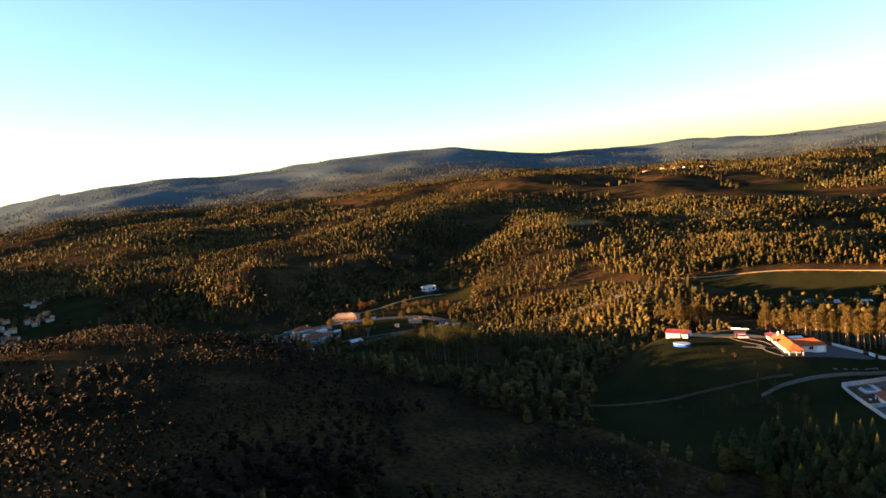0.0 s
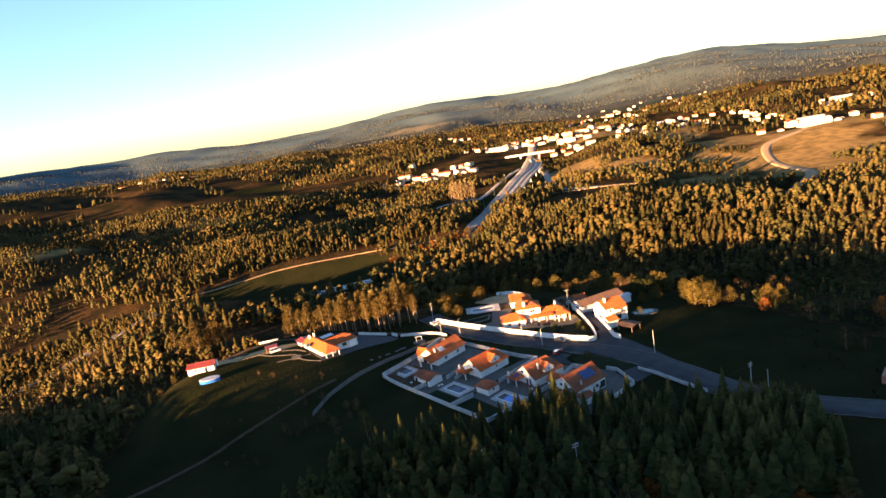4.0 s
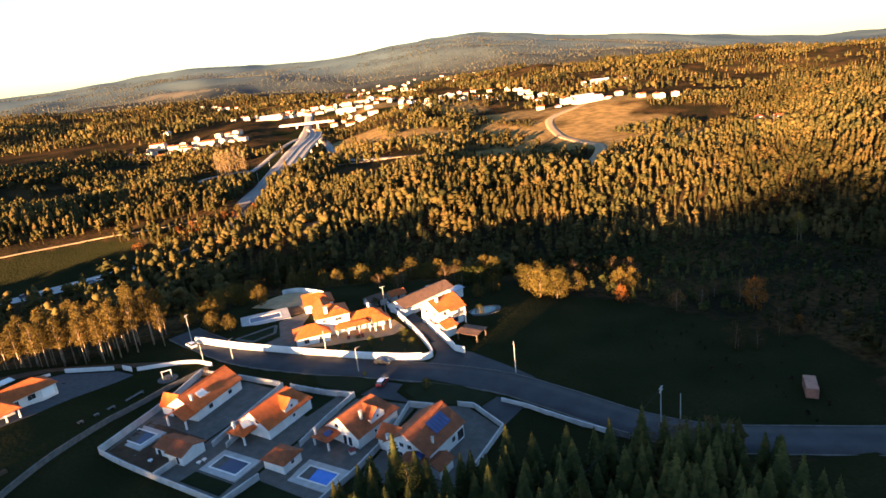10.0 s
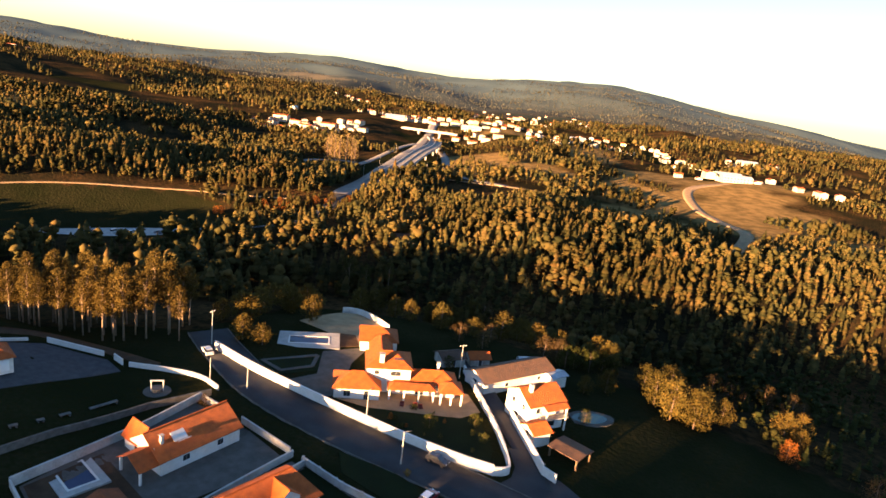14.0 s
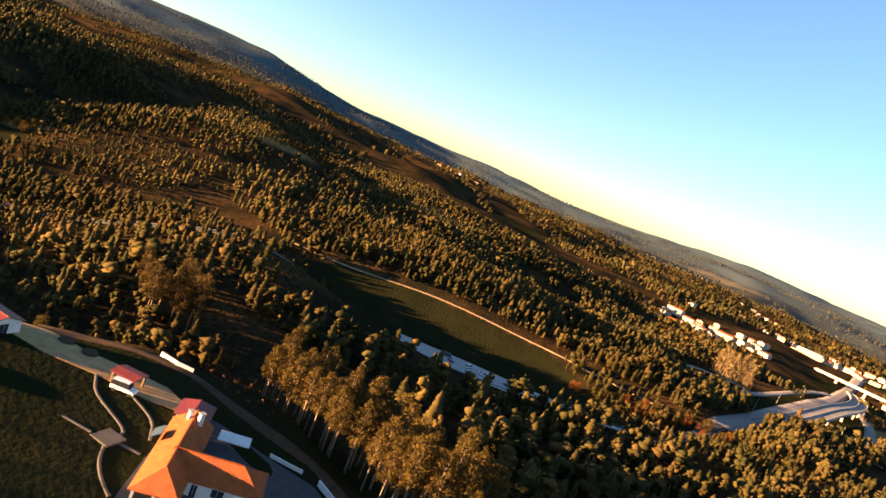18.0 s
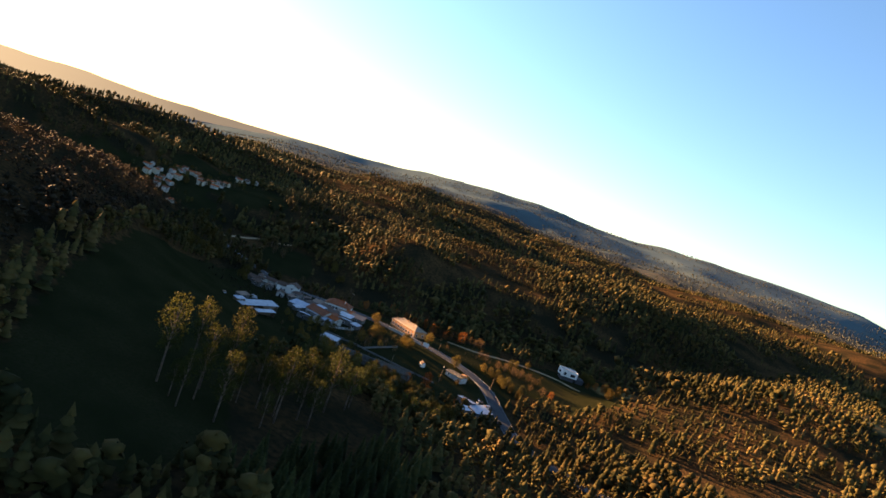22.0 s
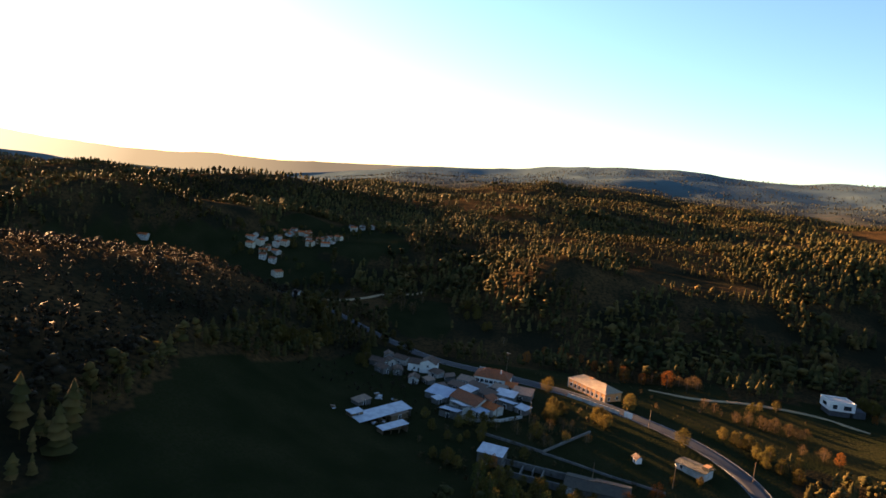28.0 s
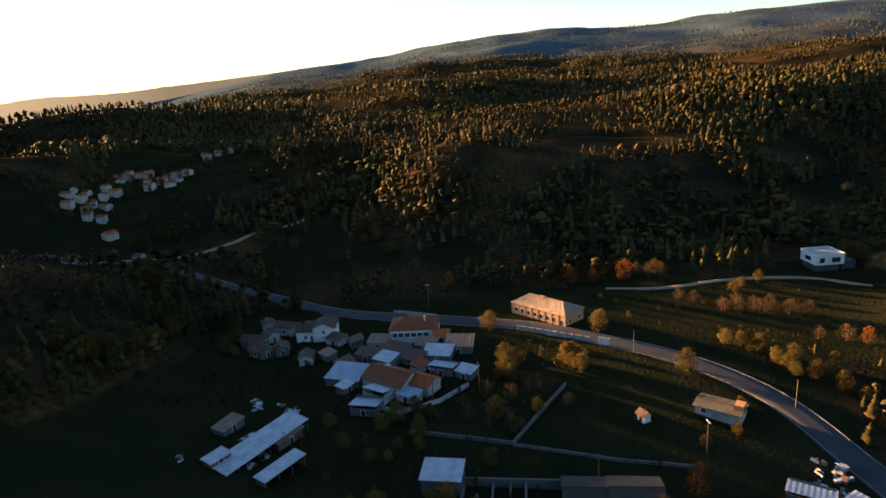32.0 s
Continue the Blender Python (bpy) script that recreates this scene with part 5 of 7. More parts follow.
def solar(parent, x, y, z, rot, pitch, cols, rows, w=1.0, h=1.65):
    e = add_part("mount_frame", mesh_of("mount_frame", [(-cols * w / 2, -rows * h / 2, -0.05), (cols * w / 2, -rows * h / 2, -0.05), (cols * w / 2, rows * h / 2, -0.05), (-cols * w / 2, rows * h / 2, -0.05)], [(0, 1, 2, 3)], M_DARK), parent, "dark blue solar panels", pose(x, y, z, 0, 0, rot) @ pose(0, 0, 0, pitch))
    for i in range(cols):
        for j in range(rows):
            cx, cy = (i - cols / 2 + 0.5) * w, (j - rows / 2 + 0.5) * h
            boxes("solar_panel", [(cx - w / 2 + 0.03, cx + w / 2 - 0.03, cy - h / 2 + 0.03, cy + h / 2 - 0.03, -0.04, 0.02)], M_SOLAR, e)
    return e


def row_house(x, y, rot, L, W, label, z=None):
    return thing("house", x, y, z, rot, label, "house", "white row houses")


h1 = row_house(-50.0, 152.6, 60, 18, 9.4, "long white one-storey house with a bright orange tiled roof and skylight")
wing(h1, 1.5, 0, 0, 15, 9, 2.9, 2.9, 0.0, wins=[("s", -3, 0.9, 1.3, 1.1), ("s", 3.5, 0.9, 1.2, 1.1), ("w", 2.2, 0.1, 1.8, 2.1), ("w", -2, 3.2, 1.2, 0.9), ("e", 0, 1, 1.2, 1.2), ("n", -2, 1, 1.4, 1.1), ("n", 4, 1, 1.4, 1.1)])
porch(h1, -7.6, -1.6, 0, 4.0, 6.0, 2.6, 1.6, 0.0, posts=((-1, -1), (-1, 1)))
wing(h1, -4.0, 4.6, 90, 4, 3.4, 2.9, 2.0, 0.0, wins=[("e", 0, 1, 1, 1)])
chimney(h1, -4.5, -2.2, 3.5, 5.6)
boxes("skylight", [(-2.2, 0.2, -3.3, -3.2, 4.0, 4.05)], M_FRAME, h1)
sk = boxes("solar_collector", [(-1.2, 1.2, -0.9, 0.9, 0.0, 0.12)], M_WHITE, h1, "white tilted solar water heater")
sk.matrix_local = pose(-1.5, -2.3, 4.52, 32)
boxes("satellite_dish", [(7.6, 8.2, -5.0, -4.9, 1.6, 2.2)], M_WHITE, h1, bevel=0.04)

h2 = row_house(-31.0, 141.4, 54, 14, 9, "white house with orange tiled roof, dormer and pillared porch")
wing(h2, 0.3, 0, 0, 13.5, 9, 2.9, 3.1, (0.0, 2.6), wins=[("s", 1, 1.1, 0.8, 0.8), ("w", 2.4, 0.1, 2.0, 2.1), ("w", -1.5, 3.3, 1.2, 0.9), ("e", 0, 0.9, 1.4, 1.2), ("n", 2, 1, 1.3, 1.1)])
dormer(h2, 1.4, -2.3, 4.15, -90, 4.2, 3.8, 1.6)
porch(h2, -8.2, 1.4, 0, 4.4, 4.8, 2.6, 1.0, 1.6, posts=((-1, -1), (-1, 1), (1, -1)))
chimney(h2, -9.5, 2.4, 2.8, 4.6)
sk = boxes("solar_collector", [(-1.1, 1.1, -0.8, 0.8, 0.0, 0.12)], M_WHITE, h2, "white tilted solar water heater")
sk.matrix_local = pose(-7.6, 0.6, 3.55, 30, 0, -20)

h3 = row_house(-11.6, 133.4, 48, 13, 10, "white house with brown-orange tiled roof, dormer and side porch")
wing(h3, 0.3, 0, 0, 12.5, 9.6, 3.0, 3.3, (0.0, 2.8), None, M_REDTILE, wins=[("s", -1, 1.0, 0.7, 0.7), ("w", -2.4, 0.1, 1.0, 2.1), ("w", -0.9, 0.1, 1.0, 2.1), ("w", 1.0, 3.5, 1.2, 0.9), ("e", 0, 0.9, 1.4, 1.2), ("n", 0, 1, 1.3, 1.1)])
dormer(h3, 0.8, -2.5, 4.35, -90, 4.2, 4.0, 1.7, M_REDTILE)
chimney(h3, -2.2, -2.6, 4.0, 6.2)
porch(h3, -7.6, 2.6, 0, 4.2, 4.6, 2.6, 0.9, 1.4, M_REDTILE, posts=((-1, -1), (-1, 1), (1, -1)))
solar(h3, -8.0, 1.6, 3.25, 0, 18, 2, 1, 1.0, 1.4)
chimney(h3, -9.2, 4.2, 2.6, 4.2, 0.4)

h4 = row_house(1.2, 123.6, 49, 14, 11, "large white house with a brown tiled roof and solar panels")
wing(h4, 0.6, 0, 0, 12.6, 10.5, 3.6, 3.2, 0.0, None, M_REDTILE, wins=[("s", -3, 1.0, 1.2, 1.2), ("s", 2.5, 1.0, 1.2, 1.2), ("s", 5, 0.1, 2.2, 2.3, "door"), ("w", -2.2, 0.1, 1.6, 2.1), ("w", 1.8, 0.1, 1.6, 2.1), ("w", -1.0, 3.4, 1.1, 1.0), ("w", 1.0, 3.4, 1.1, 1.0), ("e", 0, 3.2, 1.4, 1.2)])
wing(h4, -2.5, 5.5, 90, 5, 4.5, 3.4, 1.7, 0.0, None, M_REDTILE, wins=[("e", 0, 1, 1.2, 1.2)])
porch(h4, -7.4, -2.8, 0, 3.6, 5.0, 2.8, 1.0, 0.0, M_REDTILE, posts=((-1, -1), (-1, 1), (-1, 0)))
solar(h4, 2.2, -2.55, 5.38, 0, 31.4, 5, 2, 1.05, 1.6)
solar(h4, -6.4, -3.9, 3.55, 0, 22, 2, 1)
chimney(h4, -2.6, -4.4, 3.6, 5.2, 0.4)
chimney(h4, -5.5, 4.6, 3.4, 5.0, 0.5)
wing(h4, -4.8, -7.2, 0, 4.4, 3.2, 2.3, 0.6, 0.0, None, M_REDTILE, name="lean_to")

p1 = thing("pool_house", -49.8, 133.2, None, -36, "small white pool house under two orange tiled roofs", "outbuilding", "pool houses")
wing(p1, 2.0, 0, 0, 4.6, 5.6, 2.4, 1.0, 0.0, None, M_REDTILE, wins=[("s", 0.8, 0, 0.9, 2.0, "door")])
wing(p1, -2.8, 0.3, 0, 4.6, 5.0, 2.1, 0.9, 0.0, None, M_REDTILE, over=0.3, wins=[("s", -1.0, 0, 1.3, 1.5)])
p2 = thing("pool_house", -27.3, 124.3, None, -36, "small white pool house with a hipped tiled roof", "outbuilding", "pool houses")
wing(p2, 0, 0, 0, 5.4, 5.0, 2.5, 1.1, 1.6, None, M_REDTILE, wins=[("n", 0, 0, 0.9, 2.0, "door"), ("e", 0, 1.0, 0.9, 0.8)])
for gx_, gy_ in ((-55.5, 131.5), (-44.8, 128.2), (-43.9, 128.9)):
    e = thing("patio_table", gx_, gy_, None, 30, "white round garden table on the terrace", "table")
    v, f = tube([(0, 0, 0.66), (0, 0, 0.72)], [0.5, 0.5], 16)
    add_part("tabletop", mesh_of("tabletop", v, f, M_WHITE), e)
    v, f = tube([(0, 0, -0.1), (0, 0, 0.66)], [0.06, 0.06], 8)
    add_part("leg", mesh_of("leg", v, f, M_WHITE), e)
e = thing("play_house", -13.5, 124.8, None, 20, "small red and white plastic play house", "toy")
boxes("body", [(-0.6, 0.6, -0.5, 0.5, -0.1, 0.9)], M_WHITE, e, bevel=0.03)
add_part("roof", roof_mesh("roof", 1.2, 1.0, 0.95, 0.45, M_RED, 0.0, 0.12), e)

# ---- village road, curved wall, villa ----
CURVE = smooth_line([(-61.5, 192.5), (-54, 187.2), (-47, 183), (-37, 178), (-27, 173.4), (-12, 167), (-2, 163.6), (4, 162.2)], 4)
wall_run(CURVE, 2.0, 0.3, label="long curved white wall along the village road", step=5)
drape("road_junction", [(4.5, 159), (7.4, 162.3), (8.2, 166), (7, 172), (10.6, 172), (13, 167.5), (17.5, 163), (24, 155), (29.6, 147.2), (33, 139), (20, 146)], M_ASPHALT, 0.08, "wide grey asphalt junction beside the white house", "road")
wall_run(smooth_line([(4, 162.2), (6.2, 162.8), (6.9, 165), (4.8, 176), (0.5, 190), (-3.6, 203)], 3), 1.6, 0.3, label="white garden wall along the lane")
wall_run([(-42.5, 240), (-41, 242.5), (-38.5, 241.5), (-32, 232), (-25.5, 222.2)], 1.7, label="lit white boundary wall at the car park")
drape("villa_lawn", [(-26, 175), (-12, 169), (3, 164.5), (4, 170), (1, 181), (-12, 178), (-22, 178)], M_LAWN, 0.08, "villa lawn with bare patches", "lawn")
drape("villa_court", [(-42, 182), (-33, 178.3), (-29, 180), (-30, 196), (-28, 207), (-38, 200), (-36, 188)], M_PAVE, 0.09, "pale paved courtyard of the villa")
drape("villa_terrace", [(-30, 179), (-22, 177.4), (-3, 180), (1, 184), (-2, 191), (-24, 194)], M_GRAVEL, 0.1, "sandy terrace round the villa")
drape("parking_court", [(-42, 240), (-50, 220), (-40, 213), (-30, 206.5), (-24, 214), (-25.5, 221.6), (-38.6, 241)], M_GRAVEL, 0.09, "pale gravel parking court")
drape("villa_bed", [(-52, 189), (-44, 184.5), (-36, 190), (-36.5, 199.5), (-44, 194.5)], M_LAWN, 0.08, "dark lawn with a pale kerb", "lawn")
kerb = thing("lawn_kerb", -44, 190, 0, 0, "pale stone kerb round a lawn", "kerb")
kerb.matrix_world = pose(0, 0, 0)
for (ax, ay), (cx_, cy_) in zip([(-49.5, 190.2), (-44, 186.6), (-38, 191), (-38.4, 197)], [(-44, 186.6), (-38, 191), (-38.4, 197), (-49.5, 190.2)]):
    L = math.hypot(cx_ - ax, cy_ - ay)
    k = boxes("kerb_stone", [(0, L, -0.45, 0.45, -0.1, 0.14)], M_PAVE, kerb)
    k.matrix_local = pose(ax, ay, gz((ax + cx_) / 2, (ay + cy_) / 2) + 0.06, 0, 0, math.degrees(math.atan2(cy_ - ay, cx_ - ax)))
pool(-43.0, 205.5, 14, 9.5, 4.0, M_POOLDARK, 2.8, "villa pool with white coping and paved deck")
drape("pool_bed", [(-35.5, 204), (-30.5, 206.5), (-33, 214), (-37, 213.5)], M_SOIL, 0.12, "brown planted bed beside a pool", "soil")

villa = thing("villa", -17.5, 187.5, 1.75, 12, "cream villa with stacked orange tiled hip roofs and arcades", "house")
wing(villa, -9.2, -2.0, 0, 9.5, 7.5, 3.0, 1.9, 3.9, wins=[("s", -2, 0.8, 1.4, 1.4), ("s", 2, 0.1, 1.0, 2.1, "door"), ("w", 0, 0.9, 1.4, 1.3)])
wing(villa, -2.5, 2.5, 0, 9.5, 8.5, 6.0, 2.0, 4.2, wins=[("s", 1.5, 4.0, 2.2, 1.1), ("s", -2.6, 4.2, 1.0, 1.0), ("e", 0, 4.2, 1.2, 1.0), ("w", 0, 4.2, 1.4, 1.1)], name="upper_block")
wing(villa, 5.5, 0.8, 0, 14, 6.0, 3.0, 1.7, 3.2, wins=[("s", -4.5, 0.8, 1.3, 1.4), ("s", -1, 0.1, 1.8, 2.1), ("s", 3, 0.1, 1.8, 2.1), ("e", 0, 0.8, 1.2, 1.2)])
porch(villa, 2.5, -3.4, 0, 10, 3.4, 2.7, 0.7, 1.4, posts=((-1, -1), (-0.33, -1), (0.33, -1), (1, -1)))
porch(villa, 11.0, -3.2, 0, 5, 5.5, 2.8, 1.2, 2.4, posts=((-1, -1), (1, -1), (0, -1)))
chimney(villa, -4.2, -0.6, 6.6, 8.4, 0.9)
chimney(villa, 8.8, 2.6, 3.6, 5.6, 0.6)
wing(villa, -3.6, 12.5, 90, 14, 5.0, 2.9, 1.4, 0.0, wins=[("n", -2, 0.9, 1.2, 1.2), ("s", -2, 0.9, 1.2, 1.2)])
wing(villa, -4.0, 23.0, 0, 9, 8.0, 3.0, 2.2, (0.0, 4.2), wins=[("w", 0, 0.1, 3.0, 2.3, "door"), ("s", -1, 0.9, 1.2, 1.2)], name="garage")
boxes("skylight", [(-1.5, 0.4, -0.9, -0.4, 7.45, 7.6)], M_DARKGLASS, villa)
for sx in (-1.5, 3.5, 6.5):
    boxes("arch_beam", [(sx - 1.4, sx + 1.4, -5.1, -4.9, 2.35, 2.6)], M_WHITE, villa)
for k, (bx_, by_) in enumerate(((-15.6, 180.6), (-12.8, 181.2), (-11.6, 181.0))):
    e = thing("garden_armchair", bx_, by_, None, 10 * k, "red cushioned garden armchair under the arcade", "chair", "terrace chairs")
    boxes("seat", [(-0.45, 0.45, -0.4, 0.4, 0.1, 0.45)], M_RED, e, bevel=0.05)
    boxes("backrest", [(-0.45, 0.45, 0.28, 0.42, 0.45, 0.95)], M_RED, e, bevel=0.05)

hd = thing("house", 12.4, 185.5, 1.0, 33, "tall white two-storey house with orange roof and balcony", "house")
wing(hd, 0, 0, 0, 9.0, 8.5, 5.6, 2.2, 0.0, wins=[("s", -2.4, 3.6, 1.0, 1.2), ("s", 1.8, 3.6, 1.0, 1.2), ("s", -2.4, 0.9, 1.0, 1.2), ("s", 1.5, 0.1, 1.8, 2.1), ("w", -2, 3.6, 1.0, 1.2), ("w", 1.6, 3.6, 1.0, 1.2), ("w", 0, 0.9, 1.0, 1.2), ("e", 0, 3.6, 1.2, 1.2)])
porch(hd, 1.2, -5.0, 0, 5.5, 2.4, 5.2, 0.5, 0.0, posts=((-1, -1), (1, -1)))
boxes("balcony", [(-2.0, 4.2, -6.2, -4.2, 2.7, 2.9)], M_CONCRETE, hd)
boxes("railing", [(-2.0, 4.2, -6.2, -6.14, 3.75, 3.82), (-2.0, -1.94, -6.2, -4.3, 3.75, 3.82), *[(-2 + 0.31 * k, -1.96 + 0.31 * k, -6.19, -6.15, 2.9, 3.75) for k in range(21)]], M_DARK, hd)
chimney(hd, -2.6, -1.2, 6.4, 8.6, 0.7)
wing(hd, -4.6, -7.0, 0, 4, 4.5, 2.5, 1.0, 0.0, wins=[("w", 0, 0.1, 1.0, 2.0, "door")], name="annex")
barn = thing("barn", 7.5, 202.0, 0.9, 38, "long low barn with weathered brown tiles and white walls", "outbuilding")
wing(barn, 0, 0, 0, 21, 7.5, 3.0, 1.5, 0.0, M_WHITE, M_OLDTILE, wins=[("w", 0, 0.1, 1.6, 2.1, "door"), ("s", -4, 1.0, 1.0, 0.9), ("s", 6, 1.0, 1.0, 0.9)])
wing(barn, 10, -5.2, 0, 4.5, 3.0, 2.6, 0.4, 0.0, M_WHITE, M_SLATE, name="lean_to")
for x, y, r, L, W, roof in ((-7.5, 206.5, 30, 6, 5, M_OLDTILE), (-0.5, 209.5, 20, 5, 4, M_TILE)):
    e = thing("shed", x, y, None, r, "small garden shed with a tiled roof", "outbuilding", "garden sheds")
    wing(e, 0, 0, 0, L, W, 2.3, 1.0, 0.0, M_OLDWALL, roof, wins=[("s", 0, 0, 0.9, 1.9, "door")])
gh = thing("greenhouse", 12.5, 216.5, None, 15, "small pale polytunnel greenhouse", "greenhouse")
v, f = [], []
for k in range(9):
    a = math.pi * k / 8
    v += [(-2.5, -1.6 * math.cos(a), 1.9 * math.sin(a)), (2.5, -1.6 * math.cos(a), 1.9 * math.sin(a))]
f = [(2 * k, 2 * k + 1, 2 * k + 3, 2 * k + 2) for k in range(8)] + [tuple(range(0, 18, 2))[::-1], tuple(range(1, 18, 2))]
add_part("cover", mesh_of("cover", v, f, M_SLATE), gh)
e = thing("carport", 19.0, 172.5, None, -38, "sagging dark carport roof on posts beside a white wall", "outbuilding")
porch(e, 0, 0, 0, 6.5, 5.5, 2.3, 0.3, 0.0, M_OLDTILE, posts=((-1, -1), (1, -1), (-1, 1), (1, 1)), material=M_WOOD)
wall_run([(13.2, 165), (11, 172.5), (7.6, 183.5)], 2.2, label="white house wall along the lane")
wall_run([(13.2, 165), (15.5, 163.2)], 1.8)
pd = thing("garden_pool", 25.5, 190.5, None, 15, "small kidney-shaped pool with a pale rim", "pool")
for nm, sc, z0, z1, m_ in (("rim", 1.0, -0.3, 0.25, M_PAVE), ("water", 0.72, 0.2, 0.3, M_POOLTEAL)):
    ring = [(5.2 * sc * math.cos(a * 0.3142) * (1 + 0.12 * math.cos(a * 0.628)), 3.4 * sc * math.sin(a * 0.3142)) for a in range(20)]
    v = [(px, py, z0) for px, py in ring] + [(px, py, z1) for px, py in ring]
    f = [tuple(range(20, 40))] + [(k, (k + 1) % 20, (k + 1) % 20 + 20, k + 20) for k in range(20)]
    add_part(nm, mesh_of(nm, v, f, m_), pd)

# ---- red-roofed bungalow on its rise ----
bx0 = thing("bungalow", -96.5, 156.0, 8.0, 0, "white bungalow with an orange L-shaped tiled hip roof", "house")
fw_ = add_part("front_wing", walls_mesh("front_wing", 17, 5.8, -0.6, 2.9, 0.5, 1.0, M_WHITE), bx0, m=pose(-2.8, -1.25, 0, 0, 0, 140))
for q in (("w", -1.6, 0.9, 1.4, 1.3), ("w", 1.4, 0.9, 1.4, 1.3), ("n", -5, 0.9, 1.4, 1.2), ("n", 0, 0.9, 1.4, 1.2), ("n", 5, 0.9, 1.4, 1.2), ("s", 5, 0.9, 1.2, 1.2)):
    opening(fw_, q[0], 17, 5.8, *q[1:])
fr_ = add_part("roof", roof_mesh("roof", 20, 5.8, 2.9, 2.0, M_TILE, (3.6, 0.0), 0.45), bx0, m=pose(-1.6, -2.2, 0, 0, 0, 140))
ridge_caps(20, 5.8, 2.9, 2.0, (3.6, 0.0), 0.45, fr_, M_TILE)
for k in (-1, 0, 1):
    po = boxes("post", [(-0.18, 0.18, -0.18, 0.18, -0.5, 2.75)], M_WHITE, bx0)
    po.matrix_local = pose(-1.6, -2.2, 0, 0, 0, 140) @ pose(-9.8, 2.7 * k, 0)
po = boxes("porch_beam", [(-0.15, 0.15, -2.9, 2.9, 2.5, 2.8)], M_WHITE, bx0)
po.matrix_local = pose(-1.6, -2.2, 0, 0, 0, 140) @ pose(-9.8, 0, 0)
wing(bx0, 4.05, 1.8, 50, 13.3, 6.6, 2.9, 2.0, (0.0, 3.9), wins=[("s", 0.9, 0.9, 1.8, 1.3), ("s", -2.4, 0.0, 0.9, 2.1, "door"), ("e", 0, 0.9, 1.3, 1.2), ("n", 3, 0.9, 1.3, 1.2)], name="side_wing")
sw_ = boxes("garage_shutter", [(-1.4, 1.4, -3.36, -3.3, 0.0, 2.1), (-1.4, 1.4, -3.4, -3.36, 1.0, 1.04)], M_FRAME, bx0)
sw_.matrix_local = pose(4.05, 1.8, 0, 0, 0, 50) @ pose(4.6, 0, 0)
wl_ = boxes("window_shade", [(-7, -4.2, -0.9, 0.9, 4.05, 4.15)], M_DARKGLASS, bx0, "dark skylight in the roof")
wl_.matrix_local = pose(-1.6, -2.2, 0.1, 0, 0, 140) @ pose(9, 1.6, 0, -34)
chimney(bx0, -6.6, 3.4, 3.4, 5.9, 0.7)
chimney(bx0, -8.2, 2.4, 3.4, 5.6, 0.6)
wing(bx0, -13.2, 6.6, 140, 5.0, 5.0, 2.6, 0.5, 0.0, None, M_RED, name="annex")
tin = boxes("lean_to_roof", [(-2.6, 2.6, -1.6, 1.6, 2.2, 2.32)], M_WHITE, bx0, "pale flat lean-to roof")
tin.matrix_local = pose(-4.4, 9.4, 0, 0, 0, 50)
drape("bungalow_yard", [(-93, 143.5), (-86.5, 151), (-73.5, 174.5), (-79, 178.6), (-93, 178.8), (-100, 173.8), (-108.5, 167.5), (-113, 163), (-101, 151)], M_DARKPAVE, 0.08, "dark sett-paved yard")
for k_, pts_ in enumerate(([(-124, 151.5), (-118, 149.6), (-108, 150.2), (-106, 148.2)], [(-105, 146.6), (-101, 144.4), (-97, 143.4), (-93.5, 143.2)], [(-112, 142.8), (-107.6, 145.4)], [(-105, 148), (-101.5, 150.4)], [(-118, 155), (-110, 155.5), (-104.5, 153)])):
    ribbon("garden_path_%d" % (k_ + 1), smooth_line(pts_, 4), 0.5, M_PAVE, 0.12, 0, "narrow paved garden path", 1.0)
ribbon("track_bungalow", smooth_line([(-69, 179.6), (-76, 181.5), (-84, 183), (-93, 183), (-103, 180.6), (-112, 176.8), (-120, 172.5), (-127, 168.5), (-135, 163), (-142, 154), (-144, 148)], 6), 3.6, M_SOIL, 0.08, 0, "brown dirt track along a white wall", 2.0)
drape("sand_yard", [(-151, 143), (-145, 140), (-138, 141.5), (-131, 145), (-124, 151.5), (-116, 157), (-112.5, 161), (-114, 163.5), (-120, 162.5), (-127, 157.5), (-134, 152.5), (-142, 149.5)], M_SAND, 0.1, "pale sandy yard beside a shed", "soil")
wall_run([(-101, 174), (-96.5, 178.4)], 0.6)
wall_run([(-93.3, 180), (-86, 180.4), (-80.8, 180.2)], 1.1)
wall_run([(-78, 179.6), (-75, 177.6)], 1.3)
wall_run(smooth_line([(-73.5, 177.5), (-66, 178), (-58, 177.2), (-52.5, 173.8)], 4), 1.0, label="curved white garden wall at the corner")
wall_run([(-84, 112), (-82, 121), (-76, 135), (-69.5, 149), (-61, 163), (-53, 171.5)], 1.3, 0.35, M_STONE, "grey stone-faced retaining wall below a lawn", coping=False)
e = thing("garden_well", -63, 169.5, None, 20, "small stone well with a white frame on a paved ring", "well")
v, f = tube([(0, 0, -0.2), (0, 0, 0.8)], [1.1, 1.1], 14)
add_part("well_ring", mesh_of("well_ring", v, f, M_STONE), e)
boxes("frame", [(-1.2, -1.0, -0.1, 0.1, 0, 2.3), (1.0, 1.2, -0.1, 0.1, 0, 2.3), (-1.3, 1.3, -0.15, 0.15, 2.3, 2.45)], M_WHITE, e)
v, f = tube([(0, 0, 0.02), (0, 0, 0.12)], [2.6, 2.6], 16)
add_part("paved_ring", mesh_of("paved_ring", v, f, M_PAVE), e)
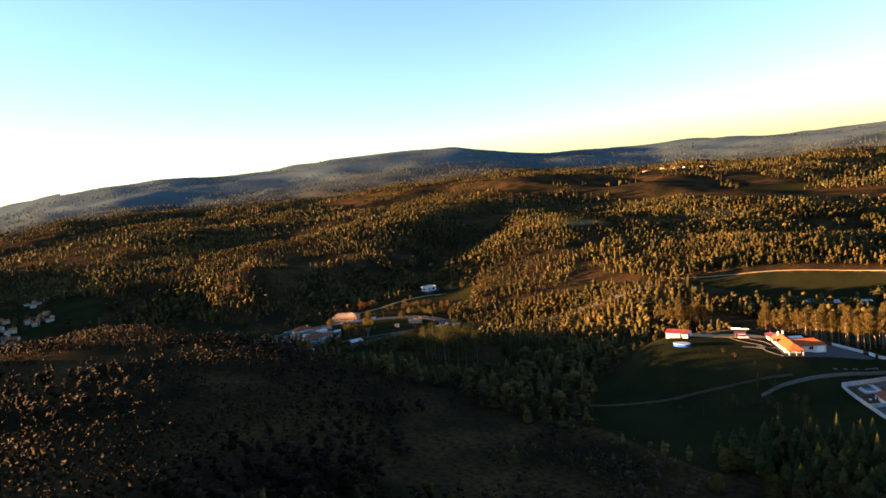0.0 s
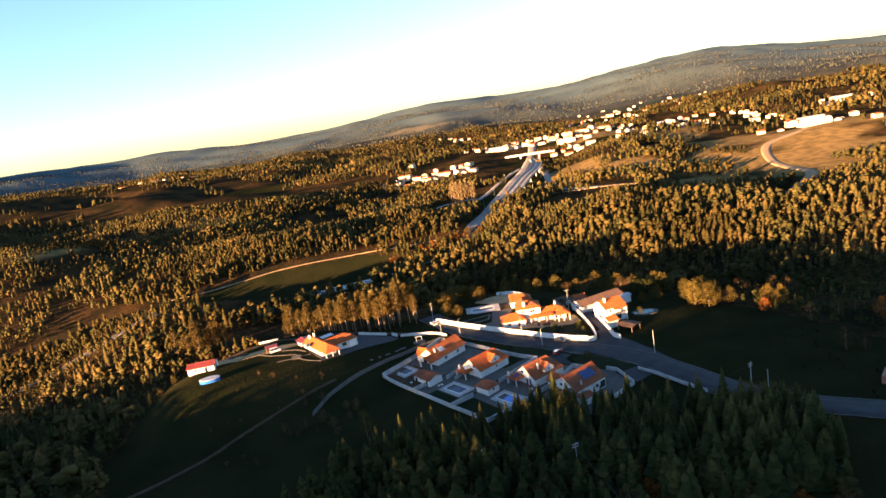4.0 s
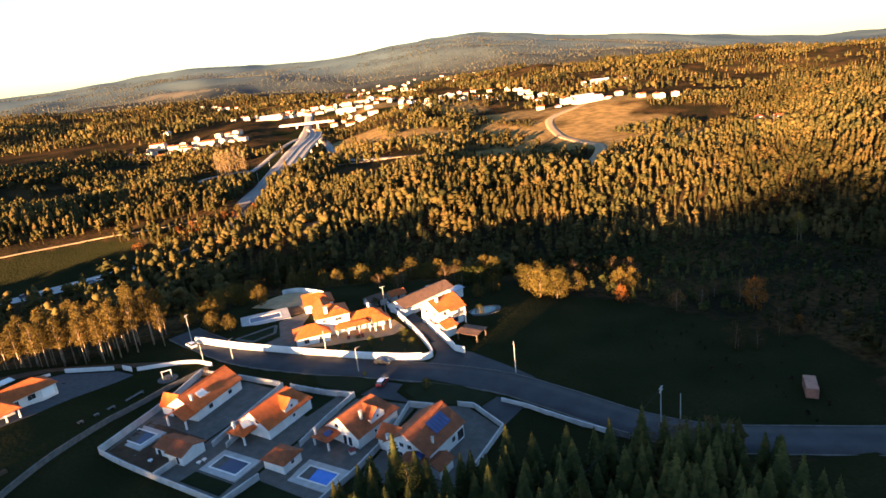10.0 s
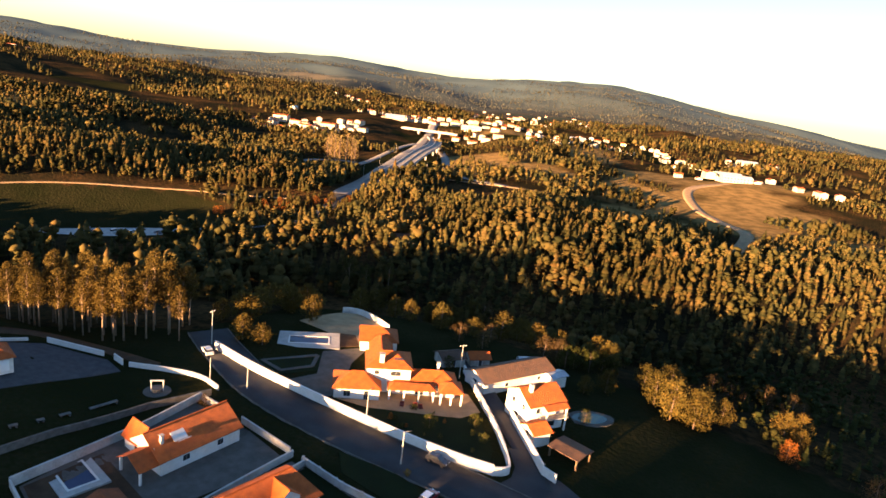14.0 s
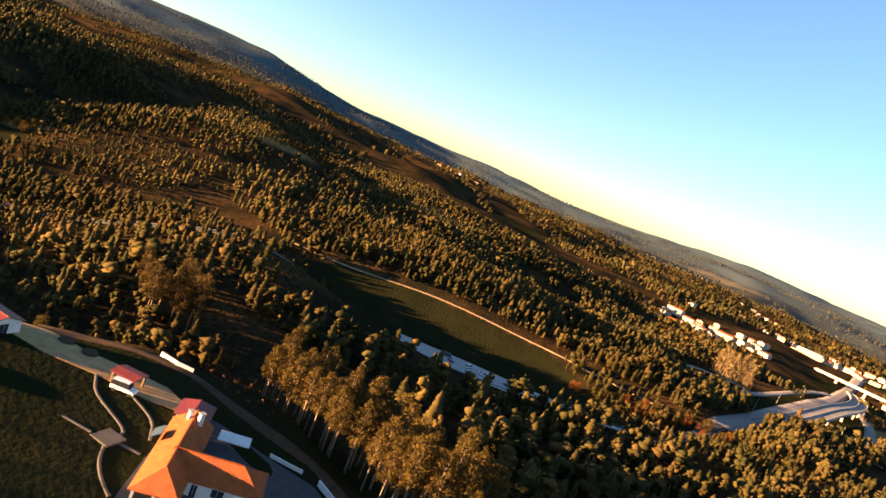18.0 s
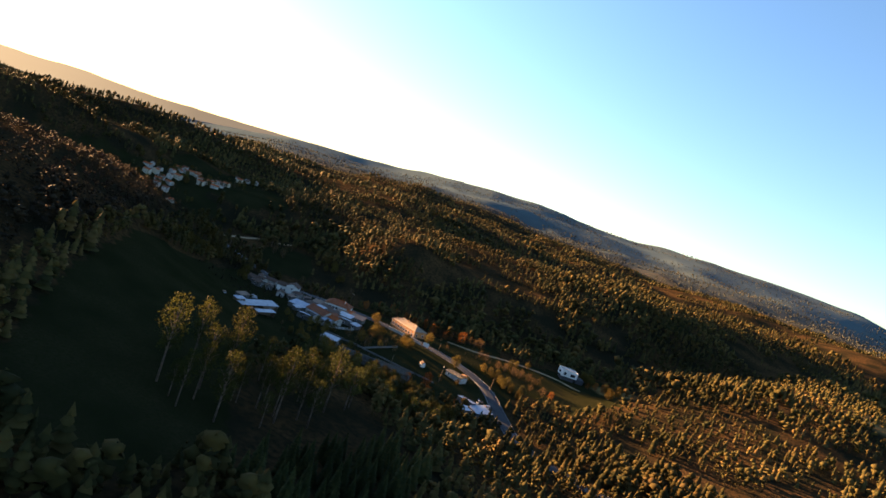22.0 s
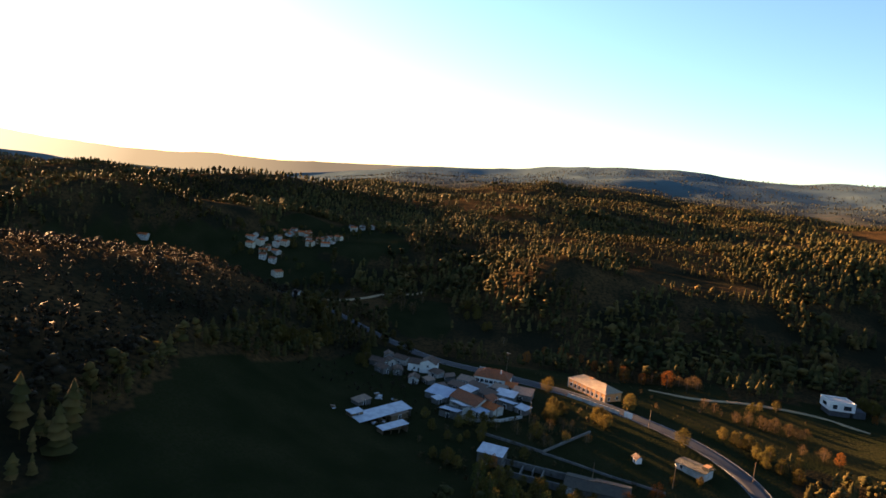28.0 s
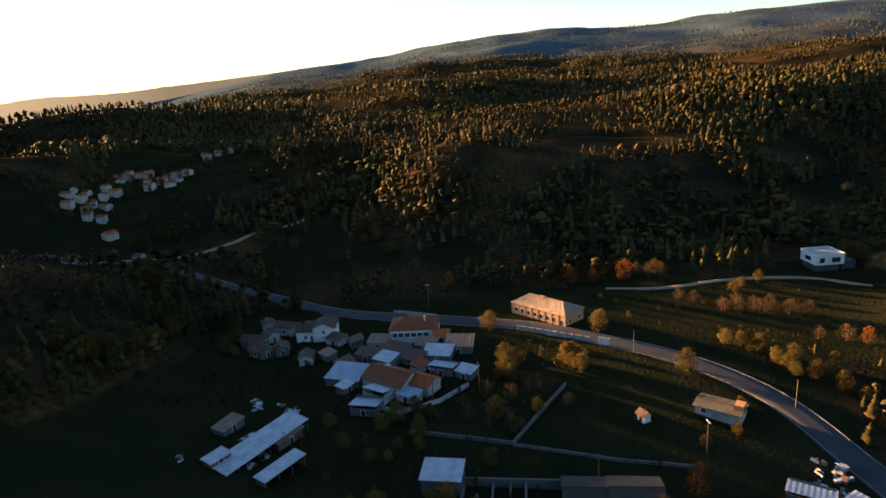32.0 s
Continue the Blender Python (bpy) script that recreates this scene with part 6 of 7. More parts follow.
for x, y, r, L in ((-68.3, 160.5, 55, 5.0), (-71.5, 154.5, 50, 1.8), (-73.4, 151, 50, 1.2), (-75.5, 147.5, 45, 1.3)):
    e = thing("stone_bench", x, y, None, r, "low pale stone bench on the dark lawn", "bench", "stone benches")
    boxes("slab", [(-L / 2, L / 2, -0.4, 0.4, 0.3, 0.45)], M_STONE, e, bevel=0.03)
    boxes("leg", [(-L / 2 + 0.1, -L / 2 + 0.35, -0.3, 0.3, -0.2, 0.3)], M_STONE, e)
    boxes("leg", [(L / 2 - 0.35, L / 2 - 0.1, -0.3, 0.3, -0.2, 0.3)], M_STONE, e)
rs = thing("shed", -141.5, 138.5, None, 20, "low shed with a dull red metal roof and white walls", "outbuilding")
wing(rs, 0, 0, 0, 10, 6, 2.5, 1.0, 0.0, M_WHITE, M_RED, wins=[("s", -2, 0.8, 1.0, 1.0), ("s", 2, 0, 1.0, 2.0, "door"), ("e", 0, 0, 1.6, 2.0, "door")])
ap = thing("round_pool", -130.5, 126.5, None, 25, "oval above-ground pool with a blue wall and white rim", "pool")
for nm, sc, z0, z1, m_ in (("pool_wall", 1.0, -0.6, 1.15, M_POOLBLUE), ("rim", 1.04, 1.15, 1.25, M_WHITE), ("cover", 0.94, 1.26, 1.3, M_SLATE)):
    ring = [(3.6 * sc * math.cos(a * 0.2618), 2.1 * sc * math.sin(a * 0.2618)) for a in range(24)]
    v = [(px, py, z0) for px, py in ring] + [(px, py, z1) for px, py in ring]
    f = [tuple(range(24, 48))] + [(k, (k + 1) % 24, (k + 1) % 24 + 24, k + 24) for k in range(24)]
    add_part(nm, mesh_of(nm, v, f, m_), ap)
e = thing("shed", -121, 155.5, None, 30, "small shelter with a bright red sheet roof", "outbuilding")
porch(e, 0, 0, 0, 4.5, 3.5, 2.2, 0.3, 0.0, M_RED, posts=((-1, -1), (1, -1), (-1, 1), (1, 1)), material=M_WOOD)
car(-118.5, 154.0, 40, (0.75, 0.75, 0.73), "white van parked under a red shelter", van=True)
for x, y in ((-136.4, 150.4), (-132, 153)):
    e = thing("tyre_planter", x, y, None, 0, "round dark planter ring in the yard", "planter")
    v, f = tube([(0, 0, -0.2), (0, 0, 0.5)], [1.5, 1.4], 16)
    add_part("ring", mesh_of("ring", v, f, M_SOIL), e)
e = thing("gazebo_slab", -106, 147.3, None, 20, "square paved slab where garden paths meet", "slab")
boxes("slab", [(-1.8, 1.8, -1.8, 1.8, -0.3, 0.22)], M_PAVE, e, bevel=0.05)
wall_run([(-134, 167.5), (-129.5, 168.8), (-127, 171)], 0.9, label="broken white wall at the yard's edge")

# ---- poles, cars, container ----
for x, y, h, lamp, arms in ((-63.5, 195, 8.5, 0, 1), (-21.3, 171.0, 7.5, 1.0, 0), (-12.6, 160.2, 6.5, 1.0, 0), (26.2, 149.5, 8.5, 0, 0), (50.5, 121.5, 8.5, 0, 2), (2.8, 77, 9, 0, 2), (-20, 77, 8, 0, 1), (-4.5, 199.0, 8.5, 0, 1), (55, 122, 6, 0, 0), (-47.5, 176.5, 6, 1.0, 0), (-55, 175.5, 6, 0, 0), (20, 40, 9, 0, 2)):
    pole(x, y, h, lamp, arms, random.uniform(0, 90), material=M_WOOD if h == 8.0 else None)
for (ax, ay, az), (cx_, cy_, cz) in (((2.8, 77, 8.4), (-20, 77, 7.4)), ((2.8, 77, 8.4), (50.5, 121.5, 8.0)), ((2.8, 77, 8.4), (20, 40, 8.4))):
    wire((ax, ay, gz(ax, ay) + az), (cx_, cy_, gz(cx_, cy_) + cz))
car(-6.2, 162.6, -24, (0.03, 0.03, 0.035), "dark hatchback parked along the curved wall")
car(-6.6, 151.6, 62, (0.2, 0.02, 0.02), "dark red car with a white roof", (0.7, 0.7, 0.7))
car(-62.0, 189.5, 130, (0.6, 0.6, 0.6), "silver car in the shade of trees")
ct = thing("shipping_container", 86.5, 125.5, None, 62, "rusty red-brown freight container standing in a field", "container")
boxes("body", [(-3.0, 3.0, -1.2, 1.2, 0.0, 2.5)], mat("rusted container steel", (0.33, 0.13, 0.08), (0.2, 0.09, 0.06), 1.0, 0.7, 0.01), ct)
for k in range(14):
    xk = -2.85 + 0.43 * k
    boxes("corrugation", [(xk, xk + 0.2, -1.24, 1.24, 0.15, 2.35)], bpy.data.materials["rusted container steel"], ct)
boxes("door", [(3.003, 3.06, -1.12, -0.02, 0.1, 2.4)], bpy.data.materials["rusted container steel"], ct)
boxes("door", [(3.003, 3.06, 0.02, 1.12, 0.1, 2.4)], bpy.data.materials["rusted container steel"], ct)

# ---- trees of the village ----
x, y = scatter(-72, 72, 46, 118, 3.7, 11)
w = inside(x, y, CLEARED[0])
for px, py in zip(x[w & (y > 82)], y[w & (y > 82)]):
    tree("spruce", float(px), float(py), random.uniform(0.65, 1.1), random.uniform(0.9, 1.25))
w &= y <= 82
plant("spruce_stand", x[w], y[w], ("cone", "cone", "slim"), 4, (6.5, 11), M_SPRUCE, "dense dark green spruce plantation", 12)
grove("eucalyptus", [(-138, 196), (-112, 190), (-84, 188), (-68, 196), (-64, 206), (-85, 208), (-118, 208), (-142, 212)], 4.3, (0.8, 1.1), (0.85, 1.15), 12)
grove("eucalyptus", [(-200, 186), (-172, 178), (-166, 196), (-190, 206)], 6.0, (0.75, 1.0), (0.9, 1.1), 13)
for x, y, s in ((-58, 200, 1.0), (-52.5, 198.5, 0.8), (-47, 222, 1.1), (-36, 258, 1.3), (-28, 252, 1.1), (-22, 243, 1.0), (-12, 236, 1.2), (-2, 233, 0.9), (6, 240, 1.3), (16, 236, 1.2), (24, 240, 1.1), (36, 228, 1.3), (44, 218, 1.1), (52, 222, 1.2), (60, 205, 1.0), (32, 208, 0.9), (26, 204, 0.7), (-62, 216, 1.1), (-56, 230, 1.2)):
    tree("oak", x, y, s)
for x, y, s in ((46, 200, 1.35), (51, 198, 1.3), (54, 203, 1.2), (49, 206, 1.1), (44, 207, 1.2), (33, 232, 1.2), (37, 235, 1.0), (74, 203, 1.1), (79, 206, 1.0), (76, 199, 0.8)):
    tree("oak", x, y, s, 1.15)
for x, y, s in ((-9, 174, 0.55), (0, 178, 0.5), (2, 172, 0.4), (3.8, 146.8, 0.5), (-11, 157, 0.25), (24, 188, 0.6), (-7.5, 203, 0.6), (20, 196, 0.5)):
    tree("green", x, y, s)
for x, y, s in ((106, 178, 1.5), (108, 160, 0.6), (-30, 262, 0.8), (70, 192, 0.8), (-60, 250, 0.9)):
    tree("rust", x, y, s)
for x, y, s in ((-79, 109, 0.7), (-74, 106, 0.6), (-70, 110, 0.5), (-88, 116, 0.5), (-52, 166.5, 0.5)):
    tree("bare", x, y, s)
for x, y, s in ((-52, 290, 1.3), (-46, 293, 1.0), (-38, 300, 1.0), (170, 250, 1.2), (176, 256, 1.1)):
    tree("pine", x, y, s, 1.1)
fh = thing("house", -41, 345, None, 20, "lone house with a dark brown roof among the trees", "house")
wing(fh, 0, 0, 0, 11, 9, 2.8, 1.8, 0.0, M_STONE, M_OLDTILE, wins=[("s", -3, 1, 1.1, 1.2), ("s", 3, 1, 1.1, 1.2)], z0=-2)

rng_ = random.Random(31)
GARDEN_EDGE = [((-62, 246), (-20, 262), 7, "oak"), ((-56, 290), (20, 280), 12, "oak"), ((-20, 262), (30, 262), 9, "oak"), ((60, 180), (118, 190), 5, "bare"), ((-10, 226), (28, 228), 6, "bare"), ((66, 245), (100, 215), 8, "bare"), ((-72, 215), (-50, 236), 6, "oak"), ((85, 150), (118, 165), 6, "bare"), ((-20, 300), (50, 270), 8, "bare"), ((16, 222), (50, 232), 6, "green")]
for (ax, ay), (cx_, cy_), n, kind in GARDEN_EDGE:
    for k in range(n):
        q = rng_.random()
        tree(kind, ax + (cx_ - ax) * q + rng_.uniform(-6, 6), ay + (cy_ - ay) * q + rng_.uniform(-6, 6), rng_.uniform(0.7, 1.25))
# bracken, field edge, thicket
for x0_, x1_, y0_, y1_, n, kind in ((-172, -138, 186, 208, 16, "bare"), (-92, -66, 100, 122, 12, "bare"), (-150, -128, 168, 190, 8, "bare"), (-168, -150, 130, 175, 10, "oak")):
    for k in range(n):
        tree(kind, rng_.uniform(x0_, x1_), rng_.uniform(y0_, y1_), rng_.uniform(0.3, 0.65))

for x0_, x1_, y0_, y1_, n, kind, lo, hi in ((-40, 55, 44, 70, 46, "bare", 0.8, 1.4), (-10, 60, 50, 74, 12, "rust", 0.6, 1.0), (-60, 0, 40, 62, 20, "oak", 0.7, 1.2), (40, 62, 96, 112, 10, "bare", 0.7, 1.3), (-118, -84, 84, 132, 16, "bare", 0.2, 0.4)):
    for k in range(n):
        tree(kind, rng_.uniform(x0_, x1_), rng_.uniform(y0_, y1_), rng_.uniform(lo, hi))
for k in range(26):                       # dark conifers at the bend of the road
    tree("spruce", rng_.uniform(40, 62), rng_.uniform(84, 108), rng_.uniform(0.7, 1.1), rng_.uniform(0.95, 1.2))
for side, off in ((1, 4.75), (-1, -4.75)):
    ribbon("kerb_%d" % (1 if side > 0 else 2), ROADS["road_village"][0], 0.22, M_STONE, 0.12, off, "low pale kerb along the village road", 2.5)

for k in range(16):
    tree("rust" if k % 4 == 0 else "green", rng_.uniform(-24, 1), rng_.uniform(168, 180), rng_.uniform(0.1, 0.24), 1.0, "low garden shrub on the villa lawn")
for k in range(18):
    tree("pine" if k % 3 else "oak", rng_.uniform(-62, 40), rng_.uniform(70, 108), rng_.uniform(0.5, 0.9), 1.1)


# ---- farm hamlet in the valley ----
def sheet_roof(parent, x, y, z, rot, L, W, pitch, material, name="sheet_roof", ribs=True):
    """A sloping corrugated sheet with ribs."""
    n = max(4, int(L / 0.5))
    v, f = [], []
    for k in range(n + 1):
        px = -L / 2 + L * k / n
        dz = 0.05 if k % 2 else 0.0
        v += [(px, -W / 2, dz), (px, W / 2, dz), (px, -W / 2, dz - 0.06), (px, W / 2, dz - 0.06)]
    for k in range(n):
        b = 4 * k
        f += [(b, b + 4, b + 5, b + 1), (b + 2, b + 3, b + 7, b + 6), (b, b + 2, b + 6, b + 4), (b + 1, b + 5, b + 7, b + 3)]
    return add_part(name, mesh_of(name, v, f, material), parent, m=pose(x, y, z, 0, 0, rot) @ pose(0, 0, 0, pitch))


def tin_shed(x, y, rot, L, W, high, material, label, pitch=8, wall=None, open_front=False):
    e = thing("shed", x, y, None, rot, label, "outbuilding", "farm sheds")
    h2 = high - W * math.tan(radians(abs(pitch)))
    wl = [(-L / 2, L / 2, W / 2 - 0.2, W / 2, -1.5, high - 0.25), (-L / 2, -L / 2 + 0.2, -W / 2, W / 2 - 0.2, -1.5, h2), (L / 2 - 0.2, L / 2, -W / 2, W / 2 - 0.2, -1.5, h2)]
    if not open_front:
        wl.append((-L / 2 + 0.2, L / 2 - 0.2, -W / 2, -W / 2 + 0.2, -1.5, h2))
    boxes("wall", wl, wall or M_STONE, e)
    if open_front:
        for k in range(int(L / 3) + 1):
            px = -L / 2 + 0.1 + k * (L - 0.2) / max(1, int(L / 3))
            boxes("post", [(px - 0.08, px + 0.08, -W / 2, -W / 2 + 0.16, -1.5, h2)], M_WOOD, e)
    else:
        opening(e, "s", L, W, 0, -0.2, 1.2, 1.9, "door")
    sheet_roof(e, 0, 0, (high + h2) / 2 + 0.05, 0, L + 0.6, W + 0.6, pitch, material)
    return e


M_RUSTY = mat("rusty sheet", (0.22, 0.13, 0.08), (0.12, 0.08, 0.06), 1.5, 0.75, 0.01)
M_PALESHEET = mat("pale fibre sheet", (0.4, 0.42, 0.45), (0.27, 0.285, 0.31), 2.0, 0.7, 0.006)
M_BLUESHEET = mat("blue-grey metal sheet", (0.26, 0.31, 0.38), (0.18, 0.22, 0.28), 2.0, 0.5, 0.006)

ob = thing("long_building", -461.5, 98.5, None, 47, "long unfinished ochre brick building with a pale hipped roof", "building")
body = wing(ob, 0, 0, 0, 22, 10, 4.2, 2.2, (4.0, 5.0), M_ORANGEWALL, M_PALETILE, wins=[("s", -9.2 + 2.6 * k, 0.9, 1.4, 1.5) for k in range(7)] + [("s", 9.4, 0, 1.4, 2.2, "door"), ("e", -2.5, 0.9, 1.2, 1.4), ("e", 2.5, 0.9, 1.2, 1.4)], z0=-2)
for k in range(9):
    boxes("pilaster", [(-11 + 2.75 * k - 0.15, -11 + 2.75 * k + 0.15, -5.12, -5.0, -1, 4.1)], M_CONCRETE, body)
boxes("parapet", [(-3, -1, -0.7, 0.7, 5.6, 6.5)], M_ORANGEWALL, body)

mh = thing("modern_house", -504.5, 208.5, None, 96, "modern white cubic house on dark stilts", "house")
boxes("wall", [(-5.5, 5.5, -5, 5, 2.6, 6.4)], M_WHITE, mh)
boxes("ground_storey", [(-4.8, 4.0, -4.4, 4.4, -1.5, 2.6)], M_DARKPAVE, mh)
boxes("parapet", [(-5.6, 5.6, -5.1, -4.8, 6.404, 6.9), (-5.6, 5.6, 4.8, 5.1, 6.404, 6.9), (-5.6, -5.3, -4.8, 4.8, 6.404, 6.9), (5.3, 5.6, -4.8, 4.8, 6.404, 6.9)], M_WHITE, mh)
boxes("roof_slab", [(-5.3, 5.3, -4.8, 4.8, 6.404, 6.5)], M_CONCRETE, mh)
for ax, wd in ((-3.2, 2.0), (2.2, 3.4)):
    fr = boxes("window", [(ax - wd / 2 - 0.1, ax + wd / 2 + 0.1, -5.08, -5.0, 3.4, 5.6)], M_FRAME, mh)
    boxes("pane", [(ax - wd / 2, ax + wd / 2, -5.12, -5.07, 3.5, 5.5)], M_DARKGLASS, fr)
for s in (-1, 1):
    fr = boxes("window", [(s * 5.5 - 0.06, s * 5.5 + 0.06, -2, 2, 3.6, 5.4)], M_FRAME, mh)
    boxes("pane", [(s * 5.52 - 0.08, s * 5.52 + 0.08, -1.9, 1.9, 3.7, 5.3)], M_DARKGLASS, fr)
boxes("annex", [(5.7, 11.0, -3.5, 3.5, -1.5, 3.2)], M_DARKPAVE, mh)

fw = thing("farmhouse", -452.5, 22.5, None, 93, "white farmhouse with stepped dark gable roofs", "house")
wing(fw, 2.5, 0, 90, 8, 7, 5.0, 1.6, 0.0, M_WHITE, M_OLDTILE, wins=[("w", 0, 3.0, 1.0, 1.1), ("s", 0, 3.0, 0.9, 1.0)])
wing(fw, -3.8, 0.5, 0, 6, 7, 3.8, 1.4, 0.0, M_WHITE, M_OLDTILE, wins=[("s", 0, 1.0, 1.0, 1.1), ("s", 2, 0, 0.9, 2, "door")])
for x, y, r, L, W, h, wall, roof in ((-459, 10, 70, 7, 5, 3.4, M_OLDWALL, M_OLDTILE), (-452, 6.5, 40, 5, 4, 2.8, M_OLDWALL, M_OLDTILE), (-446, 3, 80, 7, 5, 3.0, M_STONE, M_OLDTILE), (-438, 8, 60, 6, 5, 2.8, M_STONE, M_OLDTILE), (-440, 14, 20, 5, 4, 2.6, M_STONE, M_OLDTILE), (-463, 2, 30, 5, 4, 3, M_OLDWALL, M_OLDTILE), (-432, 24, 10, 5, 4, 2.6, M_OLDWALL, M_OLDTILE)):
    small_house(x, y, r, L, W, h, 1.1, wall, roof, "old low outhouse with stained walls and dark tiles", 0.0, "farm outhouses", name="outhouse")
br = thing("house", -450.5, 55, None, 90, "cream roadside house with a red hipped roof and window band", "house")
wing(br, 0, 0, 0, 15, 11, 3.6, 2.4, 4.6, M_WHITE, M_REDTILE, wins=[("s", -6.0 + 2.0 * k, 1.0, 1.6, 1.4) for k in range(6)] + [("e", 0, 1, 1.4, 1.3), ("w", 0, 1, 1.4, 1.3)])
boxes("terrace", [(-8, 7, -8.2, -5.5, -0.5, 0.5)], M_CONCRETE, br)
chimney(br, 3.5, -2, 4.4, 6.4)
cr = thing("house", -413, 52, None, 60, "rambling farmhouse under a broad red tiled roof", "house")
wing(cr, 0, 1, 0, 13, 9, 3.4, 2.0, 0.0, M_OLDWALL, M_REDTILE, wins=[("s", -3, 1, 1, 1.1), ("e", 0, 1, 1, 1.1)])
sheet_roof(cr, 1.0, -6.0, 3.1, 0, 7, 5, -14, M_PALESHEET)
boxes("wall", [(-2.5, 4.5, -8.3, -8.1, -1, 2.3), (-2.5, -2.3, -8.1, -3.6, -1, 2.6), (4.3, 4.5, -8.1, -3.6, -1, 2.6)], M_OLDWALL, cr)
wing(cr, 9.5, 3, 0, 6, 6, 3.2, 1.2, 0.0, M_OLDWALL, M_TILE, wins=[("s", 0, 1, 1, 1)])
boxes("skylight", [(-4, -2.4, 3.0, 4.2, 4.4, 4.55)], M_PALESHEET, cr)
tin_shed(-418.5, 39.5, 75, 10, 8, 3.4, M_BLUESHEET, "broad barn with a blue-grey metal roof")
tin_shed(-401.5, 47.8, 80, 7, 5.5, 3.0, M_BLUESHEET, "low shed with a blue-grey sheet roof", -10)
tin_shed(-427, 49, 60, 6, 5, 3.2, M_PALESHEET, "small shed with a pale sheet roof")
tin_shed(-430, 64, 80, 8, 6, 3.2, M_SLATE, "grey metal roofed lean-to by the farmhouse")
tin_shed(-436, 70, 85, 8, 7, 3.4, M_RUSTY, "dark sheet roofed shed by the road")
tin_shed(-421, 66, 70, 7, 4.5, 2.8, M_BLUESHEET, "narrow metal roofed farm shed", -8)
tin_shed(-418, 72.5, 60, 5, 4, 2.6, M_PALESHEET, "small ruined shed with fallen sheets")
for x, y, r, L, W, hh, roof, wall, pit, lab in (
        (-441, 45, 80, 7, 5, 3.0, M_RUSTY, M_OLDWALL, 9, "lean-to with a rusty sheet roof"), (-434, 51, 65, 8, 4.5, 3.2, M_OLDTILE, M_OLDWALL, 14, "stained outhouse under old dark tiles"),
        (-428, 57, 60, 6, 5, 2.9, M_OLDTILE, M_STONE, 12, "stained outhouse under old dark tiles"), (-423, 59.5, 150, 5, 4, 2.6, M_REDTILE, M_OLDWALL, 15, "small red tiled outhouse"),
        (-437, 60, 75, 6, 5, 3.0, M_RUSTY, M_STONE, 8, "lean-to with a rusty sheet roof"), (-443, 64, 90, 5, 4, 3.0, M_TILE, M_OLDWALL, 16, "small red tiled outhouse"),
        (-432, 43, 70, 7, 4.5, 2.8, M_OLDTILE, M_STONE, 10, "stained outhouse under old dark tiles"), (-406, 58, 60, 6, 3.5, 2.6, M_BLUESHEET, M_OLDWALL, 9, "blue-grey sheet lean-to against a farmhouse"),
        (-426, 37, 30, 6, 5, 2.8, M_OLDTILE, M_OLDWALL, 12, "stained outhouse under old dark tiles"), (-412, 40, 150, 4, 3, 2.4, M_PALESHEET, M_STONE, 7, "little shed with a pale sheet roof"),
        (-443, 37, 20, 5, 4, 2.8, M_OLDTILE, M_STONE, 12, "stained outhouse under old dark tiles"), (-446, 30, 60, 6, 4, 2.8, M_OLDTILE, M_OLDWALL, 12, "stained outhouse under old dark tiles"),
        (-460, 18, 90, 5, 4, 3.0, M_OLDTILE, M_WHITE, 14, "white outhouse under old dark tiles"), (-434, 30, 45, 5, 3.5, 2.4, M_RUSTY, M_STONE, 8, "lean-to with a rusty sheet roof"),
        (-388, 31, 152, 8, 4, 2.8, M_RUSTY, M_WOOD, 9, "patched extension of the cattle shed"), (-376, 20, 150, 5, 3, 2.2, M_PALESHEET, M_WOOD, 6, "collapsed pale sheets on low posts")):
    tin_shed(x, y, r, L, W, hh, roof, lab, pit, wall)
wall_run([(-404, 47), (-399, 56), (-404, 66), (-412, 73)], 1.2, 0.25, M_OLDWALL, "stained white yard wall of the farm", coping=False)
tin_shed(-383.5, 27, 152, 24, 5.5, 3.0, M_PALESHEET, "long open cattle shed with patched pale roof", 9, M_STONE, True)
tin_shed(-374, 34.5, 150, 11, 3.0, 2.6, M_PALESHEET, "narrow pale roofed shed beside the cattle shed", 6, M_WOOD, True)
tin_shed(-392, 16, 160, 7, 3.5, 2.2, M_RUSTY, "collapsed low shed roof in the grass")
tin_shed(-371.5, 68.8, 84, 8, 6.5, 4.0, M_PALESHEET, "square shed with a pale flat metal roof", 4)
ru = thing("ruin", -366.5, 92.5, None, 86, "long roofless stone ruin with a sagging old tile roof", "building")
boxes("wall", [(-20, 0, -4, -3.5, -1.5, 2.2), (-20, 0, 3.5, 4, -1.5, 2.4), (-20, -19.5, -3.5, 3.5, -1.5, 2.0), (-14, -13.6, -3.5, 3.5, -1.5, 1.8), (-7.5, -7.1, -3.5, 3.5, -1.5, 2.0), (-17, -16.7, -3.5, 0, -1.5, 1.6), (-10.5, -10.2, 0, 3.5, -1.5, 1.9)], M_STONE, ru)
wing(ru, 4.2, 0, 0, 8.4, 9, 2.6, 1.0, 0.0, M_STONE, M_DARKTILE, wins=[("s", -2, 0, 1.4, 1.8, "door")], z0=-1.5)
wing(ru, 13.4, 0, 0, 9.6, 9, 2.9, 1.1, 0.0, M_STONE, M_DARKTILE, z0=-1.5)
boxes("whitewashed_bay", [(0.6, 4, -4.62, -4.52, -0.8, 2.3)], M_WHITE, ru)
hu = thing("hut", -394, 114.2, None, 30, "tiny white pump hut in the meadow", "outbuilding")
wing(hu, 0, 0, 0, 2.2, 2.0, 2.0, 0.7, 0.0, M_WHITE, M_OLDTILE, wins=[("s", 0, 0, 0.8, 1.7, "door")])
